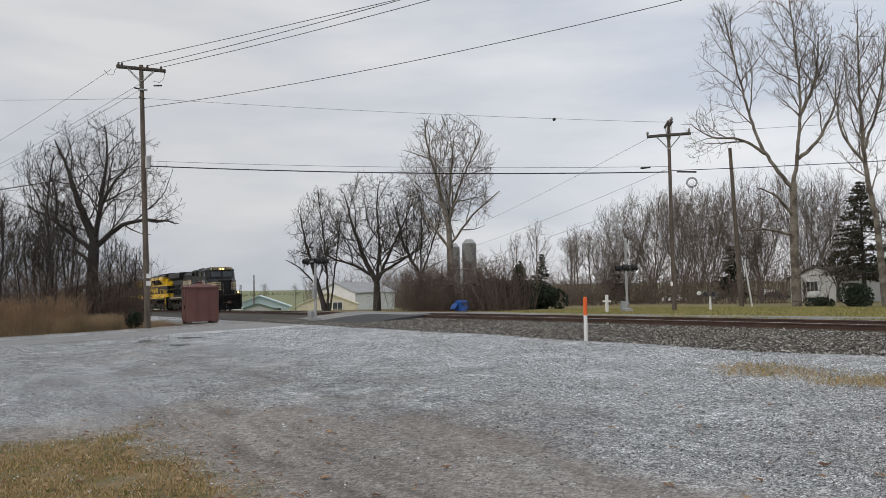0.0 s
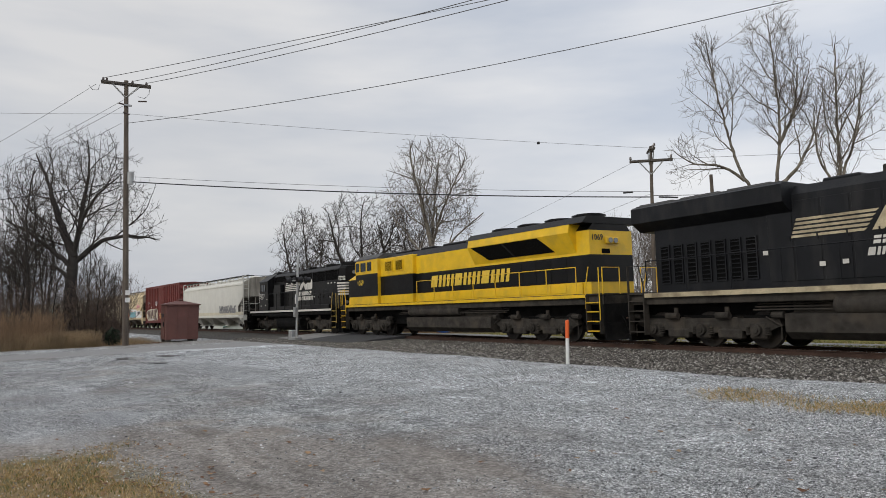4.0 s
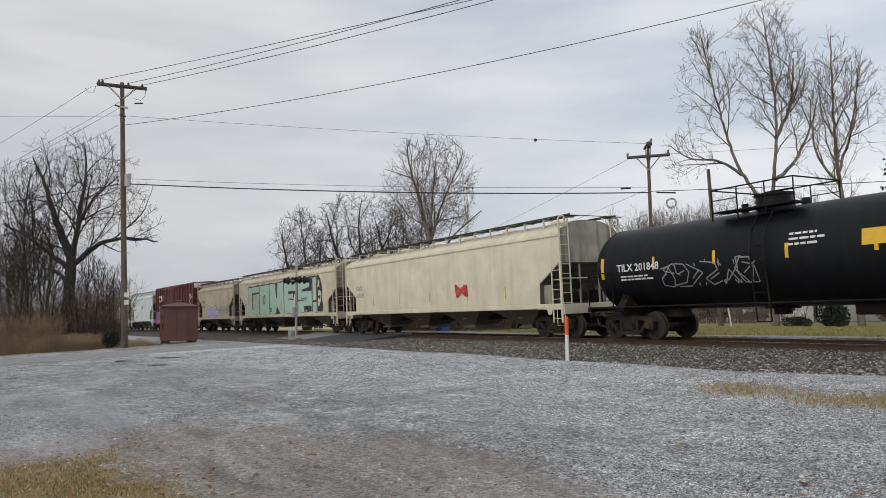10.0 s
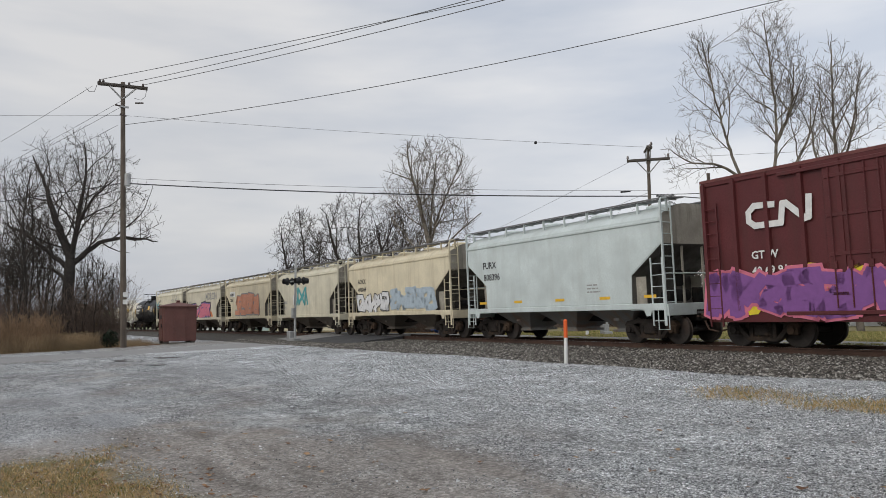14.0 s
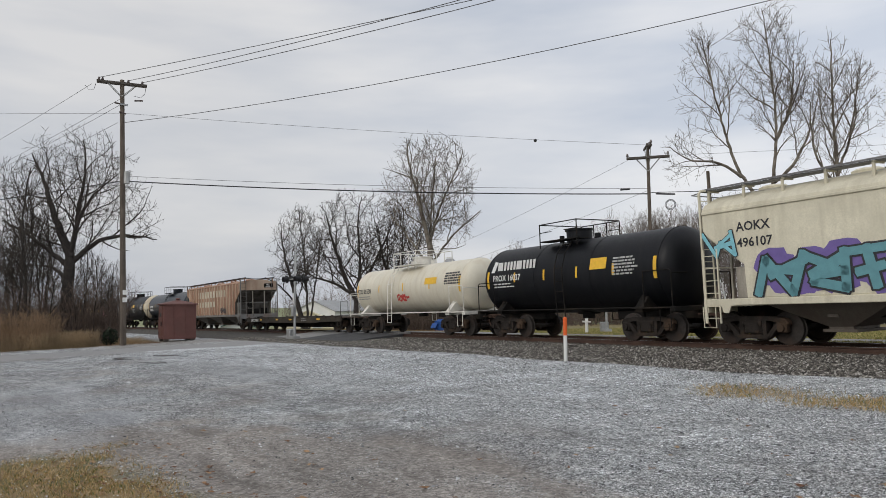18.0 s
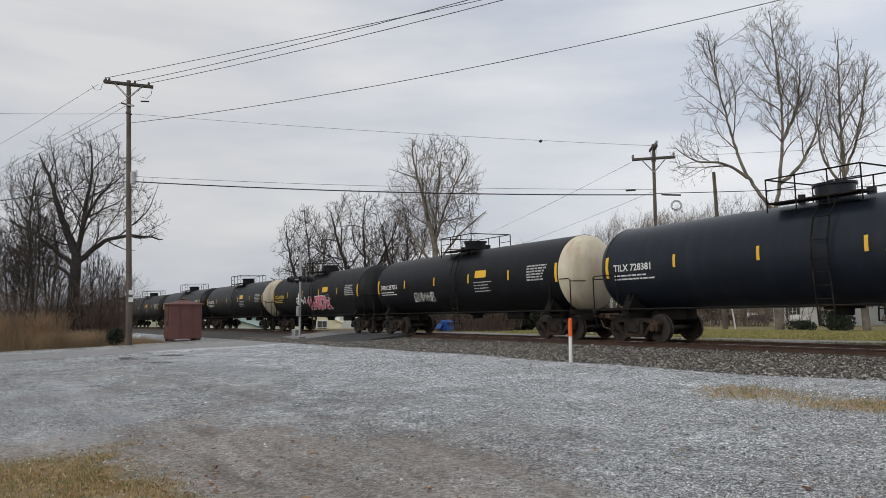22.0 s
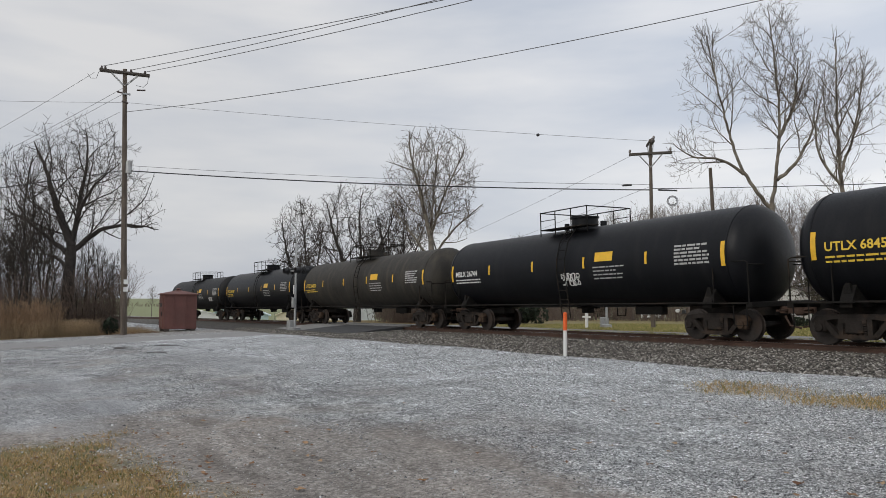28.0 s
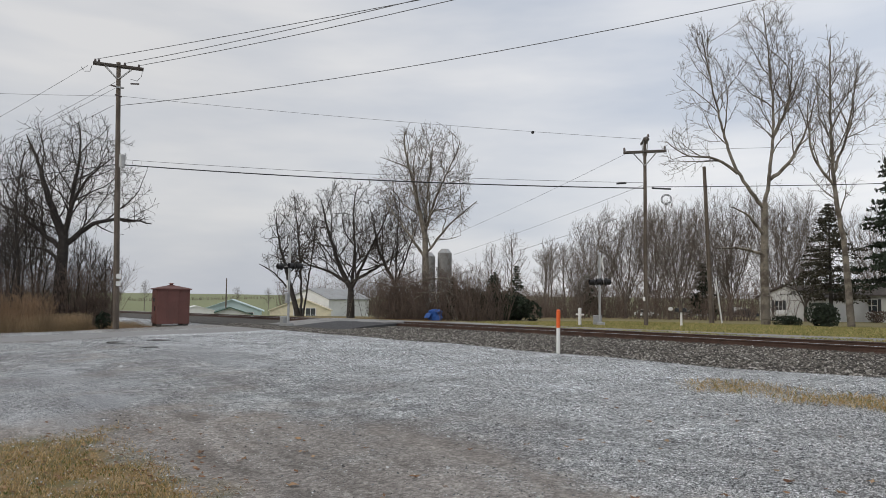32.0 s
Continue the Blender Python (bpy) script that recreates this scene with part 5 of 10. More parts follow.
def strokes(rnd):
    """The strokes of one sprayed wild-style shape that spells nothing, in a unit square."""
    jag = lambda: rnd.uniform(-0.09, 0.09)
    out = []
    for k in range(2):
        mx, mz, lean = rnd.random() < 0.6, rnd.random() < 0.5, rnd.uniform(-0.35, 0.35)
        line = rnd.choice(rnd.choice(GLYPHS))
        out.append([((1 - x if mx else x) * 1.15 - 0.08 + lean * (z - 0.5) + jag(), min(1, max(0, (1 - z if mz else z) + jag()))) for x, z in line])
    out.append([(rnd.uniform(0, 0.4), rnd.uniform(0.1, 0.5)), (rnd.uniform(0.6, 1.2), rnd.uniform(0.5, 1.0))])
    return out


def graffiti(parent, x0, x1, z0, z1, n, fill, outline, at_y, seed=1, thick=0.16, halo=None, cloud=None):
    """Spray-painted strokes in n bulging shapes, with an outline behind them."""
    rnd = random.Random(seed)
    w = (x1 - x0) / n
    layers = {"o": M(), "f": M(), "h": M()}
    def stroke(m, pts, t, lift):
        for (ax, az), (bx, bz) in zip(pts[:-1], pts[1:]):
            dx, dz = bx - ax, bz - az
            d = math.hypot(dx, dz) or 1
            nx, nz = -dz / d * t, dx / d * t
            ex, ez = dx / d * t * 0.6, dz / d * t * 0.6
            q = [(ax - ex + nx, az - ez + nz), (ax - ex * 1.4, az - ez * 1.4), (ax - ex - nx, az - ez - nz), (bx + ex - nx, bz + ez - nz), (bx + ex * 1.4, bz + ez * 1.4), (bx + ex + nx, bz + ez + nz)]
            m.add([(x, at_y(z) - lift, z) for x, z in q], [tuple(range(6))])
    for i in range(n):
        h0, h1 = z0 + rnd.uniform(0, 0.12) * (z1 - z0), z1 - rnd.uniform(0, 0.18) * (z1 - z0)
        lean = rnd.uniform(-0.15, 0.15) * w
        for k, st in enumerate(strokes(rnd)):
            pts = [(x0 + i * w + (0.05 + 0.9 * a) * w + lean * b, h0 + b * (h1 - h0)) for a, b in st]
            t = thick * (h1 - h0) * rnd.uniform(0.8, 1.15)
            if halo:
                stroke(layers["h"], pts, t * 1.9, 0.004 + 0.0015 * i + 0.0005 * k)
            stroke(layers["o"], pts, t * 1.35, 0.016 + 0.0015 * i + 0.0005 * k)
            stroke(layers["f"], pts, t * 0.92, 0.028 + 0.0015 * i + 0.0005 * k)
    if cloud:
        m = M()
        for k in range(n * 4):
            cx_, cz_ = x0 + (x1 - x0) * (k + rnd.random()) / (n * 4), z0 + (z1 - z0) * rnd.uniform(0.25, 0.75)
            ra, rb = (x1 - x0) / n * rnd.uniform(0.35, 0.6), (z1 - z0) * rnd.uniform(0.25, 0.5)
            m.add([(cx_ + ra * math.cos(a) * q, at_y(cz_ + rb * math.sin(a) * q) - 0.003 - 0.0001 * k, cz_ + rb * math.sin(a) * q) for a, q in [(i * math.pi / 9, rnd.uniform(0.85, 1.1)) for i in range(18)]], [tuple(range(18))])
        tagged(part("sprayed_cloud", m, cloud, parent), kind="stuff")
    if halo:
        tagged(part("sprayed_glow", layers["h"], halo, parent), kind="stuff")
    tagged(part("sprayed_outline", layers["o"], outline, parent), kind="stuff")
    tagged(part("sprayed_fill", layers["f"], fill, parent), kind="stuff")


WORD_CUTS = {
    "G": ([(0.36, 0.16), (0.36, 0.78), (1.0, 0.80), (1.0, 0.74), (0.45, 0.71), (0.45, 0.16)],),
    "O": ([(0.40, 0.34), (0.40, 0.64), (0.60, 0.66), (0.60, 0.34)],),
    "M": ([(0.42, 1.0), (0.60, 1.0), (0.52, 0.48), (0.47, 0.52)], [(0.44, 0.0), (0.74, 0.0), (0.66, 0.1), (0.52, 0.24)]),
    "E": ([(0.32, 0.58), (0.34, 0.68), (1.0, 0.68), (1.0, 0.62)], [(0.32, 0.40), (0.36, 0.47), (1.0, 0.45), (1.0, 0.40)], [(0.66, 0.44), (0.94, 0.44), (0.9, 0.66), (0.7, 0.64)]),
    "S": ([(0.30, 0.62), (0.30, 0.68), (0.84, 0.74), (0.86, 1.0), (1.0, 0.98), (0.98, 0.62)], [(0.0, 0.34), (0.0, 0.40), (0.62, 0.44), (0.62, 0.36)]),
    "!": ([(0.0, 0.28), (0.0, 0.33), (1.0, 0.34), (1.0, 0.29)],)}
WORD_PLACES = (("G", -7.17, -4.62, 3.55), ("O", -4.52, -2.36, 3.58), ("M", -2.28, 0.60, 3.62), ("E", 0.70, 3.19, 3.64), ("S", 3.28, 5.66, 3.66), ("!", 5.80, 6.40, 3.66))


def block_word(car, at):
    """A sprayed word of tall flat blocks over a ragged dark edge."""
    rnd = random.Random(20)
    z0 = 1.40
    ragged = lambda a, b, c, d, k: [(a + (c - a) * i / k, b + (d - b) * i / k + rnd.uniform(-0.05, 0.06)) for i in range(k)]
    for name, x0, x1, top in WORD_PLACES:
        k = 6
        rim = ragged(x0 - 0.04, z0 - 0.01, x1 + 0.05, z0 - 0.01, k) + [(x1 + 0.05, z0), (x1 + 0.06, top + 0.03)] + ragged(x1 + 0.03, top + 0.08, x0 - 0.05, top + 0.06, k) + [(x0 - 0.05, top + 0.05)]
        patch(car, rim, spray["black"], at, "sprayed_edge", 0.004)
        patch(car, [(x0, z0), (x1, z0), (x1 - 0.02, top), (x0 + 0.03, top - 0.03)], spray["mint"], at, "sprayed_letter", 0.010, "flat mint green letter")
        for cut in WORD_CUTS[name]:
            patch(car, [(x0 + u * (x1 - x0), z0 + v * (top - z0)) for u, v in cut], spray["black"], at, "letter_shade", 0.016)
    for u0, u1, v0, v1 in ((-5.95, -5.2, 1.8, 2.85), (-3.55, -3.36, 2.2, 2.76), (0.08, 0.45, 1.55, 2.2), (1.6, 3.1, 2.34, 2.42), (3.35, 4.7, 2.24, 2.32)):
        patch(car, [(u0, v0), (u1, v0 + 0.02), (u1, v1), (u0, v1 - 0.02)], cream_b, at, "bare_paint", 0.021)
    drip = [(6.5, 1.42), (7.3, 1.4), (7.45, 1.7), (7.28, 2.2), (7.36, 2.9), (7.1, 3.5), (6.75, 3.8), (6.5, 3.75)]
    patch(car, drip, spray["black"], at, "sprayed_edge", 0.005)
    for u0, u1, v0, v1 in ((6.6, 7.0, 1.75, 2.3), (6.68, 7.15, 2.42, 2.8), (6.62, 6.95, 2.95, 3.5), (7.0, 7.2, 2.0, 2.7)):
        patch(car, [(u0, v0), (u1 - 0.05, v0 + 0.07), (u1, v1 - 0.1), (u0 + 0.08, v1)], cream_b, at, "bare_paint", 0.012)
    tag_lines(car, 4.3, 5.6, 1.45, 1.85, 5, spray["black"], lambda z: at(z) - 0.012, 22, 0.035)


def tag_lines(parent, x0, x1, z0, z1, n, material, at_y, seed=1, t=0.03):
    rnd = random.Random(seed)
    m = M()
    w = (x1 - x0) / n
    for i in range(n):
        for st in strokes(rnd):
            pts = [(x0 + (i + 0.9 * a) * w + rnd.uniform(-0.05, 0.05) * w, z0 + b * (z1 - z0) * rnd.uniform(0.8, 1)) for a, b in st]
            for (ax, az), (bx, bz) in zip(pts[:-1], pts[1:]):
                d = math.hypot(bx - ax, bz - az) or 1
                nx, nz = -(bz - az) / d * t, (bx - ax) / d * t
                m.add([(x, at_y(z) - 0.012 - 0.0015 * i, z) for x, z in ((ax + nx, az + nz), (ax - nx, az - nz), (bx - nx, bz - nz), (bx + nx, bz + nz))], [(0, 1, 2, 3)])
    tagged(part("sprayed_tag", m, material, parent), kind="stuff")


def ladder_mesh(h, w=0.42, r=0.02, step=0.36):
    m = M()
    for s in (-1, 1):
        m.box(s * w / 2 - r, s * w / 2 + r, -r, r, 0, h)
    z = 0.15
    while z < h - 0.05:
        m.cyl((-w / 2, 0, z), (w / 2, 0, z), 0.014, 6)
        z += step
    return m


end_grime = surface("dirty_grey_car_end", (0.42, 0.39, 0.33), 0.85, spec=0.2, var=0.3, scale=1.2, fine=25, stain=(0.16, 0.14, 0.12), stain_amt=0.7, stain_scale=(2.0, 2.0, 0.3))
# dirty steel, its base darkened to paint in the shade below the car ends
slope_shade_grime = surface("shaded_dirty_slope_sheet", (0.13, 0.122, 0.11), 0.9, spec=0.15, var=0.35, scale=1.5, fine=25, stain=(0.05, 0.042, 0.036), stain_amt=0.65, stain_scale=(1.5, 1.5, 0.35))


def covered_hopper(label, L, H, bays, paint, chute_paint=None, board=None, ribs=0, rib_paint=None, top=0.68, cut=(1.3, 3.2), hatch="round", hw=1.58, sill_paint=None, end_paint=None):
    car = thing("covered_hopper_car", label, "freight car", "cars of the train")
    chute_paint, board, sill_paint = chute_paint or paint, board or grate, sill_paint or paint
    Lb = L - 1.55
    zb, cx, cz = 1.30, cut[0], cut[1]
    def ring(x, zlow):
        half = [(hw * 0.985, zlow), (hw, zlow + 0.05), (hw, H - top), (hw * 0.985, H - top * 0.88), (hw * 0.90, H - top * 0.68), (0.95, H - 0.24), (0.7, H - 0.16), (0.35, H - 0.12)]
        return [(x, -y, z) for y, z in half] + [(x, y, z) for y, z in half[::-1]]
    cm = cz - (0.95 if cz > 3.0 else 0.75)
    rings = [ring(-Lb / 2, cz), ring(-Lb / 2 + cx, cm), ring(-Lb / 2 + cx + 0.04, zb), ring(Lb / 2 - cx - 0.04, zb), ring(Lb / 2 - cx, cm), ring(Lb / 2, cz)]
    part("body", M().loft(rings, False, False), paint, car, smooth=25)
    part("floor_sheet", M().add([rings[2][0], rings[2][-1], rings[3][-1], rings[3][0]], [(0, 1, 2, 3)]), under_black, car)
    for s, outer, mid, low in ((-1, rings[0], rings[1], rings[2]), (1, rings[5], rings[4], rings[3])):
        part("end_sheet", M().add([(x - s * 0.01, y * 0.995, z) for x, y, z in outer], [tuple(range(len(outer)))[::s]]), end_paint or end_grime, car, "dirt-streaked end")
        # slope sheet and bulkhead carry the end void's shade in their colour
        part("slope_sheet", M().add([outer[0], outer[-1], mid[-1], mid[0]], [(0, 1, 2, 3)]), slope_shade_grime, car, "dirty grey slope sheet, darkened for shade")
        part("bulkhead", M().add([mid[0], mid[-1], low[-1], low[0]], [(0, 1, 2, 3)]), slope_shade_grime, car)
        for y in (-hw + 0.22, hw - 0.22):
            part("shear_plate", M().box(*sorted((s * (Lb / 2 - cx), s * (Lb / 2 - cx + 0.42))), y - 0.012, y + 0.012, zb, cm - 0.05), end_grime, car)
    # side sheet edge and top chord
    for s in (-1, 1):
        y = s * hw
        part("top_chord", M().box(-Lb / 2, Lb / 2, y - 0.04, y + 0.04, H - top - 0.08, H - top, 0.01), paint, car)
        part("side_sill", M().box(-L / 2 + 0.75, L / 2 - 0.75, y - 0.06 - s * 0.02, y + 0.06 - s * 0.02, 1.13, 1.32, 0.015), sill_paint, car)
    part("centre_sill", M().box(-L / 2 + 0.6, L / 2 - 0.6, -0.25, 0.25, 0.72, 1.08, 0.02), under_black, car)
    if ribs:
        for s in (-1, 1):
            n = ribs
            for i in range(n + 1):
                x = -Lb / 2 + 0.12 + (Lb - 0.24) * i / n
                lo = zb if abs(x) < Lb / 2 - cx else cm + (abs(x) - Lb / 2 + cx) / cx * (cz - cm)
                part("side_rib", M().box(x - 0.05, x + 0.05, s * hw - 0.07, s * hw + 0.07, lo, H - top - 0.06, 0.015), rib_paint or paint, car)
    # end frames, platforms, ladders
    for s in (-1, 1):
        xe = s * (L / 2 - 0.72)
        part("end_platform", M().box(min(xe, xe - s * 1.5), max(xe, xe - s * 1.5), -hw + 0.02, hw - 0.02, 1.10, 1.22, 0.01).box(xe - 0.08, xe + 0.08, -hw, hw, 0.92, 1.3, 0.015), sill_paint, car)
        for y in (-0.5, 0.5):
            part("end_post", M().box(xe - s * 0.16 - 0.03, xe - s * 0.16 + 0.03, y - 0.03, y + 0.03, 1.22, cz + 0.2), end_grime, car)
        for yy in (-1, 1):
            y = yy * (hw + 0.02)
            part("corner_post", M().tube([(xe, y, 0.62), (xe, y, H - 0.12), (xe, y - yy * 0.08, H - 0.02), (xe, y - yy * 0.3, H)], 0.034, 6), sill_paint, car)
            part("side_ladder", ladder_mesh(2.15, 0.46), sill_paint, car, at=pose(xe - s * 0.27, y, 0.62))
            part("jacking_plate", M().prism([(xe - s * 1.15, 1.3), (xe + s * 0.04, 1.3), (xe + s * 0.04, 1.1), (xe - s * 0.55, 1.1), (xe - s * 0.62, 0.92), (xe - s * 0.78, 0.92), (xe - s * 0.86, 1.1), (xe - s * 1.15, 1.16)][::s], y - 0.015, y + 0.015, "y"), sill_paint, car)
            part("end_ladder", ladder_mesh(H - 1.3, 0.44), sill_paint, car, at=pose(xe, yy * (hw - 0.24), 1.2, 0, 0, 90))
        part("stirrup", M().tube([(xe - s * 0.32, -hw, 1.1), (xe - s * 0.32, -hw, 0.5), (xe + s * 0.1, -hw, 0.5), (xe + s * 0.1, -hw, 1.1)], 0.018), sill_paint, car)
        part("end_handrail", M().tube([(xe + s * 0.02, -hw, 1.3), (xe + s * 0.02, -hw, 2.25), (xe + s * 0.02, hw, 2.25), (xe + s * 0.02, hw, 1.3)], 0.02), sill_paint, car)
    part("brake_gear", M().cyl((L / 2 - 1.3, -0.9, 1.55), (L / 2 - 1.3, 0.1, 1.55), 0.2, 14).box(L / 2 - 1.25, L / 2 - 1.0, 0.3, 0.8, 1.3, 1.8, 0.03).cyl((L / 2 - 0.92, -0.7, 2.1), (L / 2 - 0.86, -0.7, 2.1), 0.27, 16), under_black, car)
    # discharge chutes
    span = (Lb - 2 * cx) / bays
    for i in range(bays):
        xc = -Lb / 2 + cx + span * (i + 0.5)
        a, b = span / 2 - 0.02, 0.32
        r0 = [(xc - a, -hw * 0.93, zb), (xc + a, -hw * 0.93, zb), (xc + a, hw * 0.93, zb), (xc - a, hw * 0.93, zb)]
        r1 = [(xc - b, -0.62, 0.5), (xc + b, -0.62, 0.5), (xc + b, 0.62, 0.5), (xc - b, 0.62, 0.5)]
        r2 = [(x, y, 0.36) for x, y, z in r1]
        part("discharge_chute", M().loft([r2, r1, r0]).box(xc - 0.45, xc + 0.45, -0.7, 0.7, 0.36, 0.44, 0.01).box(xc - 0.14, xc + 0.14, -0.98, -0.9, 0.75, 0.95, 0.01), chute_paint, car)
    # roof walk and hatches
    rw = M()
    for s in (-1, 1):
        rw.box(-Lb / 2 - 0.3, Lb / 2 + 0.3, s * 0.95 - 0.22, s * 0.95 + 0.22, H - 0.01, H + 0.02)
        rw.box(-Lb / 2 - 0.3, Lb / 2 + 0.3, s * 1.2 - 0.015, s * 1.2 + 0.015, H + 0.02, H + 0.07)
    part("running_board", rw, board, car)
    n = max(5, int(Lb / 1.15))
    for s in (-1, 1):
        q = M().box(-0.03, 0.03, min(s * 0.75, s * 1.25), max(s * 0.75, s * 1.25), H - 0.05, H - 0.01).box(-0.03, 0.03, s * 1.22 - 0.03, s * 1.22 + 0.03, H - 0.42, H - 0.02).mesh("board_bracket")
        q.materials.append(paint)
        for i in range(n + 1):
            part("board_bracket", q, paint, car, at=pose(-Lb / 2 + Lb * i / n, 0, 0))
    for s in (-1, 1):
        part("end_grab_rail", M().tube([(s * (Lb / 2 + 0.25), -1.2, H), (s * (Lb / 2 + 0.62), -1.2, H - 0.05), (s * (Lb / 2 + 0.62), 1.2, H - 0.05), (s * (Lb / 2 + 0.25), 1.2, H)], 0.018), board, car)
    nh = 4 if bays < 4 else 6
    if hatch == "trough":
        part("trough_hatch", M().box(-Lb / 2 + 0.5, Lb / 2 - 0.5, -0.32, 0.32, H - 0.12, H + 0.02, 0.03), board, car)
    else:
        hm = M().lathe([(0, 0.01), (0, 0.40), (0.10, 0.42), (0.16, 0.30), (0.18, 0.01)], 18)
        hd = M().join(hm, Matrix.Rotation(radians(-90), 4, "Y")).mesh("roof_hatch", 30)
        hd.materials.append(paint)
        for i in range(nh):
            part("roof_hatch", hd, paint, car, at=pose(-Lb / 2 + Lb * (i + 0.5) / nh, 0, H - 0.14))
    for x in (-L / 2 + 1.85, L / 2 - 1.85):
        truck(car, x)
    couplers(car, L)
    car["half"] = hw
    return car, (lambda z: -hw - 0.004)


def box_car(label, L, H, paint, door_at=0.0, door_w=2.4, ribs=14, top_band=None, door_w2=0.0):
    car = thing("box_car", label, "freight car", "cars of the train")
    hw, z0, Lb = 1.55, 0.92, L - 1.75
    part("body", M().box(-Lb / 2, Lb / 2, -hw, hw, z0, H - 0.12, 0.02), paint, car)
    roof = [(-hw - 0.06, H - 0.16), (-hw - 0.06, H - 0.08), (0, H), (hw + 0.06, H - 0.08), (hw + 0.06, H - 0.16)]
    part("roof", M().prism(roof, -Lb / 2 - 0.04, Lb / 2 + 0.04), surface("roof_" + label[:6], (0.16, 0.05, 0.045), 0.7, var=0.3), car)
    seam = M().prism([(-hw, H - 0.1), (-hw, H - 0.065), (0, H + 0.015), (hw, H - 0.065), (hw, H - 0.1)], -0.03, 0.03).mesh("roof_seam")
    for i in range(15):
        part("roof_seam", seam, paint, car, at=pose(-Lb / 2 + Lb * (i + 0.5) / 15, 0, 0))
    post_data = {}
    for s in (-1, 1):
        post_data[s] = M().prism([(-0.075, s * hw), (0.075, s * hw), (0.055, s * (hw + 0.10)), (-0.055, s * (hw + 0.10))][::-s], z0 + 0.12, H - 0.2, "z").mesh("side_post")
        for i in range(ribs + 1):
            x = -Lb / 2 + 0.06 + (Lb - 0.12) * i / ribs
            if s < 0 and abs(x - door_at) < door_w / 2 + 0.15:
                continue
            part("side_post", post_data[s], paint, car, at=pose(x, 0, 0))
        part("side_sill", M().box(-Lb / 2, Lb / 2, s * hw - 0.05, s * hw + 0.05, z0 - 0.2, z0 + 0.12, 0.01), paint, car)
        part("top_rail", M().box(-Lb / 2, Lb / 2, s * hw - 0.045, s * hw + 0.045, H - 0.28, H - 0.15, 0.01), paint, car)
    # sliding doors on the near side with rods and tracks
    for k, (xc, w) in enumerate([(door_at, door_w)] + ([(door_at - door_w / 2 - door_w2 / 2, door_w2)] if door_w2 else [])):
        d = M().box(xc - w / 2, xc + w / 2, -hw - 0.075, -hw - 0.01, z0 + 0.1, H - 0.32, 0.015)
        door = part("door", d, paint, car)
        for i in range(4):
            z = z0 + 0.5 + i * (H - z0 - 1.1) / 3
            part("batten", M().box(xc - w / 2 + 0.06, xc + w / 2 - 0.06, -hw - 0.105, -hw - 0.07, z - 0.05, z + 0.05, 0.01), paint, door)
        for dx in (-0.38, -0.12, 0.2, 0.42):
            part("lock_rod", M().cyl((xc + dx * w, -hw - 0.12, z0 + 0.15), (xc + dx * w, -hw - 0.12, H - 0.38), 0.02, 6).box(xc + dx * w - 0.06, xc + dx * w + 0.06, -hw - 0.14, -hw - 0.08, z0 + 1.1, z0 + 1.3, 0.01), paint, door)
    for z in (z0 + 0.03, H - 0.32):
        part("door_track", M().box(door_at - door_w - 1.2, door_at + door_w / 2 + 0.2, -hw - 0.12, -hw - 0.05, z - 0.05, z + 0.05, 0.01), paint, car)
    for s in (-1, 1):
        for i in range(6):
            z = z0 + 0.35 + i * (H - z0 - 0.7) / 6
            e = M().prism([(s * Lb / 2, z), (s * (Lb / 2 + 0.09), z + 0.12), (s * (Lb / 2 + 0.09), z + 0.28), (s * Lb / 2, z + 0.4)][::s], -hw + 0.12, hw - 0.12, "y")
            part("end_corrugation", e, paint, car)
        if top_band:
            part("end_top_band", M().box(*sorted((s * (Lb / 2 + 0.005), s * (Lb / 2 + 0.1))), -hw, hw, H - 0.62, H - 0.16), top_band, car, "white band over the end wall")
        part("end_ladder", ladder_mesh(H - 1.4 if s < 0 else 1.6, 0.4), paint, car, at=pose(s * (Lb / 2 - 0.3), -hw - 0.09, 0.6))
        part("end_platform", M().box(*sorted((s * Lb / 2, s * (Lb / 2 + 0.55))), -hw + 0.1, hw - 0.1, 0.98, 1.04), dark_grate, car)
    part("underframe", M().box(-L / 2 + 0.7, L / 2 - 0.7, -0.3, 0.3, 0.7, 1.02, 0.02).box(-Lb / 2 + 3, Lb / 2 - 3, -1.2, 1.2, 0.88, 1.0).cyl((-1, -0.7, 0.75), (0.2, -0.7, 0.75), 0.22, 12), under_black, car)
    for x in (-L / 2 + 2.2, L / 2 - 2.2):
        truck(car, x)
    couplers(car, L)
    return car, (lambda z: -hw - 0.004)


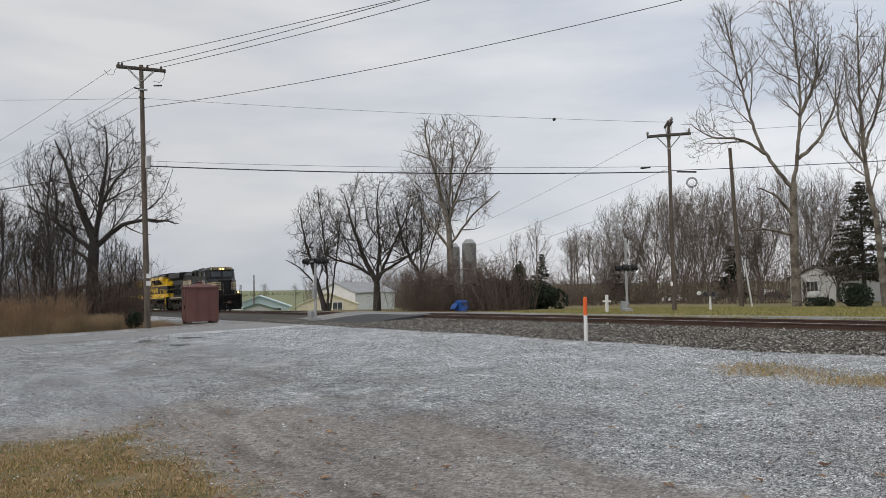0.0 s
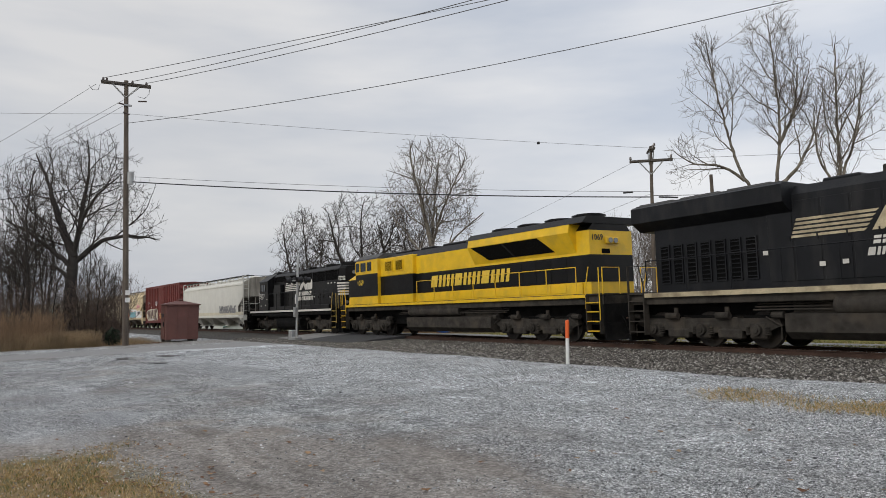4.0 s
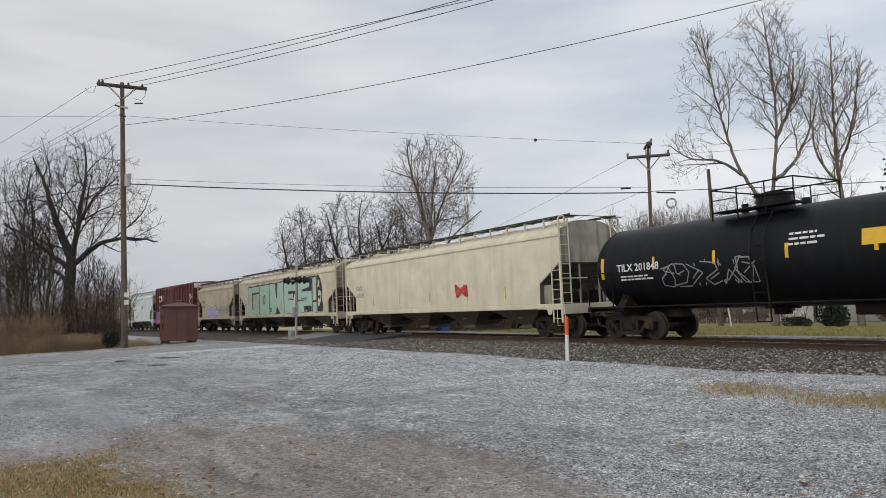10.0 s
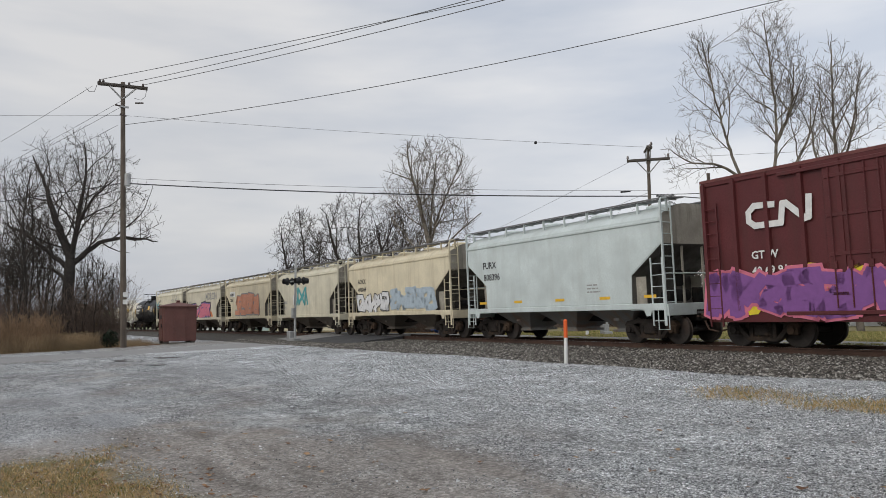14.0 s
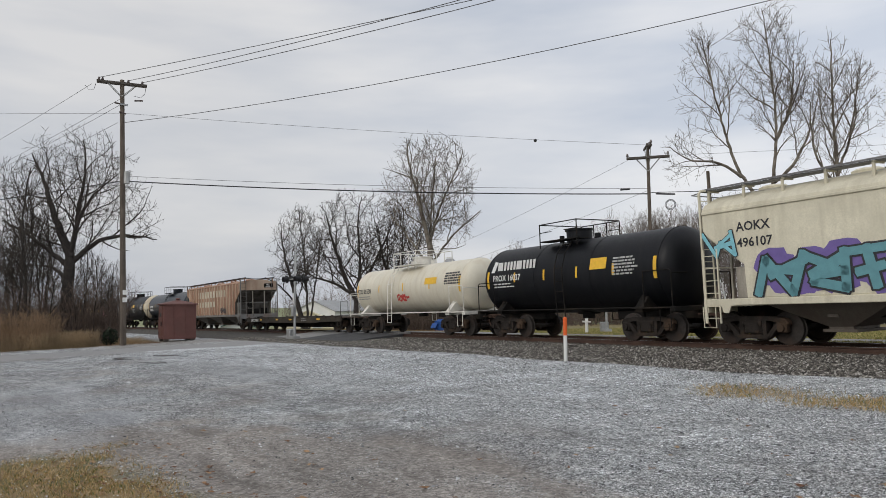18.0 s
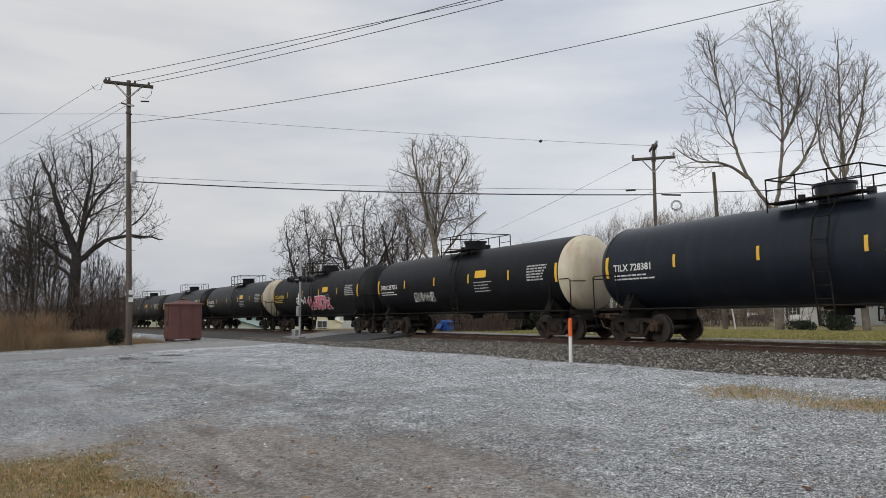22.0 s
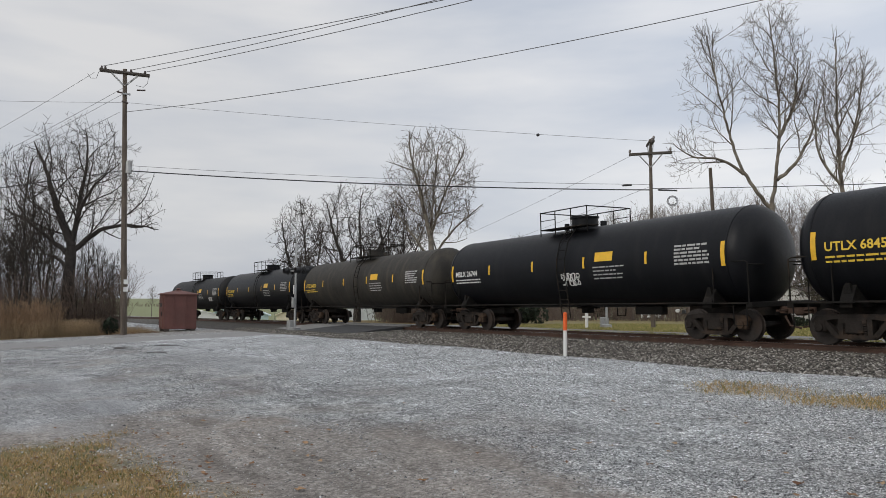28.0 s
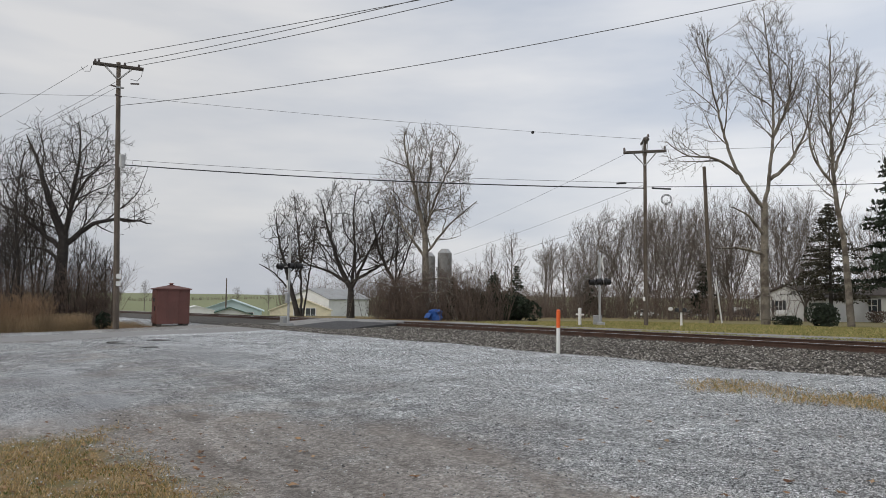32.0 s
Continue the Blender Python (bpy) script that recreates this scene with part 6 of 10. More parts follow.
def tank_car(label, L, R, zc, paint, end_paint=None, rail_paint=None, over=0.5, platform=(0.0, 2.6), dome_r=0.5, marks=yellow_tape, jacket=0, n_ref=6, ends=(1,), ladder_x=0.35):
    car = thing("tank_car", label, "tank car", "cars of the train")
    rail_paint = rail_paint or under_black
    Lt = L - 2 * over
    dep = R * 0.5
    xs = Lt / 2 - dep
    head = [(xs + dep * math.sin(a), max(0.01, R * math.cos(a))) for a in [i * math.pi / 16 for i in range(9)]]
    body = [(-xs, R), (-xs * 0.33, R + 0.004), (0, R), (xs * 0.33, R + 0.004), (xs, R)]
    part("tank", M().lathe(body, 40, 0, zc), paint, car, smooth=40)
    for s in (-1, 1):
        m = M().lathe([(s * x, r) for x, r in head][::s], 40, 0, zc)
        part("tank_head", m, end_paint if end_paint and s in ends else paint, car, "cream painted end" if end_paint and s in ends else "", smooth=40)
        part("head_seam", M().lathe([(s * xs - 0.02, R), (s * xs - 0.02, R + 0.012), (s * xs + 0.02, R + 0.012), (s * xs + 0.02, R)], 40, 0, zc), paint, car, smooth=40)
    for k in range(jacket):
        x = -xs + 2 * xs * (k + 1) / (jacket + 1)
        part("jacket_band", M().lathe([(x - 0.04, R), (x - 0.04, R + 0.015), (x + 0.04, R + 0.015), (x + 0.04, R)], 40, 0, zc), paint, car, smooth=40)
    at = lambda z: -math.sqrt(max(0.01, R * R - (z - zc) ** 2)) - 0.008
    # sill, bolsters, end structure
    zs = zc - R
    for s in (-1, 1):
        xb = s * (L / 2 - 2.05)
        part("stub_sill", M().box(*sorted((s * (L / 2 - 0.6), s * (L / 2 - 3.6))), -0.28, 0.28, 0.72, 1.1, 0.02), under_black, car)
        sd = [(-1.42, 0.98), (1.42, 0.98), (1.42, 1.12)] + [(R * math.sin(a) * 0.93, zc - R * math.cos(a) * 0.93) for a in [radians(d) for d in (52, 35, 18, 0, -18, -35, -52)]] + [(-1.42, 1.12)]
        part("saddle", M().prism(sd, xb - 0.16, xb + 0.16), rail_paint, car)
        part("saddle_brace", M().prism([(xb - 0.16, 1.05), (xb + 0.16, 1.05), (xb + 0.05, zc - 0.6 * R), (xb - 0.05, zc - 0.6 * R)], -R * 0.86, -R * 0.8, "y"), rail_paint, car)
        xe = s * (L / 2 - 0.62)
        part("end_sill", M().box(xe - 0.1, xe + 0.1, -1.48, 1.48, 0.98, 1.14, 0.015).box(*sorted((xe, xe - s * 1.7)), -1.5, -1.05, 1.09, 1.13).box(*sorted((xe, xe - s * 1.7)), 1.05, 1.5, 1.09, 1.13), rail_paint, car)
        part("end_handrail", M().tube([(xe, -1.46, 1.1), (xe, -1.46, 2.25), (xe - s * 0.1, -1.46, 2.3), (xe - s * 1.15, -1.46, 2.3), (xe - s * 1.15, -1.46, 1.1)], 0.022).tube([(xe, -1.46, 2.2), (xe, 1.46, 2.2), (xe, 1.46, 1.1)], 0.022), rail_paint, car)
        part("stirrup", M().tube([(xe - s * 0.5, -1.48, 1.05), (xe - s * 0.5, -1.48, 0.48), (xe - s * 0.08, -1.48, 0.48), (xe - s * 0.08, -1.48, 1.05)], 0.018), rail_paint, car)
    for s in (-1, 1):
        part("side_rail", M().cyl((-L / 2 + 2.0, s * 1.42, 1.12), (L / 2 - 2.0, s * 1.42, 1.12), 0.03, 6), rail_paint, car)
    part("bottom_outlet", M().cyl((0, 0, zs + 0.1), (0, 0, zs - 0.22), 0.24, 12).box(-0.5, 0.5, -0.12, 0.12, zs - 0.05, zs + 0.1), under_black, car)
    part("brake_cylinder", M().box(L * 0.16, L * 0.16 + 1.2, -0.4, -0.1, zs - 0.25, zs + 0.05, 0.03), under_black, car)
    # manway, platform and railing
    px, pw = platform
    zt = zc + R
    part("manway", M().cyl((px, 0, zt - 0.12), (px, 0, zt + 0.38), dome_r, 20).cyl((px, 0, zt + 0.38), (px, 0, zt + 0.44), dome_r * 1.12, 20).cyl((px + 0.9, 0.1, zt - 0.08), (px + 0.9, 0.1, zt + 0.2), 0.12, 10).cyl((px - 0.9, -0.1, zt - 0.08), (px - 0.9, -0.1, zt + 0.26), 0.10, 10), rail_paint if rail_paint is not under_black else paint, car, smooth=30)
    part("platform", M().box(px - pw / 2, px + pw / 2, -1.15, -0.55, zt - 0.02, zt + 0.02).box(px - pw / 2, px + pw / 2, 0.55, 1.15, zt - 0.02, zt + 0.02), rail_paint, car)
    rl = M()
    for y in (-1.12, 1.12):
        for x in (-0.5, -0.17, 0.17, 0.5):
            if y < 0 and abs(x) < 0.2 and pw < 2.2:
                continue
            rl.cyl((px + x * pw, y, zt - 0.25), (px + x * pw, y, zt + 0.68), 0.022, 6)
        rl.cyl((px - 0.5 * pw, y, zt + 0.68), (px + 0.5 * pw, y, zt + 0.68), 0.022, 6)
        rl.cyl((px - 0.5 * pw, y, zt + 0.36), (px - 0.17 * pw, y, zt + 0.36), 0.016, 6)
        rl.cyl((px + 0.17 * pw, y, zt + 0.36), (px + 0.5 * pw, y, zt + 0.36), 0.016, 6)
    for x in (-0.5, 0.5):
        rl.cyl((px + x * pw, -1.12, zt + 0.68), (px + x * pw, 1.12, zt + 0.68), 0.022, 6)
    part("platform_railing", rl, rail_paint, car)
    lx = px + ladder_x
    for s in (-1, 1):
        pts = [(lx, s * 1.42, 0.62), (lx, s * (R + 0.12), zc - 0.2), (lx, s * (R + 0.10), zc + 0.3), (lx, s * R * 0.93, zc + R * 0.62), (lx, s * R * 0.72, zt - 0.2), (lx, s * 0.9, zt)]
        ld = M()
        for o in (-0.22, 0.22):
            ld.tube([(x + o, y, z) for x, y, z in pts], 0.022)
        for (x, y, z), (x2, y2, z2) in zip(pts[:-1], pts[1:]):
            k = max(1, int(math.dist((y, z), (y2, z2)) / 0.33))
            for i in range(k):
                f = i / k
                ld.cyl((x - 0.22, y + (y2 - y) * f, z + (z2 - z) * f), (x + 0.22, y + (y2 - y) * f, z + (z2 - z) * f), 0.015, 6)
        part("ladder", ld, rail_paint, car)
    # upright reflector strips
    for i in range(n_ref):
        x = -xs + 0.1 + (2 * xs - 0.2) * i / (n_ref - 1)
        big = i in (0, n_ref - 1)
        h = 0.36 if big else 0.2
        z0 = zc + (0.05 if big else 0.1)
        r = M()
        w = 0.07 if big else 0.05
        steps = 5
        for k in range(steps):
            za, zb_ = z0 - h + 2 * h * k / steps, z0 - h + 2 * h * (k + 1) / steps
            r.add([(x - w, at(za), za), (x + w, at(za), za), (x + w, at(zb_), zb_), (x - w, at(zb_), zb_)], [(0, 1, 2, 3)])
        part("reflector", r, marks, car)
    for x in (-L / 2 + 2.05, L / 2 - 2.05):
        truck(car, x)
    couplers(car, L)
    return car, at


def flat_car(label, L, paint):
    car = thing("flat_car", label, "flat car", "cars of the train")
    hw, Lb = 1.5, L - 1.3
    part("deck", M().box(-Lb / 2, Lb / 2, -hw + 0.06, hw - 0.06, 0.88, 0.97, 0.01), surface("worn_deck_planks", (0.13, 0.10, 0.08), 0.9, var=0.4, scale=4, fine=40, bump=0.4), car)
    for s in (-1, 1):
        part("side_sill", M().prism([(-Lb / 2, 0.70), (-Lb / 2 + 3.2, 0.68), (-Lb / 2 + 3.9, 0.62), (Lb / 2 - 3.9, 0.62), (Lb / 2 - 3.2, 0.68), (Lb / 2, 0.70), (Lb / 2, 1.0), (-Lb / 2, 1.0)], s * hw - 0.05, s * hw + 0.05, "y"), paint, car)
        for i in range(12):
            x = -Lb / 2 + 0.7 + (Lb - 1.4) * i / 11
            part("stake_pocket", M().box(x - 0.09, x + 0.09, *sorted((s * (hw + 0.05), s * (hw + 0.13))), 0.93, 1.05, 0.01), paint, car)
    part("centre_sill", M().prism([(-L / 2 + 0.6, 1.0), (-L / 2 + 0.6, 0.6), (-L / 2 + 3.4, 0.6), (-L / 2 + 4.6, 0.28), (L / 2 - 4.6, 0.28), (L / 2 - 3.4, 0.6), (L / 2 - 0.6, 0.6), (L / 2 - 0.6, 1.0)], -0.4, 0.4, "y"), under_black, car)
    for s in (-1, 1):
        part("end_rail", M().tube([(s * (Lb / 2 - 0.1), -hw, 1.1), (s * (Lb / 2 - 0.1), -hw, 1.9), (s * (Lb / 2 - 0.1), -hw + 0.5, 1.9), (s * (Lb / 2 - 0.1), -hw + 0.5, 1.1)], 0.018), paint, car)
        part("stirrup", M().tube([(s * (Lb / 2 - 0.6), -hw, 0.92), (s * (Lb / 2 - 0.6), -hw, 0.45), (s * (Lb / 2 - 0.2), -hw, 0.45), (s * (Lb / 2 - 0.2), -hw, 0.92)], 0.018), paint, car)
    for x in (-L / 2 + 2.0, L / 2 - 2.0):
        truck(car, x)
    couplers(car, L)
    return car, (lambda z: -hw - 0.056)

loco_black = surface("dusty_loco_black_paint", (0.0095, 0.0102, 0.0122), 0.45, spec=0.25, var=0.35, scale=1.5, fine=30, bump=0.04, stain=(0.034, 0.033, 0.032), stain_amt=0.45, stain_scale=(1.4, 1.0, 0.35))
loco_clean = surface("clean_loco_black_paint", (0.0055, 0.0055, 0.006), 0.42, spec=0.22, var=0.25, scale=2, fine=30, bump=0.03, stain=(0.02, 0.019, 0.017), stain_amt=0.3, stain_scale=(1.2, 1.0, 0.4))
loco_stripe = surface("cream_stripe_paint", (0.50, 0.42, 0.27), 0.5, var=0.3, stain=(0.13, 0.095, 0.055), stain_amt=0.8)
loco_white = surface("loco_white_paint", (0.70, 0.68, 0.62), 0.5, var=0.12, stain=(0.35, 0.33, 0.3), stain_amt=0.3)
loco_yellow = surface("loco_yellow_paint", (0.80, 0.50, 0.012), 0.35, var=0.12, scale=2, bump=0.03, stain=(0.35, 0.25, 0.05), stain_amt=0.3)
loco_grille = surface("radiator_grille", (0.004, 0.004, 0.004), 0.9, spec=0.1, var=0.4, scale=30, fine=120, bump=0.6)
loco_glass = surface("cab_window_glass", (0.03, 0.04, 0.045), 0.06, var=0.1, bump=0.0)
loco_dark = surface("loco_truck_black", (0.05, 0.045, 0.039), 0.85, spec=0.15, var=0.4, scale=4, fine=50, bump=0.2, stain=(0.085, 0.07, 0.055), stain_amt=0.6)
loco_deep = surface("loco_under_black", (0.006, 0.006, 0.006), 0.8, spec=0.15, var=0.4, scale=4, fine=50, bump=0.15, stain=(0.02, 0.018, 0.016), stain_amt=0.5)
# roof tops paler than the black sides: skylight put into the paint
loco_roof = surface("sky_paled_loco_roof", (0.10, 0.10, 0.10), 0.7, spec=0.3, var=0.3, scale=2, stain=(0.03, 0.03, 0.03), stain_amt=0.6)
grab_yellow = surface("faded_yellow_grab_iron", (0.55, 0.40, 0.10), 0.5, var=0.2)
headlamp = plain("lit_headlight", (1.0, 0.6, 0.2), 0.3, 2.6)
lamp_glass = plain("dark_lamp_lens", (0.25, 0.25, 0.24), 0.15)


loco_wheel = surface("grimy_loco_wheel", (0.03, 0.026, 0.023), 0.7, 0.3, var=0.35, scale=5, fine=60, stain=(0.06, 0.045, 0.03), stain_amt=0.6)


def loco_truck(parent, x, axles, spread, paint):
    half = spread * (axles - 1) / 2
    fr = M()
    fr.box(-half - 0.5, half + 0.5, -0.9, 0.9, 0.55, 0.95, 0.02)
    b = part("truck_frame", fr, loco_deep, parent, at=pose(x, 0, 0))
    for s in (-1, 1):
        y = s * 1.06
        m = M()
        m.prism([(-half - 0.65, 0.86), (half + 0.65, 0.86), (half + 0.72, 0.66), (half + 0.34, 0.50), (half - 0.4, 0.50), (0.45, 0.44), (-0.45, 0.44), (-half + 0.4, 0.50), (-half - 0.34, 0.50), (-half - 0.72, 0.66)], y - 0.1, y + 0.1, "y")
        for i in range(axles):
            xx = -half + i * spread
            m.box(xx - 0.27, xx + 0.27, y - 0.15, y + 0.15, 0.27, 0.74, 0.05)
            m.cyl((xx, y + s * 0.1, 0.533), (xx, y + s * 0.25, 0.533), 0.16, 14)
            m.cyl((xx, y + s * 0.24, 0.533), (xx, y + s * 0.29, 0.533), 0.09, 10)
            for o in (-0.3, 0.3):
                for k in range(4):
                    m.cyl((xx + o, y + s * 0.1, 0.40 + k * 0.06), (xx + o, y + s * 0.1, 0.435 + k * 0.06), 0.085, 8)
            if i < axles - 1:
                xm = xx + spread / 2
                m.box(xm - 0.40, xm + 0.40, y - 0.16, y + 0.17, 0.26, 0.56, 0.05)
                m.cyl((xm - 0.35, y + s * 0.2, 0.95), (xm + 0.1, y + s * 0.2, 0.95), 0.10, 10)
                m.box(xm + 0.12, xm + 0.3, y - 0.12, y + 0.18, 0.5, 0.9, 0.02)
                m.cyl((xm, y + s * 0.16, 0.9), (xm, y + s * 0.16, 1.2), 0.07, 8)
        for sx in (-1, 1):
            m.tube([(sx * (half + 0.3), y + s * 0.16, 0.9), (sx * (half + 0.75), y + s * 0.16, 0.65), (sx * (half + 0.75), y + s * 0.16, 0.28)], 0.025)
            m.cyl((sx * (half + 0.5), y + s * 0.15, 0.95), (sx * (half + 0.85), y + s * 0.15, 0.95), 0.1, 10)
        part("side_frame", m, paint, b)
    for i in range(axles):
        w = part("wheelset", loco_wheelset_data, loco_wheel, b, at=pose(-half + i * spread, 0, LOCO_R))
        spinning.append((w, LOCO_R, x - half + i * spread, parent))


def handrail(parent, pts, y, zd, paint, gap=1.5, r=0.02):
    """A walkway rail through (x, z) points, with posts down to zd."""
    q = M().tube([(x, y, z) for x, z in pts], r)
    (x0, _), (x1, _) = pts[0], pts[-1]
    n = max(2, int(abs(x1 - x0) / gap))
    for i in range(n + 1):
        x = x0 + (x1 - x0) * i / n
        for (ax, az), (bx, bz) in zip(pts[:-1], pts[1:]):
            if min(ax, bx) - 1e-6 <= x <= max(ax, bx) + 1e-6 and ax != bx:
                part("stanchion", M().cyl((x, y, zd), (x, y, az + (bz - az) * (x - ax) / (bx - ax)), 0.02, 6), paint, parent)
                break
    part("handrail", q, paint, parent)


def chassis(car, xb, xf, couple, zs, tank, trucks, axles, spread, sill_paint, under, rail_paint, sill_h=0.12, tread_paint=None, truck_paint=None):
    part("underframe", M().box(xb, xf, -1.40, 1.40, zs - 0.35, zs - 0.02, 0.02), under, car)
    part("centre_beam", M().box(xb + 0.2, xf - 0.2, -0.7, 0.7, 0.62, zs - 0.3, 0.02), loco_deep, car)
    part("walkway", M().box(xb, xf, -1.50, 1.50, zs - 0.02, zs + 0.04, 0.01), under, car)
    for s in (-1, 1):
        part("side_sill", M().box(xb + 0.75, xf - 0.75, *sorted((s * 1.45, s * 1.512)), zs - sill_h, zs + 0.02), sill_paint, car)
    x0, x1 = tank
    part("fuel_tank", M().prism([(-1.15, 0.30), (-1.42, 0.50), (-1.42, 0.98), (-1.0, 1.02), (-1.0, zs - 0.3), (1.0, zs - 0.3), (1.0, 1.02), (1.42, 0.98), (1.42, 0.50), (1.15, 0.30)], x0, x1), under, car)
    for e, (xe, xc) in ((-1, (xb, couple[0])), (1, (xf, couple[1]))):
        part("pilot_plate", M().box(*sorted((xe, xe - e * 0.06)), -1.38, 1.38, 0.62, zs, 0.02), loco_deep, car)
        part("snow_plow", M().loft([[(xe + e * dx * (1 - 0.75 * abs(k) / 3), 1.4 * k / 3, z) for dx, z in ((0.0, 0.14), (0.46, 0.12), (0.26, 0.38), (0.14, 0.72), (0.0, 0.72))][::e] for k in range(-3, 4)]), loco_deep, car)
        part("coupler", coupler_data, coupler_iron, car, at=pose(xc - e * 0.62, 0, 0, rz=0 if e > 0 else 180))
        for s in (-1, 1):
            xs, y = xe - e * 0.40, s * 1.42
            q = M()
            for z in (0.42, 0.76, 1.10, 1.42):
                q.box(xs - 0.3, xs + 0.3, y - 0.12, y + 0.12, z, z + 0.035)
            part("step_tread", q, (tread_paint if e > 0 or sill_paint is tread_paint else None) or under, car)
            part("step_side", M().box(xs - 0.34, xs - 0.31, y - 0.12, y + 0.12, 0.35, zs).box(xs + 0.31, xs + 0.34, y - 0.12, y + 0.12, 0.35, zs), under, car)
            rail_ = rail_paint if e > 0 or rail_paint is loco_yellow else under
            part("grab_iron", M().tube([(xs - e * 0.34, y + s * 0.1, zs - 0.5), (xs - e * 0.34, y + s * 0.1, zs + 0.25), (xs - e * 0.15, y + s * 0.1, zs + 1.0)], 0.022), rail_, car)
            part("grab_iron", M().tube([(xs + e * 0.34, y + s * 0.1, zs - 0.9), (xs + e * 0.34, y + s * 0.1, zs + 0.95)], 0.022), rail_, car)
            part("end_handrail", M().tube([(xe, s * 1.4, zs), (xe, s * 1.4, zs + 0.95), (xe, s * 0.55, zs + 0.95), (xe, s * 0.55, zs)], 0.022), rail_, car)
            part("air_hose", M().tube([(xe, s * 0.5, 0.95), (xe + e * 0.18, s * 0.52, 0.75), (xe + e * 0.26, s * 0.5, 0.45), (xe + e * 0.14, s * 0.46, 0.3)], 0.025), loco_deep, car)
    for x in trucks:
        loco_truck(car, x, axles, spread, truck_paint or under)
    for s in (-1, 1):
        q = M()
        for k in range(3):
            q.cyl((x0 - 1.0, s * (1.1 + 0.1 * k), zs - 0.4 - 0.08 * k), (x1 + 1.0, s * (1.1 + 0.1 * k), zs - 0.4 - 0.08 * k), 0.025, 6)
        part("piping", q, under, car)


def section(car, name, x0, x1, hw, z0, z1, paint, chamfer=0.25, end0=0.0, end1=0.0):
    """A stretch of hood with chamfered roof edges; end0, end1 clip its end corners."""
    hp = lambda w, d: [(w, z0), (w, z1 - chamfer), (w - chamfer * 0.8, z1 - d), (-w + chamfer * 0.8, z1 - d), (-w, z1 - chamfer), (-w, z0)]
    rings = []
    if end0:
        rings.append([(x0, y, z) for y, z in hp(hw - end0, 0.05)])
    rings.append([(x0 + end0, y, z) for y, z in hp(hw, 0)])
    rings.append([(x1 - end1, y, z) for y, z in hp(hw, 0)])
    if end1:
        rings.append([(x1, y, z) for y, z in hp(hw - end1, 0.05)])
    return part(name, M().loft(rings), paint, car)


def side_panels(car, name, xs, w, z0, z1, y, paint, depth=0.03, handle=True, both=True):
    for x in xs:
        for s in ((-1, 1) if both else (-1,)):
            m = M().box(x, x + w, *sorted((s * y, s * (y + depth))), z0, z1, 0.008)
            if handle:
                m.box(x + w - 0.1, x + w - 0.06, *sorted((s * (y + depth - 0.004), s * (y + depth + 0.025))), (z0 + z1) / 2, (z0 + z1) / 2 + 0.14)
            part(name, m, paint, car)


def slats(car, x0, x1, z0, z1, y, paint, n, upright=True):
    """A dark opening in the side with its bars."""
    for s in (-1, 1):
        g = part("grille", M().box(x0, x1, *sorted((s * y, s * (y + 0.02))), z0, z1), loco_grille, car)
        q = M()
        for i in range(n):
            if upright:
                x = x0 + (x1 - x0) * (i + 0.5) / n
                q.box(x - 0.012, x + 0.012, *sorted((s * (y + 0.018), s * (y + 0.04))), z0, z1)
            else:
                z = z0 + (z1 - z0) * (i + 0.5) / n
                q.box(x0, x1, *sorted((s * (y + 0.018), s * (y + 0.045))), z - 0.014, z + 0.014)
        q.box(x0 - 0.04, x0, *sorted((s * y, s * (y + 0.045))), z0 - 0.04, z1 + 0.04).box(x1, x1 + 0.04, *sorted((s * y, s * (y + 0.045))), z0 - 0.04, z1 + 0.04)
        q.box(x0, x1, *sorted((s * y, s * (y + 0.045))), z1, z1 + 0.04).box(x0, x1, *sorted((s * y, s * (y + 0.045))), z0 - 0.04, z0)
        part("grille_grid", q, paint, g)


def fan(car, x, z, r, paint):
    part("roof_fan", M().cyl((x, 0, z), (x, 0, z + 0.16), r, 22).cyl((x, 0, z + 0.16), (x, 0, z + 0.20), r * 1.06, 22).cyl((x, 0, z + 0.20), (x, 0, z + 0.24), r * 0.85, 22), paint, car, smooth=30)


def emblem(car, x, z, w, h, material, y):
    """The railway's emblem: slanted bars running into plain blocks."""
    at = lambda zz: y
    for i in range(5):
        a, b = z + h * i / 5, z + h * (i + 0.6) / 5
        sl = 0.35 * h
        patch(car, [(x + sl * i / 5, a), (x + w * 0.50 + 0.1 * w * i / 5, a), (x + w * 0.51 + 0.1 * w * (i + 0.6) / 5, b), (x + sl * (i + 0.6) / 5, b)], material, at, "emblem_bar")
    patch(car, [(x + w * 0.55, z), (x + w * 0.62, z), (x + w * 0.71, z + 0.5 * h), (x + w * 0.75, z), (x + w * 0.81, z), (x + w * 0.86, z + h), (x + w * 0.79, z + h), (x + w * 0.765, z + 0.55 * h), (x + w * 0.72, z + h), (x + w * 0.64, z + h)], material, at, "emblem_block")
    patch(car, [(x + w * 0.83, z), (x + w * 0.97, z), (x + w, z + 0.2 * h), (x + w, z + 0.8 * h), (x + w * 0.99, z + h), (x + w * 0.88, z + h), (x + w * 0.84, z + 0.8 * h)], material, at, "emblem_block")


def word_bars(car, x, z, w, h, n, material, y):
    """Lettering of a railway's name as plain upright bars."""
    for i in range(n):
        a = x + w * i / n
        b, k = w / n, 0.22 * h
        for c, d in ((0.0, 0.34), (0.52, 0.84)) if i % 3 else ((0.0, 0.8),):
            patch(car, [(a + c * b, z), (a + d * b, z), (a + d * b + k, z + h), (a + c * b + k, z + h)], material, lambda zz: y, "name_bar")


def front_letters(car, text, x, y, z, size, material, turn=90):
    ob = letters(car, text, 0, 0, size, material)
    ob.matrix_basis = pose(x, y, z, rx=90, rz=turn)


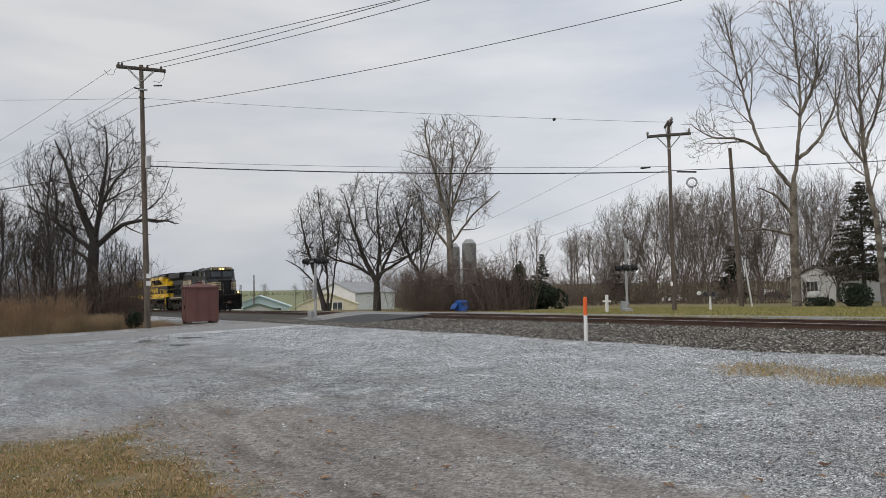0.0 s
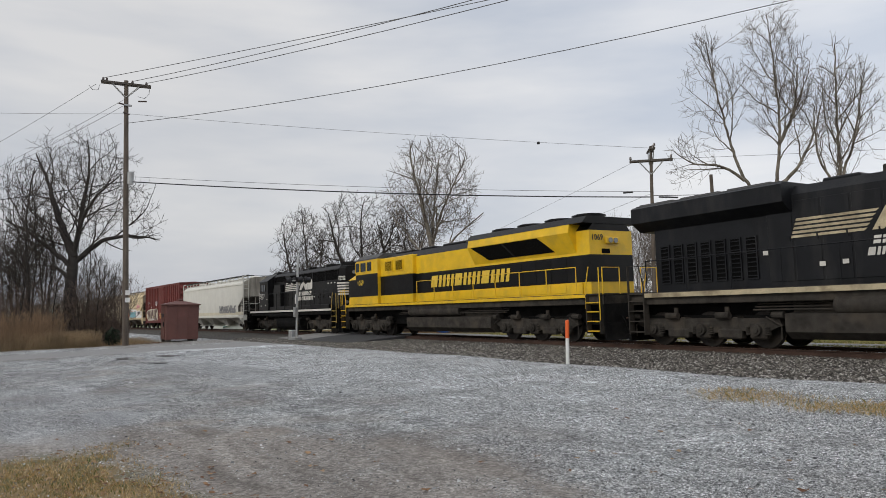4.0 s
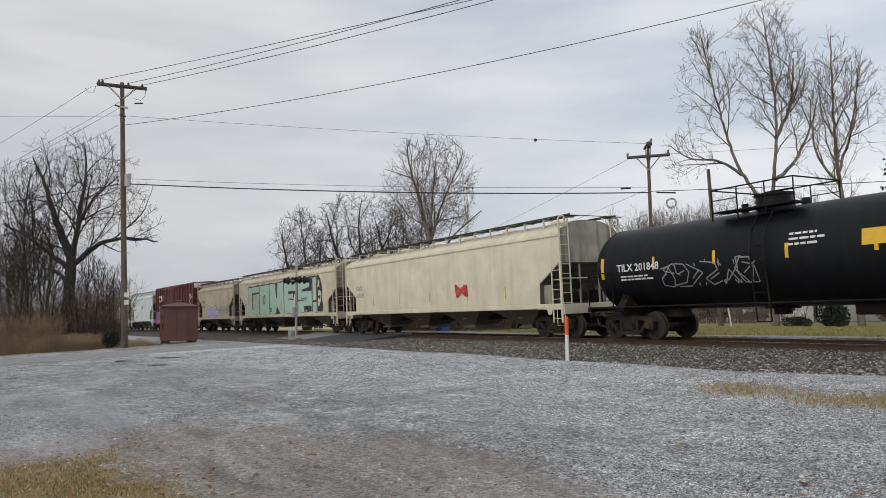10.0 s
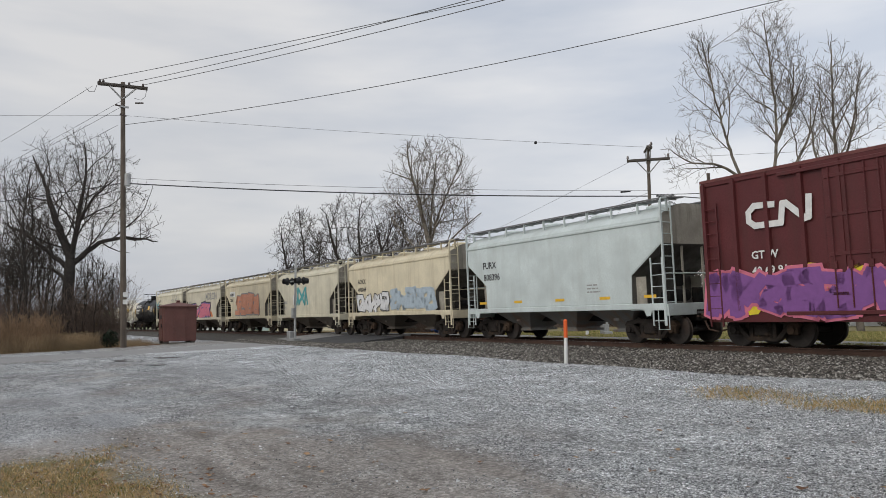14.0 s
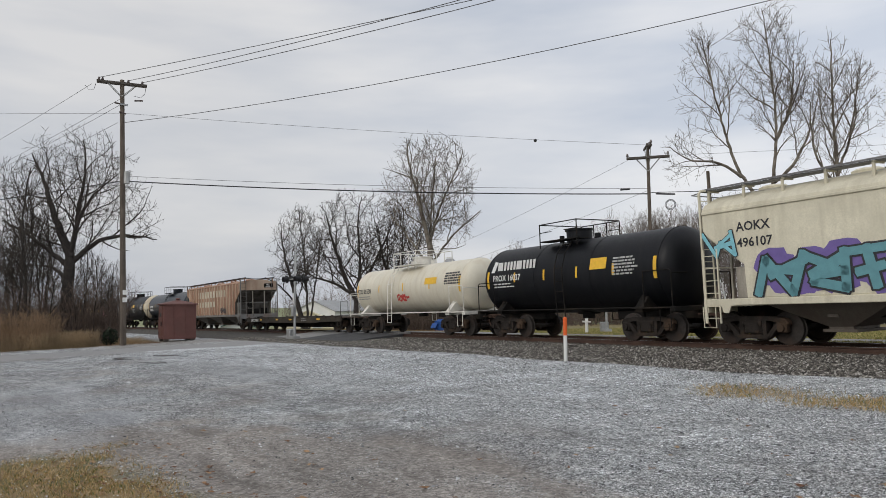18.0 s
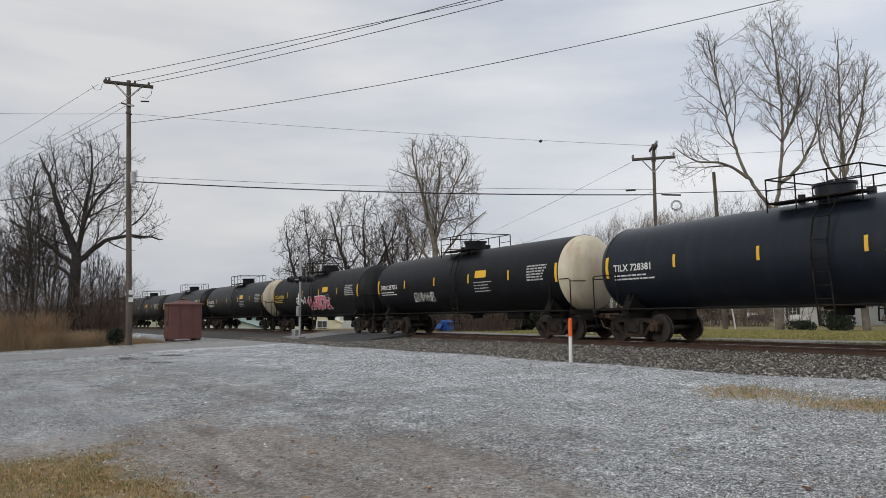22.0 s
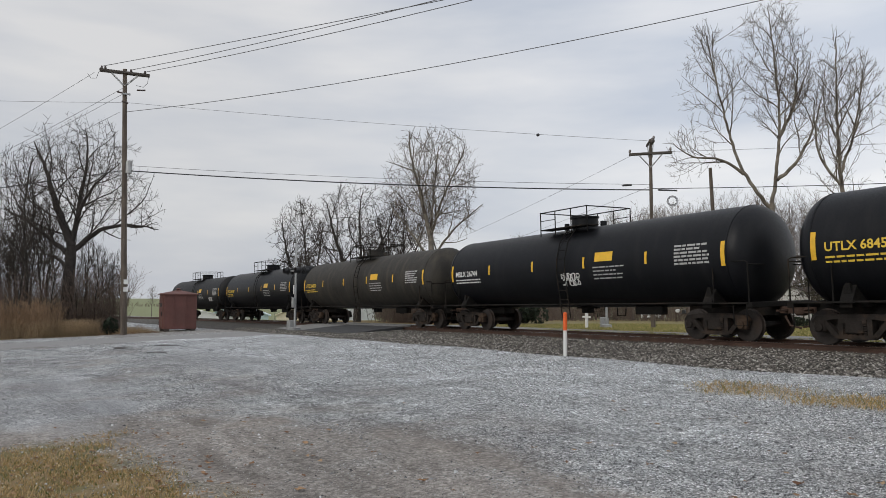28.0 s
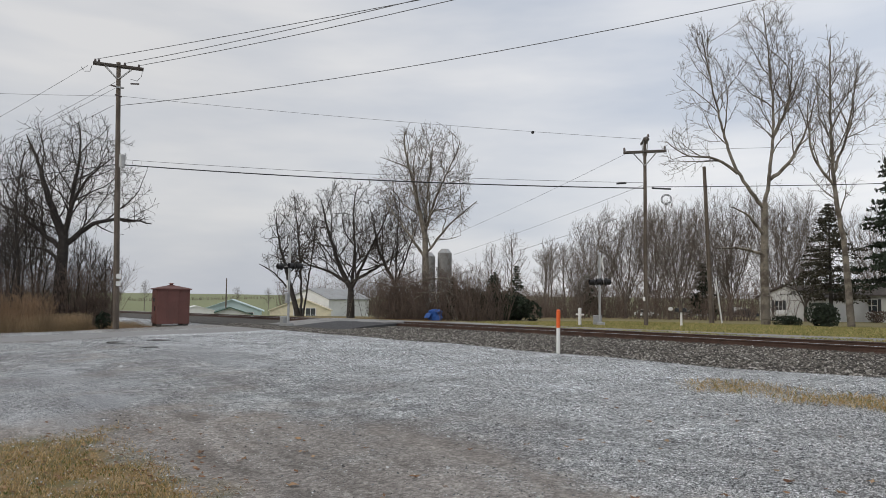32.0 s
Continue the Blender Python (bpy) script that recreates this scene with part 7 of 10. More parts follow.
def cab_shell(car, xr, xf, c, hw, z0, ze, zt, paint, chamf=0.35, lean=0.15, roof_in=0.45, roof_paint=None):
    """A cab from its back wall xr to its front xf (c: the way it faces), with a roof of its own."""
    plan = lambda w, k, d: [(xr, -w), (xf - c * (k + d), -w), (xf - c * d, -w + k * 0.75), (xf - c * d, w - k * 0.75), (xf - c * (k + d), w), (xr, w)][::c]
    m = M().loft([[(x, y, z) for x, y in plan(w, k, d)] for w, k, d, z in ((hw, chamf, 0, z0), (hw, chamf, 0, ze - 0.75), (hw, chamf, lean, ze))])
    cab = part("cab", m, paint, car)
    m = M().loft([[(x, y, z) for x, y in plan(w, k, d)] for w, k, d, z in ((hw + 0.03, chamf, lean - 0.08, ze), (hw, chamf, lean - 0.08, ze + 0.06), (hw - roof_in, chamf * 0.7, lean + 0.12, zt))])
    part("cab_roof", m, roof_paint or paint, cab)
    return cab


def pane(cab, name, xs, y, z0, z1, frame_paint, fr=0.06):
    """Side windows, glass and frame, in both cab walls."""
    for s in (-1, 1):
        for x0, x1 in xs:
            part(name, M().box(x0, x1, *sorted((s * (y - 0.02), s * (y + 0.006))), z0, z1), loco_glass, cab)
            q = M()
            for a, b, lo, hi in ((x0 - fr, x0, z0 - fr, z1 + fr), (x1, x1 + fr, z0 - fr, z1 + fr), (x0, x1, z1, z1 + fr), (x0, x1, z0 - fr, z0)):
                q.box(a, b, *sorted((s * (y - 0.02), s * (y + 0.03))), lo, hi)
            part("window_frame", q, frame_paint, cab)


# ---- paints of the cars ----
def car_paint(name, col, stain, amt=0.5, var=0.14, rough=0.62, at=(0.48, 0.7), spec=0.4):
    return surface(name, col, rough, spec=spec, var=var, scale=1.2, fine=25, bump=0.04, stain=stain, stain_amt=amt, stain_scale=(2.2, 1.0, 0.22), stain_at=at)


grey_white = car_paint("pale_grey_hopper_paint", (0.68, 0.67, 0.61), (0.50, 0.48, 0.42), 0.2, 0.07)
tan_a = car_paint("cream_hopper_paint", (0.66, 0.54, 0.34), (0.40, 0.29, 0.17), 0.4)
tan_b = car_paint("beige_hopper_paint", (0.62, 0.54, 0.37), (0.36, 0.26, 0.16), 0.45)
cream = car_paint("ivory_hopper_paint", (0.68, 0.63, 0.48), (0.42, 0.36, 0.25), 0.35)
cream_b = car_paint("dirty_ivory_hopper_paint", (0.63, 0.57, 0.43), (0.36, 0.28, 0.18), 0.5)
rust_tan = car_paint("rust_streaked_tan_paint", (0.44, 0.385, 0.29), (0.30, 0.19, 0.11), 0.6, 0.2, at=(0.45, 0.68))
pale_blue = car_paint("pale_blue_grey_paint", (0.56, 0.62, 0.61), (0.38, 0.40, 0.38), 0.3)
sage = car_paint("weathered_ivory_paint", (0.64, 0.60, 0.47), (0.35, 0.31, 0.22), 0.4)
sage_b = car_paint("greyed_cream_paint", (0.66, 0.59, 0.43), (0.38, 0.31, 0.2), 0.45)
sage_c = car_paint("dull_grey_cream_paint", (0.60, 0.56, 0.44), (0.34, 0.29, 0.21), 0.4)
orange_tan = car_paint("faded_orange_paint", (0.43, 0.27, 0.185), (0.25, 0.12, 0.07), 0.75, 0.28, at=(0.42, 0.62))
rib_tan = car_paint("pale_rust_rib_paint", (0.52, 0.40, 0.30), (0.30, 0.16, 0.10), 0.6)
grey_steel = car_paint("bare_grey_steel", (0.20, 0.20, 0.19), (0.22, 0.12, 0.07), 0.6)
chute_grime = car_paint("grimy_chute_paint", (0.14, 0.12, 0.10), (0.10, 0.075, 0.06), 0.6)
red_box = car_paint("dull_red_box_car_paint", (0.185, 0.04, 0.034), (0.12, 0.05, 0.04), 0.5, 0.22)
cn_red = car_paint("brown_red_box_car_paint", (0.105, 0.02, 0.022), (0.065, 0.022, 0.019), 0.5, 0.2, 0.5)
tank_black = car_paint("matt_black_tank_paint", (0.0065, 0.0072, 0.0095), (0.017, 0.017, 0.017), 0.35, 0.25, 0.45, spec=0.22)
tank_black_b = car_paint("dusty_black_tank_paint", (0.011, 0.0115, 0.013), (0.034, 0.031, 0.028), 0.5, 0.3, 0.55, spec=0.22)
tank_blue = car_paint("blue_black_tank_paint", (0.010, 0.014, 0.022), (0.028, 0.03, 0.033), 0.3, 0.2, 0.35, spec=0.3)
tank_brown = car_paint("mud_brown_tank_paint", (0.030, 0.027, 0.022), (0.065, 0.054, 0.038), 0.55, 0.35, 0.65)
tank_cream = car_paint("cream_tank_paint", (0.66, 0.62, 0.51), (0.48, 0.40, 0.28), 0.4, 0.1, 0.45)
head_cream = car_paint("cream_tank_end", (0.62, 0.56, 0.43), (0.4, 0.28, 0.17), 0.6)
flat_paint = car_paint("weathered_brown_flat_car_paint", (0.045, 0.037, 0.028), (0.03, 0.022, 0.016), 0.6, 0.3, 0.8)
spray = {n: plain("spray_" + n, c, 0.5) for n, c in (("teal_grey", (0.12, 0.30, 0.34)), ("violet", (0.16, 0.11, 0.34)), ("pencil", (0.40, 0.35, 0.25)), ("umber", (0.10, 0.05, 0.04)), ("mint", (0.42, 0.60, 0.50)), ("black", (0.03, 0.03, 0.035)), ("white", (0.72, 0.72, 0.72)), ("teal", (0.10, 0.40, 0.42)), ("red", (0.55, 0.06, 0.05)), ("pink", (0.65, 0.17, 0.25)), ("purple", (0.22, 0.08, 0.28)), ("lilac", (0.36, 0.33, 0.58)), ("yellow", (0.75, 0.58, 0.03)), ("green", (0.22, 0.50, 0.12)), ("cyan", (0.22, 0.52, 0.60)), ("orange", (0.70, 0.20, 0.05)), ("salmon", (0.66, 0.28, 0.17)), ("navy", (0.10, 0.14, 0.24)), ("sky", (0.42, 0.50, 0.56)), ("grey", (0.28, 0.28, 0.28)))}

# ---- consist, front to back: (builder result, length over couplers) ----
train = []


def enter(made, L):
    train.append((made[0], L))
    return made


def lead_unit():
    L = 22.05
    car = thing("diesel_locomotive", "dusty black wide-nosed diesel locomotive with cream nose stripes, headlights lit", "locomotive", "locomotives")
    enter((car,), L)
    zs = 1.66
    chassis(car, -9.45, 9.75, (-10.05, 10.5), zs, (-3.9, 3.3), (-6.75, 6.3), 3, 1.86, loco_stripe, loco_dark, loco_black)
    section(car, "long_hood", -8.5, 0.4, 1.08, zs + 0.04, 4.42, loco_black)
    section(car, "equipment_hood", 0.4, 5.68, 1.12, zs + 0.04, 4.56, loco_black, 0.12)
    # radiator wings
    rp = [(1.08, 3.7), (1.50, 3.98), (1.50, 4.46), (1.40, 4.52), (-1.40, 4.52), (-1.50, 4.46), (-1.50, 3.98), (-1.08, 3.7)]
    part("radiator_wing", M().loft([[(x, y, z) for y, z in rp] for x in (-9.1, -3.7)]), loco_black, car)
    # grey top sheet and grates: their sky-lit look is painted on
    part("radiator_top", M().box(-9.0, -3.8, -1.36, 1.36, 4.522, 4.56, 0.01), loco_roof, car)
    for x in (-8.3, -6.6, -4.9):
        part("roof_grate", M().box(x - 0.7, x + 0.7, -1.2, 1.2, 4.555, 4.62, 0.01), loco_roof, car)
    for i in range(7):
        slats(car, -8.25 + i * 0.52, -7.95 + i * 0.52, 2.0, 3.15, 1.08, loco_black, 9, False)
    side_panels(car, "hood_door", [-4.45 + i * 0.78 for i in range(6)], 0.72, 1.85, 4.0, 1.08, loco_black, 0.02)
    side_panels(car, "cabinet_door", [0.55 + i * 0.84 for i in range(6)], 0.78, 2.5, 3.7, 1.12, loco_black, 0.02)
    side_panels(car, "cabinet_panel", [0.55 + i * 0.84 for i in range(6)], 0.78, 1.75, 2.44, 1.12, loco_black, 0.02, False)
    for x0, x1, lo, hi in ((0.73, 1.65, 3.92, 4.34), (2.36, 2.96, 3.88, 4.42), (4.52, 5.14, 3.88, 4.42)):
        slats(car, x0, x1, lo, hi, 1.12, loco_black, 6)
    for x in (3.2, 4.45):
        slats(car, x, x + 0.5, 2.1, 2.38, 1.14, loco_dark, 6, False)
    for xf, w in ((-2.6, 1.0), (-0.4, 0.7), (1.6, 1.3), (3.4, 1.0)):
        part("roof_hatch", M().box(xf - w / 2, xf + w / 2, -0.6, 0.6, 4.4, 4.66 if xf > 0.4 else 4.56, 0.04), loco_black, car)
    part("exhaust_stack", M().box(-1.7, -0.9, -0.3, 0.3, 4.4, 4.7, 0.03), loco_dark, car)
    part("horn", M().cyl((1.0, -0.3, 4.66), (1.5, -0.3, 4.68), 0.05, 8, 0.1).cyl((1.0, -0.1, 4.70), (1.6, -0.1, 4.72), 0.05, 8, 0.1).box(0.85, 1.0, -0.4, 0.1, 4.55, 4.75), loco_deep, car)
    # cab and nose
    cab = cab_shell(car, 5.68, 8.0, 1, 1.5, zs + 0.04, 4.28, 4.62, loco_black, 0.4, 0.16, 0.5, loco_black)
    pane(cab, "side_window", ((5.95, 6.5), (6.62, 7.15)), 1.5, 3.62, 4.14, loco_black, 0.05)
    part("sun_visor", M().box(5.8, 7.3, -1.72, -1.5, 4.2, 4.24, 0.01), loco_black, cab)
    part("mirror", M().box(5.78, 5.86, -1.66, -1.52, 3.65, 4.1, 0.01), loco_stripe, cab)
    for s in (-1, 1):
        part("windshield", M().prism([(8.012, 3.58), (8.03, 3.58), (7.90, 4.16), (7.88, 4.16)], *sorted((s * 0.1, s * 1.12)), "y"), loco_glass, cab)
        part("wiper", M().tube([(8.03, s * 0.6, 3.58), (7.97, s * 0.45, 3.9)], 0.012), loco_deep, cab)
        part("number_board", M().box(7.88, 8.075, *sorted((s * 0.38, s * 1.02)), 4.30, 4.50, 0.01), loco_deep, cab)
        word_of = M()
        for i in range(4):
            a = s * 0.46 + s * 0.13 * i
            word_of.box(8.074, 8.082, *sorted((a, a + s * 0.08)), 4.335, 4.465)
        part("number_bar", word_of, loco_stripe, cab)
    part("headlight_panel", M().box(7.72, 8.06, -1.1, 1.1, 4.26, 4.56, 0.03), loco_stripe, cab)
    for y in (-0.14, 0.14):
        part("headlamp", M().cyl((8.05, y, 4.40), (8.09, y, 4.40), 0.095, 14), headlamp, cab)
    ring = lambda x, w, t: [(x, -w, zs + 0.04), (x, -w, t - 0.35), (x, -w * 0.72, t), (x, w * 0.72, t), (x, w, t - 0.35), (x, w, zs + 0.04)]
    nose_rings = ((7.6, 1.5, 3.62), (8.1, 1.47, 3.52), (8.95, 1.05, 3.30), (9.10, 0.95, 3.18))
    part("nose", M().loft([ring(*q) for q in nose_rings]), loco_black, car)
    part("nose_door", M().box(9.10, 9.13, -0.1, 0.55, 1.8, 2.95, 0.01), loco_black, car)
    part("nose_grab", M().tube([(9.12, -0.25, 1.95), (9.2, -0.25, 1.97), (9.2, -0.25, 2.9), (9.12, -0.25, 2.92)], 0.016), loco_stripe, car)
    for i in range(5):
        z = 2.18 + 0.175 * i
        for s, inner in ((-1, 0.42), (1, 0.62)):
            p = [(8.02 - 0.03 * i, s * 1.486), (8.1, s * 1.486), (8.96, s * 1.064), (9.136, s * 0.962), (9.136, s * inner)]
            q = M()
            for (xa, ya), (xb, yb) in zip(p[:-1], p[1:]):
                q.add([(xa, ya, z), (xb, yb, z), (xb, yb, z + 0.115), (xa, ya, z + 0.115)], [(0, 1, 2, 3)])
            part("nose_stripe", q, loco_stripe, car)
    for s in (-1, 1):
        part("ditch_light_box", M().box(9.5, 9.78, *sorted((s * 0.95, s * 1.3)), zs + 0.04, zs + 0.36, 0.03), loco_black, car)
        part("ditch_light", M().cyl((9.775, s * 1.12, zs + 0.2), (9.81, s * 1.12, zs + 0.2), 0.10, 14), headlamp, car)
        handrail(car, [(-8.6, 2.72), (1.66, 2.75), (2.18, 3.38), (5.6, 3.38)], s * 1.47, zs, loco_black)
        for x0, x1 in ((-2.6, -0.65), (-0.4, 1.55)):
            part("air_reservoir", M().lathe([(x0, 0.02), (x0 + 0.02, 0.2), (x0 + 0.1, 0.27), (x1 - 0.1, 0.27), (x1 - 0.02, 0.2), (x1, 0.02)], 18, s * 1.22, 1.20), loco_dark, car, smooth=30)
    part("cab_panel", M().box(5.8, 7.5, -1.52, -1.5, 1.8, 2.5, 0.005), loco_black, car)
    letters(car, "7712", 6.02, 2.93, 0.5, loco_white, -1.515)
    bars(car, 6.0, 2.75, 1.2, 1, 0.1, grey_mark, lambda z: -1.515, 0.06)
    emblem(car, -3.76, 3.0, 3.85, 0.56, loco_stripe, -1.112)
    word_bars(car, -1.65, 2.66, 1.5, 0.2, 7, loco_white, -1.112)
    word_bars(car, -1.8, 2.38, 1.75, 0.2, 8, loco_white, -1.112)
    for x, z in ((-3.0, 2.2), (-2.4, 2.22), (-4.6, 2.6), (-0.6, 2.95), (1.2, 3.1), (3.9, 4.0)):
        patch(car, [(x, z), (x + 0.16, z), (x + 0.16, z + 0.12), (x, z + 0.12)], loco_white, lambda zz: -1.15, "notice_plate")


def heritage_unit():
    L = 22.9
    car = thing("diesel_locomotive", "yellow and black diesel locomotive with yellow handrails and lettering bars", "locomotive", "locomotives")
    enter((car,), L)
    zs = 1.72
    chassis(car, -10.15, 11.75, (-10.7, 12.4), zs, (-2.2, 5.1), (-7.0, 7.65), 3, 1.84, loco_yellow, loco_dark, loco_yellow, 0.1, loco_yellow)
    # hood in bands: yellow foot, black middle, yellow top, black roof
    for name, z0, z1, hw, paint, label in (("hood_foot", zs + 0.04, 2.2, 1.10, loco_yellow, "yellow lower band"), ("hood_band", 2.2, 3.2, 1.096, loco_clean, "black band along the hood")):
        part(name, M().prism([(-1 * hw, z0), (-1 * hw, z1), (hw, z1), (hw, z0)][::-1], -5.2, 10.9), paint, car, label)
    top = [(1.10, 3.2), (1.10, 4.1), (-1.10, 4.1), (-1.10, 3.2)]
    part("upper_hood", M().prism(top, -5.2, 10.9), loco_yellow, car)
    part("hood_roof", M().prism([(1.10, 4.1), (0.8, 4.42), (-0.8, 4.42), (-1.10, 4.1)], -5.2, 10.85), loco_clean, car)
    rp = [(1.10, 3.3), (1.48, 4.05), (1.42, 4.36), (-1.42, 4.36), (-1.48, 4.05), (-1.10, 3.3)]
    part("radiator_wing", M().loft([[(x, y, z) for y, z in rp] for x in (3.6, 10.2)]), loco_yellow, car)
    part("radiator_roof", M().prism([(1.43, 4.36), (1.15, 4.62), (-1.15, 4.62), (-1.43, 4.36)], 3.4, 10.88), loco_clean, car)
    for s in (-1, 1):
        y0, y1 = s * 1.165, s * 1.475
        q = [(4.8, y0 + s * 0.012, 3.42), (9.1, y0 + s * 0.012, 3.42), (8.4, y1 + s * 0.012, 4.02), (3.85, y1 + s * 0.012, 4.02)]
        part("radiator_grille", M().add(q, [(0, 1, 2, 3)]), loco_grille, car)
        part("grille_post", M().add([(6.55, y0 + s * 0.02, 3.42), (6.7, y0 + s * 0.02, 3.42), (6.2, y1 + s * 0.02, 4.02), (6.05, y1 + s * 0.02, 4.02)], [(0, 1, 2, 3)]), loco_clean, car)
        handrail(car, [(-1.0, 2.78), (10.5, 2.74)], s * 1.47, zs, loco_yellow)
        part("foot_skirt", M().box(-9.3, 10.6, *sorted((s * 1.38, s * 1.46)), zs, zs + 0.42) if s > 9 else M().box(-5.2, 10.5, *sorted((s * 1.12, s * 1.16)), zs + 0.04, zs + 0.44), loco_yellow, car)
    for x in (4.6, 6.4, 8.2, 9.8):
        fan(car, x, 4.6, 0.62, loco_clean)
    for x, w in ((-3.6, 1.8), (-1.2, 1.2), (1.3, 2.0)):
        part("roof_hatch", M().box(x - w / 2, x + w / 2, -0.7, 0.7, 4.4, 4.56, 0.05), loco_clean, car)
    side_panels(car, "hood_door", [-0.2 + i * 0.9 for i in range(11)], 0.84, 2.24, 3.14, 1.096, loco_clean, 0.014)
    side_panels(car, "foot_panel", [-0.2 + i * 0.9 for i in range(11)], 0.84, 1.82, 2.16, 1.16, loco_yellow, 0.014, False)
    # end of the hood
    part("end_band", M().box(10.898, 10.915, -1.097, 1.097, 2.2, 3.2), loco_clean, car, "black band across the end")
    part("end_light_box", M().box(10.9, 11.0, -0.32, 0.32, 3.6, 3.86, 0.03), loco_yellow, car)
    for y in (-0.13, 0.13):
        part("end_light", M().cyl((10.99, y, 3.73), (11.03, y, 3.73), 0.1, 12), lamp_glass, car)
    front_letters(car, "1069", 10.915, -1.02, 3.74, 0.30, black_mark)
    part("end_window", M().box(10.9, 10.92, -0.5, -0.1, 3.25, 3.42), loco_grille, car)
    # equipment body behind the cab, cab and nose
    part("equipment_cabinet", M().box(-5.2, -1.65, -1.32, 1.32, 3.22, 4.22, 0.03), loco_yellow, car)
    part("cabinet_band", M().box(-5.2, -1.65, -1.32, 1.32, 2.2, 3.215), loco_clean, car)
    part("cabinet_foot", M().box(-5.2, -1.65, -1.32, 1.32, zs + 0.04, 2.195), loco_yellow, car)
    for x in (-4.6, -3.4):
        slats(car, x, x + 0.8, 3.5, 4.0, 1.32, loco_yellow, 7)
    cab = cab_shell(car, -5.2, -8.35, -1, 1.5, zs + 0.04, 4.25, 4.58, loco_yellow, 0.35, 0.12, 0.45, loco_roof)
    pane(cab, "side_window", ((-7.95, -7.45), (-7.32, -6.6), (-6.48, -5.9)), 1.5, 3.62, 4.12, loco_yellow, 0.05)
    for s in (-1, 1):
        part("cab_band", M().box(-7.98, -5.2, *sorted((s * 1.5, s * 1.507)), 2.2, 3.45), loco_clean, cab, "black band under the windows")
        part("windshield", M().prism([(-8.362, 3.6), (-8.38, 3.6), (-8.27, 4.14), (-8.25, 4.14)][::-1], *sorted((s * 0.1, s * 1.1)), "y"), loco_glass, cab)
        part("ditch_light", M().cyl((-10.15, s * 1.1, zs + 0.25), (-10.19, s * 1.1, zs + 0.25), 0.11, 12), lamp_glass, car)
    for name, z0, z1, paint, grow_by in (("nose_foot", zs + 0.04, 2.2, loco_yellow, 0.0), ("nose_band", 2.2, 3.2, loco_clean, 0.003), ("nose_top", 3.2, 3.46, loco_yellow, 0.0)):
        w = 1.5 + grow_by
        t = 1.15 if z1 > 3.3 else w
        lo = [(-7.9, -w), (-9.0, -w), (-9.45, -1.15), (-9.45, 1.15), (-9.0, w), (-7.9, w)]
        hi = [(-7.9, -t - 0.2 if z1 > 3.3 else -w), (-8.9, -t), (-9.35 if z1 > 3.3 else -9.45, -0.9 if z1 > 3.3 else -1.15), (-9.35 if z1 > 3.3 else -9.45, 0.9 if z1 > 3.3 else 1.15), (-8.9 if z1 > 3.3 else -9.0, t), (-7.9, t + 0.2 if z1 > 3.3 else w)]
        part(name, M().loft([[(x, y, z0) for x, y in lo][::-1], [(x, y, z1) for x, y in hi][::-1]]), paint, car)
    word_bars(car, -0.2, 2.44, 6.4, 0.56, 9, yellow_mark, -1.13)
    letters(car, "1069", -7.78, 2.84, 0.42, yellow_mark, -1.515)
    for s in (-1, 1):
        part("air_reservoir", M().cyl((-2.0, s * 1.25, 1.25), (2.6, s * 1.25, 1.25), 0.2, 16), loco_dark, car, smooth=30)


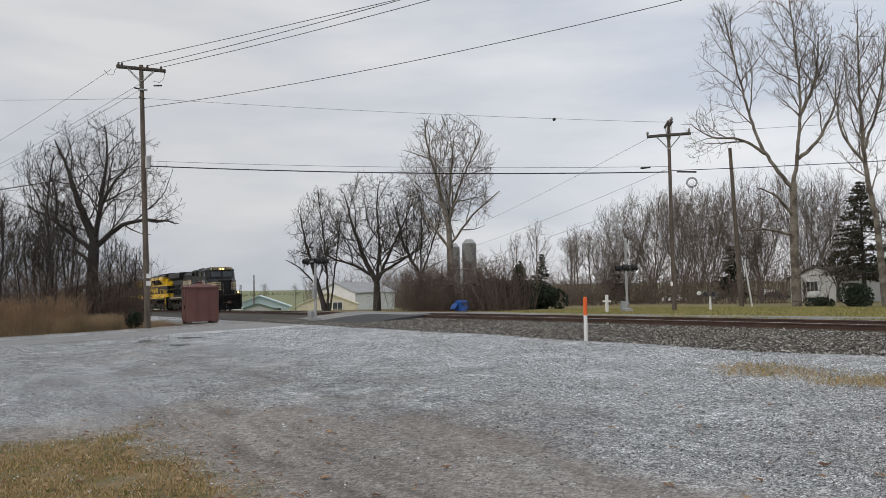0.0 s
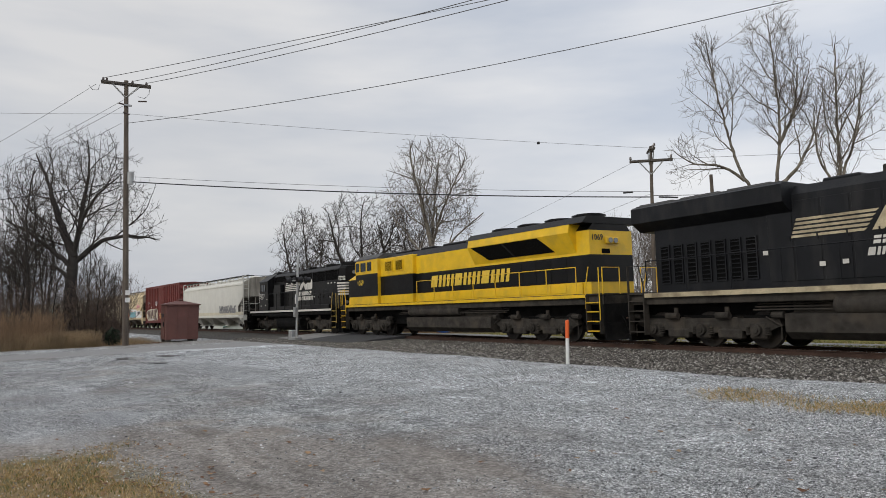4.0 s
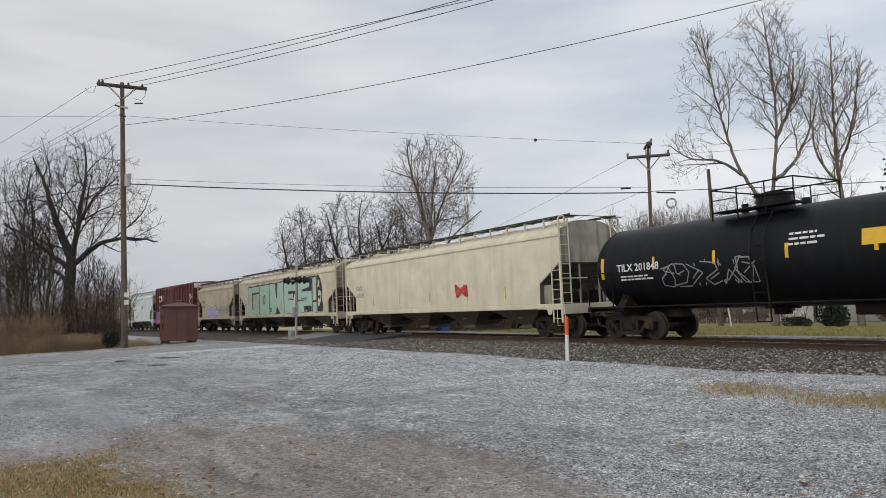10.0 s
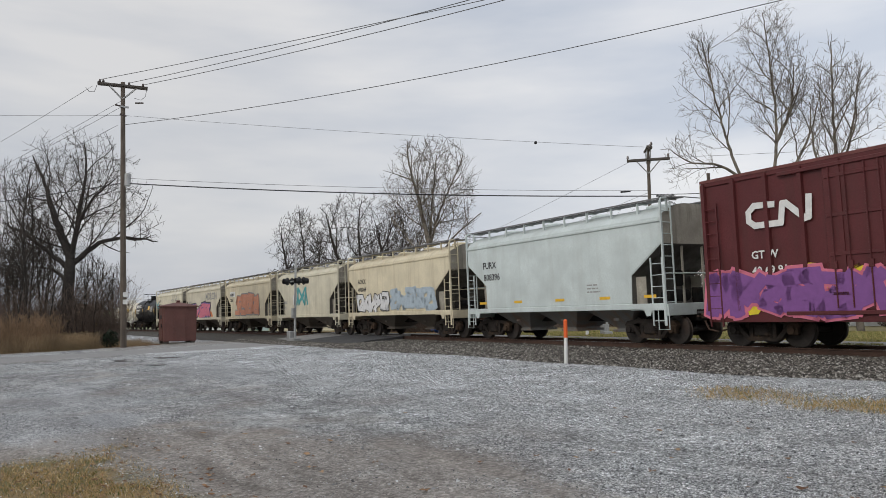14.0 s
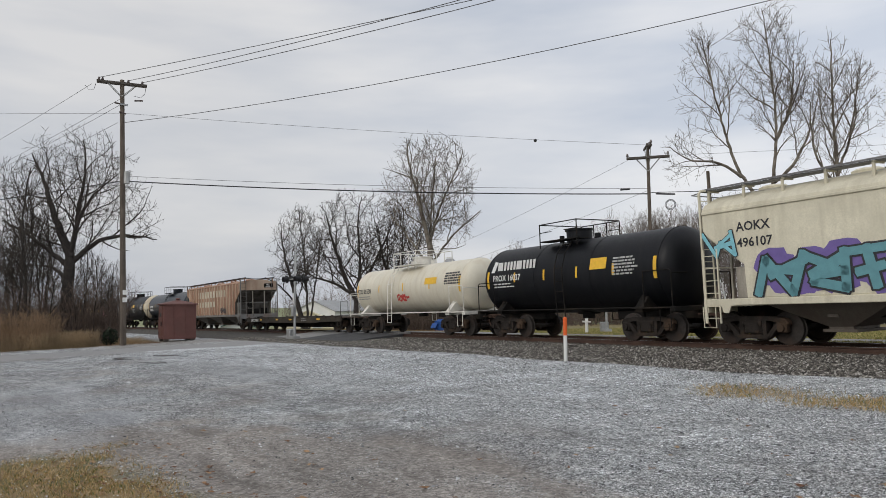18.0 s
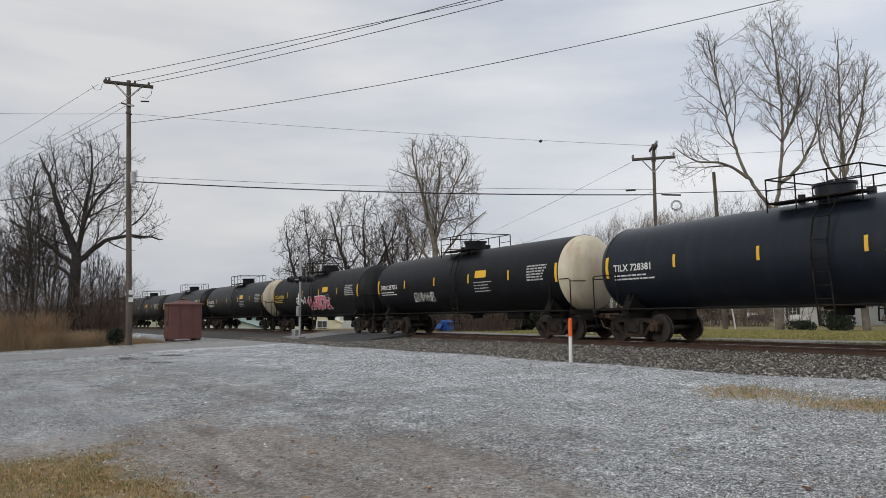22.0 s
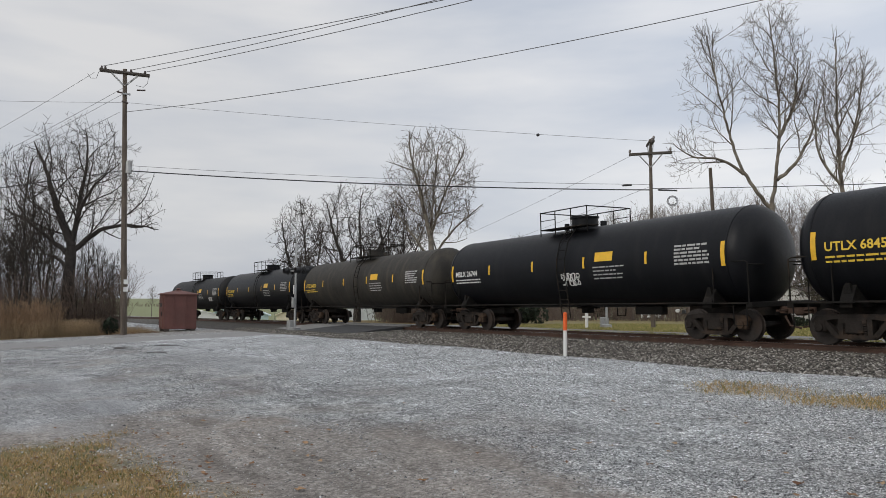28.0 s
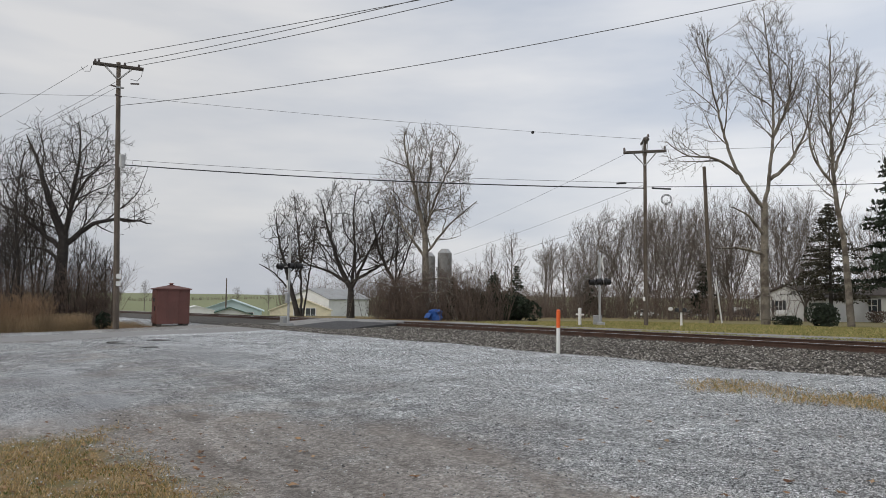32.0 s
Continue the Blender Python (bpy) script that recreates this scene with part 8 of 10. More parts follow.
def third_unit():
    L = 16.55
    car = thing("diesel_locomotive", "clean black short-cab diesel locomotive with white emblem and lettering bars", "locomotive", "locomotives")
    enter((car,), L)
    zs = 1.58
    chassis(car, -8.2, 8.95, (-8.97, 9.6), zs, (-1.7, 2.85), (-4.33, 5.7), 2, 2.6, loco_white, loco_deep, grab_yellow, 0.11, grab_yellow, loco_dark)
    section(car, "long_hood", -3.4, 8.6, 1.0, zs + 0.04, 4.32, loco_clean, 0.22, 0.0, 0.3)
    for x0, x1, lo, hi in ((4.23, 6.22, 3.42, 4.05), (6.34, 8.2, 3.42, 4.05), (-2.9, -1.1, 3.72, 4.1), (0.1, 3.9, 3.74, 4.06)):
        slats(car, x0, x1, lo, hi, 1.0, loco_clean, 0)
    side_panels(car, "hood_door", [-1.0 + i * 0.78 for i in range(11)], 0.72, 1.8, 2.85, 1.0, loco_clean, 0.018)
    for s in (-1, 1):
        part("filter_cabinet", M().prism([(-2.64, zs), (-2.64, 3.2), (-2.45, 3.5), (-1.2, 3.5), (-1.2, zs)][::-1], *sorted((s * 0.9, s * 1.3)), "y"), loco_clean, car)
        part("walkway_box", M().box(-3.2, 7.6, *sorted((s * 1.15, s * 1.42)), zs + 0.04, zs + 0.3, 0.02), loco_clean, car)
        handrail(car, [(-3.2, 2.86), (4.3, 2.86), (4.8, 2.62), (8.0, 2.58), (8.1, 1.0)], s * 1.47, zs, loco_clean)
        part("air_reservoir", M().cyl((-3.4, s * 1.3, 1.25), (2.7, s * 1.3, 1.25), 0.17, 16), loco_deep, car, smooth=30)
        part("tank_side", M().cyl((-1.68, s * 0.92, 0.68), (2.83, s * 0.92, 0.68), 0.52, 24), loco_deep, car, smooth=30)
    for x in (2.7, 5.7, 8.0):
        fan(car, x, 4.3, 0.68, loco_clean)
    for x, w in ((-2.0, 1.8), (0.6, 1.6), (4.2, 1.0)):
        part("roof_hatch", M().box(x - w / 2, x + w / 2, -0.55, 0.55, 4.3, 4.46, 0.05), loco_clean, car)
    # end of the hood: stripes round the corners, number boards, twin lamps
    for i in range(5):
        z = 2.43 + 0.175 * i
        p = [(8.12 - 0.03 * i, 1.012), (8.3, 1.012), (8.612, 0.704)]
        q = M()
        for s in (-1, 1):
            for (xa, ya), (xb, yb) in zip(p[:-1], p[1:]):
                q.add([(xa, s * ya, z), (xb, s * yb, z), (xb, s * yb, z + 0.10), (xa, s * ya, z + 0.10)], [(0, 1, 2, 3)])
        q.box(8.6, 8.614, -0.704, 0.704, z, z + 0.10)
        part("end_stripe", q, loco_white, car)
    for s in (-1, 1):
        part("number_board", M().prism([(8.30, s * 1.03), (8.60, s * 0.73), (8.58, s * 0.70), (8.28, s * 1.0)], 3.36, 3.62, "z"), loco_white, car)
        for y in (-0.0,):
            part("end_light", M().cyl((8.6, s * 0.13, 3.86), (8.68, s * 0.13, 3.86), 0.11, 12), lamp_glass, car)
    front_letters(car, "5827", 8.325, -1.023, 3.40, 0.19, loco_deep, 45)
    part("end_door", M().box(8.6, 8.62, -0.3, 0.3, 1.7, 2.38), loco_clean, car)
    # cab and short nose
    cab = cab_shell(car, -3.35, -5.25, -1, 1.5, zs + 0.04, 3.8, 4.42, loco_clean, 0.12, 0.0, 0.8)
    pane(cab, "side_window", ((-4.78, -4.36), (-4.30, -3.88)), 1.5, 3.08, 3.6, loco_dark, 0.05)
    for s in (-1, 1):
        part("windshield", M().box(-5.27, -5.25, *sorted((s * 0.95, s * 1.35)), 3.05, 3.65), loco_glass, cab)
        part("windshield", M().box(-5.27, -5.25, *sorted((s * 0.08, s * 0.8)), 3.3, 3.65), loco_glass, cab)
        part("number_board", M().box(-5.3, -5.1, *sorted((s * 0.4, s * 0.9)), 3.86, 4.06, 0.01), loco_deep, cab)
    part("headlight", M().box(-5.34, -5.1, -0.3, 0.3, 3.8, 4.06, 0.03), loco_clean, cab)
    part("air_conditioner", M().box(-4.9, -4.0, -0.45, 0.45, 4.36, 4.56, 0.04), loco_clean, cab)
    part("horn", M().cyl((-3.9, -0.2, 4.52), (-4.4, -0.2, 4.55), 0.05, 8, 0.1).cyl((-3.9, 0.1, 4.52), (-3.5, 0.1, 4.55), 0.05, 8, 0.1).box(-3.95, -3.85, -0.3, 0.2, 4.34, 4.58), loco_deep, cab)
    section(car, "nose", -7.1, -5.25, 0.95, zs + 0.04, 3.2, loco_clean, 0.2, 0.2)
    for i in range(5):
        z = 2.28 + 0.165 * i
        q = M().box(-7.112, -7.1, -0.74, 0.74, z, z + 0.09)
        for s in (-1, 1):
            q.add([(-6.3, s * 0.958, z), (-6.9, s * 0.958, z), (-6.9, s * 0.958, z + 0.09), (-6.3, s * 0.958, z + 0.09)], [(0, 1, 2, 3)])
            q.add([(-6.9, s * 0.958, z), (-7.108, s * 0.754, z), (-7.108, s * 0.754, z + 0.09), (-6.9, s * 0.958, z + 0.09)], [(0, 1, 2, 3)])
        part("nose_stripe", q, loco_white, car)
    emblem(car, -0.95, 2.96, 5.1, 0.66, loco_white, -1.045)
    word_bars(car, 1.7, 2.58, 2.3, 0.27, 7, loco_white, -1.045)
    word_bars(car, 1.6, 2.24, 2.6, 0.27, 8, loco_white, -1.045)
    letters(car, "5827", -5.0, 2.58, 0.46, loco_white, -1.512, stretch=1.05)
    for x, z in ((-4.7, 2.45), (-3.6, 2.42), (-4.9, 1.95), (-3.9, 1.98), (6.6, 3.2), (7.1, 3.2), (7.6, 3.2), (4.3, 2.4), (6.9, 2.3), (1.2, 2.6)):
        patch(car, [(x, z), (x + 0.2, z), (x + 0.2, z + 0.08), (x, z + 0.08)], loco_white, lambda zz: -1.512 if x < -3 else -1.03, "notice_plate")


def hopper(label, L, H, bays, paint, **kw):
    car, at = enter(covered_hopper(label, L, H, bays, paint, **kw), L)
    return car, at, -L / 2 + 0.9


lead_unit()
heritage_unit()
third_unit()

car, at, x0 = hopper("long pale grey covered hopper car with four bays and graffiti", 20.11, 4.6, 4, grey_white, board=dark_grate, cut=(1.3, 2.85))
letters(car, "MULX", x0 + 0.9, 2.55, 0.3, black_mark, at)
letters(car, "91209", x0 + 0.9, 2.15, 0.3, black_mark, at)
tag_lines(car, -7.2, -4.2, 1.5, 2.1, 6, spray["grey"], at, 5, 0.05)
tag_lines(car, 3.0, 7.4, 1.55, 2.2, 9, spray["grey"], at, 6, 0.06)
bars(car, -4.0, 2.3, 0.9, 4, 0.12, grey_mark, at, 0.06)
patch(car, [(-9.2, 1.36), (9.2, 1.36), (9.2, 1.62), (-9.2, 1.62)], cream, at, "lower_band", 0.001)

L = 16.54
car, at = enter(box_car("tall dull red steel box car with faded graffiti", L, 5.06, red_box, -0.05, 2.45, 19), L)
for word, x, z in (("CO", -6.46, 2.95), ("ER", -5.67, 2.95), ("17", -6.44, 2.45), ("38", -5.66, 2.45), ("41", -4.88, 2.45)):
    letters(car, word, x, z, 0.33, white_mark, -1.56)
side = lambda z: -1.655
patch(car, [(-6.7, 1.35), (-5.9, 0.98), (-1.5, 0.98), (-1.45, 2.1), (-1.8, 2.36), (-3.6, 2.3), (-4.4, 2.38), (-6.2, 2.2), (-6.75, 1.95)], sage_c, side, "sprayed_ground", 0.0, "pale sprayed ground of the graffiti")
for poly in ([(-6.55, 1.85), (-6.1, 2.1), (-5.6, 2.12), (-5.75, 1.2), (-6.0, 1.05), (-6.0, 1.6)], [(-5.5, 2.14), (-4.9, 2.2), (-4.75, 1.3), (-5.1, 1.02), (-5.35, 1.5), (-5.4, 1.05), (-5.7, 1.02)], [(-4.75, 2.25), (-4.5, 2.25), (-3.9, 1.0), (-4.6, 1.0), (-4.55, 1.5)], [(-4.1, 2.26), (-3.5, 2.22), (-3.35, 1.5), (-3.2, 1.0), (-3.8, 1.0), (-3.75, 1.4), (-4.2, 1.7)], [(-3.25, 2.24), (-2.85, 2.27), (-2.9, 1.6), (-2.6, 1.02), (-3.05, 1.02)], [(-2.6, 2.28), (-1.7, 2.28), (-1.75, 1.9), (-2.2, 1.85), (-2.0, 1.3), (-1.65, 1.02), (-2.45, 1.02), (-2.7, 1.5)]):
    patch(car, poly, spray["umber"], side, "sprayed_letter", 0.006, "dark brown sprayed letter shape")
tag_lines(car, -4.4, -2.9, 1.0, 1.22, 4, spray["white"], lambda z: -1.66, 3, 0.018)
patch(car, [(1.3, 1.0), (7.1, 1.0), (7.15, 1.7), (6.3, 2.3), (5.4, 2.2), (4.2, 1.9), (2.6, 2.0), (1.35, 1.9)], spray["umber"], side, "sprayed_ground", 0.0, "faded dark sprayed ground")
tag_lines(car, 1.4, 3.9, 1.05, 2.1, 4, spray["white"], lambda z: -1.65, 9, 0.03)
tag_lines(car, 4.0, 7.0, 1.05, 2.1, 3, sage_c, lambda z: -1.65, 10, 0.05)
tag_lines(car, -1.0, 0.9, 1.2, 1.9, 3, spray["salmon"], lambda z: -1.66, 12, 0.025)
tag_lines(car, -2.4, -1.6, 2.7, 3.2, 2, spray["white"], side, 13, 0.03)
for x in (-6.9, -3.6, -0.2, 1.3, 4.6, 7.3):
    patch(car, [(x, 1.2), (x + 0.11, 1.2), (x + 0.11, 1.75), (x, 1.75)], yellow_tape, lambda z: -1.622, "reflector", 0.05)

car, at, x0 = hopper("cream covered hopper car with blue and pink graffiti", 12.15, 4.6, 2, tan_a, chute_paint=chute_grime)
letters(car, "RGRX", x0 + 1.35, 3.05, 0.36, grey_mark, at)
letters(car, "1925", x0 + 1.35, 2.6, 0.36, grey_mark, at)
patch(car, [(-4.6, 1.34), (4.9, 1.34), (4.85, 2.1), (4.2, 2.3), (2.6, 2.2), (1.8, 2.4), (-2.0, 2.5), (-4.2, 2.3), (-4.7, 1.9)], spray["white"], at, "sprayed_ground", 0.001)
graffiti(car, -3.9, -1.5, 1.4, 2.35, 5, spray["orange"], spray["red"], at, 11, 0.1, None, spray["pink"])
graffiti(car, -2.2, 1.7, 1.4, 2.2, 7, spray["cyan"], spray["black"], at, 17, 0.1, None, spray["salmon"])
blot = lambda x, z, a, b, rnd: [(x + a * math.cos(i * 0.35) * rnd.uniform(0.8, 1.1), z + b * math.sin(i * 0.35) * rnd.uniform(0.8, 1.1)) for i in range(18)]
patch(car, blot(-4.05, 1.95, 0.55, 0.5, random.Random(3)), spray["navy"], at, "sprayed_blot", 0.06, "dark blue sprayed blot")
patch(car, blot(-2.7, 1.5, 0.8, 0.18, random.Random(4)), spray["purple"], at, "sprayed_blot", 0.062)
tag_lines(car, -5.1, -4.3, 2.85, 3.4, 3, spray["pencil"], at, 5, 0.018)
tag_lines(car, 2.2, 3.8, 2.5, 3.1, 4, spray["pink"], at, 4, 0.04)
tag_lines(car, 2.7, 3.9, 1.75, 2.15, 3, spray["black"], at, 8, 0.04)
patch(car, [(4.15, 1.7), (4.27, 1.7), (4.27, 2.6), (4.15, 2.6)], yellow_tape, at, "reflector", 0.004)

car, at, x0 = hopper("beige covered hopper car with faint graffiti outlines", 12.47, 4.55, 2, tan_b, chute_paint=chute_grime)
letters(car, "NAHX", x0 + 1.0, 3.0, 0.34, grey_mark, at)
letters(car, "503364", x0 + 1.0, 2.6, 0.34, grey_mark, at)
tag_lines(car, -3.5, -0.4, 1.5, 2.5, 5, spray["pencil"], at, 12, 0.018)
tag_lines(car, -0.2, 2.2, 1.5, 2.4, 4, spray["pencil"], at, 14, 0.022)
tag_lines(car, 2.6, 3.4, 1.7, 2.3, 2, spray["pencil"], at, 15, 0.012)
for x in (-4.9, -1.6, 1.9, 4.2):
    patch(car, [(x, 1.6), (x + 0.1, 1.6), (x + 0.1, 2.1), (x, 2.1)], yellow_tape, at, "reflector", 0.004)

L = 14.06
car, at = enter(tank_car("black tank car with yellow strips and white scrawl", L, 1.42, 2.40, tank_black, jacket=1, platform=(0.0, 2.6)), L)
letters(car, "TILX 201848", -5.0, 2.3, 0.34, white_mark, at(2.35) - 0.03)
bars(car, -4.9, 2.1, 1.6, 2, 0.1, white_mark, at, 0.05)
tag_lines(car, -3.2, 0.2, 1.7, 2.5, 6, spray["grey"], at, 3, 0.018)
patch(car, [(3.1, 2.45), (4.0, 2.45), (4.0, 2.85), (3.1, 2.85)], yellow_tape, at, "placard", 0.01)
bars(car, 1.2, 2.9, 1.0, 3, 0.14, white_mark, at, 0.06, seed=4)
bars(car, 4.3, 2.75, 1.1, 5, 0.12, white_mark, at, 0.06, seed=5)

car, at, x0 = hopper("long ivory covered hopper car with four bays", 20.36, 4.6, 4, cream, chute_paint=chute_grime, board=dark_grate, cut=(1.2, 2.85))
letters(car, "CAIX", x0 + 1.2, 2.5, 0.34, grey_mark, at)
letters(car, "635243", x0 + 1.2, 2.1, 0.34, grey_mark, at)
graffiti(car, 2.4, 3.3, 1.75, 2.4, 1, spray["red"], spray["red"], at, 2, 0.12)
for x in (-6, -3, 0, 3.2, 6):
    patch(car, [(x, 1.6), (x + 0.08, 1.6), (x + 0.08, 2.1), (x, 2.1)], yellow_tape, at, "reflector", 0.004)

car, at, x0 = hopper("long ivory covered hopper car with huge mint green graffiti", 20.31, 4.6, 4, cream_b, chute_paint=chute_grime, board=dark_grate, cut=(1.2, 2.85))
letters(car, "TILX", x0 + 0.9, 2.45, 0.3, grey_mark, at)
letters(car, "636297", x0 + 0.9, 2.1, 0.3, grey_mark, at)
block_word(car, at)
letters(car, "21", -2.2, 1.55, 0.4, spray["black"], lambda z: at(z) - 0.02, "sprayed_number", 1.0, 0.02)

car, at, x0 = hopper("rust-streaked tan covered hopper car with lilac graffiti", 12.34, 4.5, 2, rust_tan, chute_paint=chute_grime, board=dark_grate)
letters(car, "RGCX", x0 + 1.2, 2.65, 0.34, black_mark, at)
letters(car, "20276", x0 + 1.25, 2.2, 0.34, black_mark, at)
graffiti(car, -2.4, 1.0, 1.36, 2.15, 5, spray["lilac"], spray["white"], at, 31, 0.15, spray["navy"])
tag_lines(car, 0.9, 4.2, 1.6, 2.4, 4, spray["grey"], at, 32, 0.06)

L = 16.88
car, at = enter(box_car("tall brown-red box car with bright multicoloured graffiti and white end band", L, 4.95, cn_red, -0.9, 3.0, 15, top_band=loco_white, door_w2=1.5), L)
letters(car, "GT W", -L / 2 + 2.4, 2.45, 0.3, white_mark, -1.62)
letters(car, "40 69 91", -L / 2 + 2.4, 2.02, 0.3, white_mark, -1.62)
worm = [(0.75, 0.52), (0.18, 0.55), (0.0, 0.38), (0.0, 0.14), (0.18, 0.0), (0.95, 0.0), (1.02, 0.5), (1.12, 0.5), (1.62, 0.04), (1.72, 0.06), (1.76, 0.6)]
m = M()
for k, ((a, b), (c2, d)) in enumerate(zip(worm[:-1], worm[1:])):
    dd = math.hypot(c2 - a, d - b)
    nx, nz, ex, ez = -(d - b) / dd * 0.085, (c2 - a) / dd * 0.085, (c2 - a) / dd * 0.05, (d - b) / dd * 0.05
    m.add([(-L / 2 + 2.4 + u, -1.622 - 0.0004 * k, 3.35 + v) for u, v in ((a - ex + nx, b - ez + nz), (a - ex - nx, b - ez - nz), (c2 + ex - nx, d + ez - nz), (c2 + ex + nx, d + ez + nz))], [(0, 1, 2, 3)])
tagged(part("emblem", m, white_mark, car, "white ribbon-like painted emblem"), kind="stuff")
side = lambda z: -1.62
graffiti(car, -L / 2 + 1.1, -2.6, 0.95, 2.0, 6, spray["purple"], spray["pink"], side, 41, 0.2, None, spray["yellow"])
graffiti(car, -2.2, -0.2, 0.9, 2.0, 2, spray["yellow"], spray["black"], side, 46, 0.12)
graffiti(car, 1.3, 6.9, 1.0, 2.35, 6, spray["green"], spray["cyan"], side, 43, 0.15, spray["orange"])
graffiti(car, 1.6, 6.6, 2.0, 2.75, 4, spray["cyan"], spray["white"], side, 48, 0.12)
tag_lines(car, 6.2, 7.4, 2.9, 3.9, 2, spray["white"], side, 47, 0.03)

car, at, x0 = hopper("pale blue-grey covered hopper car", 12.36, 4.65, 3, pale_blue, chute_paint=grey_steel)
letters(car, "FURX", x0 + 1.0, 3.0, 0.38, black_mark, at)
letters(car, "808396", x0 + 1.05, 2.5, 0.38, black_mark, at)
for x in (-4.6, -2.2, 0.3, 2.6, 4.6):
    patch(car, [(x, 1.5), (x + 0.5, 1.5), (x + 0.5, 1.6), (x, 1.6)], yellow_tape, at, "reflector", 0.004)
bars(car, 2.0, 2.0, 0.7, 3, 0.12, grey_mark, at)

car, at, x0 = hopper("ivory covered hopper car with black and blue graffiti", 12.38, 4.55, 2, sage_b, chute_paint=chute_grime)
letters(car, "AOKX", x0 + 1.1, 2.95, 0.34, black_mark, at)
letters(car, "496064", x0 + 1.1, 2.5, 0.34, black_mark, at)
graffiti(car, -4.2, -0.6, 1.4, 2.3, 5, spray["white"], spray["black"], at, 51, 0.15)
graffiti(car, -0.4, 4.0, 1.45, 2.4, 5, spray["sky"], spray["sky"], at, 52, 0.15)

car, at, x0 = hopper("greyed ivory covered hopper car with a green painted face-like blot", 11.8, 4.55, 2, sage, chute_paint=chute_grime)
letters(car, "MRRX", x0 + 1.0, 2.1, 0.26, grey_mark, at)
graffiti(car, -1.3, 0.3, 2.0, 3.3, 1, spray["teal"], spray["teal"], at, 55, 0.08)
bars(car, x0 + 1.0, 1.85, 0.7, 2, 0.12, grey_mark, at)

car, at, x0 = hopper("stained cream covered hopper car with salmon graffiti", 12.45, 4.55, 2, sage_b, chute_paint=chute_grime)
patch(car, [(x0 + 1.1, 3.0), (x0 + 2.4, 3.0), (x0 + 2.4, 3.42), (x0 + 1.1, 3.42)], white_mark, at, "patch_panel", 0.002)
letters(car, "MRMX", x0 + 1.15, 3.05, 0.34, black_mark, at(2) - 0.005)
letters(car, "2260", x0 + 1.15, 2.6, 0.36, black_mark, at)
graffiti(car, -2.7, 2.9, 1.5, 3.0, 4, spray["salmon"], spray["grey"], at, 61, 0.16)

car, at, x0 = hopper("grey cream covered hopper car with red and purple graffiti", 12.69, 4.55, 2, sage_c, chute_paint=chute_grime)
letters(car, "MQRX", x0 + 0.9, 2.75, 0.3, grey_mark, at)
letters(car, "113339", x0 + 0.9, 2.4, 0.3, grey_mark, at)
graffiti(car, -4.0, 2.4, 1.4, 2.6, 4, spray["pink"], spray["violet"], at, 63, 0.18, spray["black"])
patch(car, [(-4.6, 1.4), (3.3, 1.4), (3.0, 1.75), (2.0, 2.1), (-4.4, 1.85)], spray["orange"], at, "sprayed_ground", 0.001)
letters(car, "MORON", 1.0, 2.95, 0.95, spray["grey"], at, "sprayed_word", 0.95, 0.012)

car, at, x0 = hopper("ivory covered hopper car with navy and white graffiti", 12.27, 4.55, 2, sage, chute_paint=chute_grime)
letters(car, "AOKX", x0 + 1.0, 3.2, 0.36, black_mark, at)
letters(car, "496107", x0 + 1.0, 2.75, 0.36, black_mark, at)
graffiti(car, -3.4, 2.1, 1.4, 2.55, 5, spray["teal_grey"], spray["black"], at, 71, 0.15, None, spray["violet"])
tag_lines(car, 0.8, 3.4, 2.6, 4.0, 2, spray["grey"], at, 73, 0.03)
graffiti(car, x0 + 0.1, x0 + 1.0, 2.4, 3.3, 1, spray["cyan"], spray["black"], at, 74, 0.09)

L = 11.71
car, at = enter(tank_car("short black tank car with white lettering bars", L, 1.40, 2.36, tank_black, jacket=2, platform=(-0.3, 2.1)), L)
letters(car, "PROX 16037", -4.2, 2.35, 0.34, white_mark, at)
word_bars(car, -3.9, 2.78, 2.5, 0.34, 6, white_mark, at(2.85) - 0.03)
patch(car, [(-4.35, 2.72), (-4.1, 2.72), (-4.05, 3.15), (-4.3, 3.2)], white_mark, at, "emblem", 0.02)
bars(car, -4.2, 2.2, 1.6, 2, 0.12, white_mark, at)
patch(car, [(1.6, 2.5), (2.4, 2.5), (2.4, 2.9), (1.6, 2.9)], yellow_tape, at, "placard", 0.01)
bars(car, 2.7, 2.8, 1.2, 6, 0.11, stencil_mark, at, 0.06)

L = 13.04
car, at = enter(tank_car("cream tank car with white railings and ladder", L, 1.24, 2.36, tank_cream, rail_paint=loco_white, platform=(0.1, 2.3), n_ref=5, ladder_x=-1.3), L)
letters(car, "GATX 65538", -5.6, 2.25, 0.36, black_mark, at)
bars(car, -5.6, 2.05, 2.4, 2, 0.12, grey_mark, at)
patch(car, [(2.2, 2.5), (3.3, 2.5), (3.3, 2.82), (2.2, 2.82)], yellow_tape, at, "placard", 0.01)
bars(car, 4.0, 2.9, 1.6, 5, 0.12, black_mark, at, 0.08)
tag_lines(car, -0.6, 0.6, 1.75, 2.1, 3, spray["red"], at, 81, 0.04)

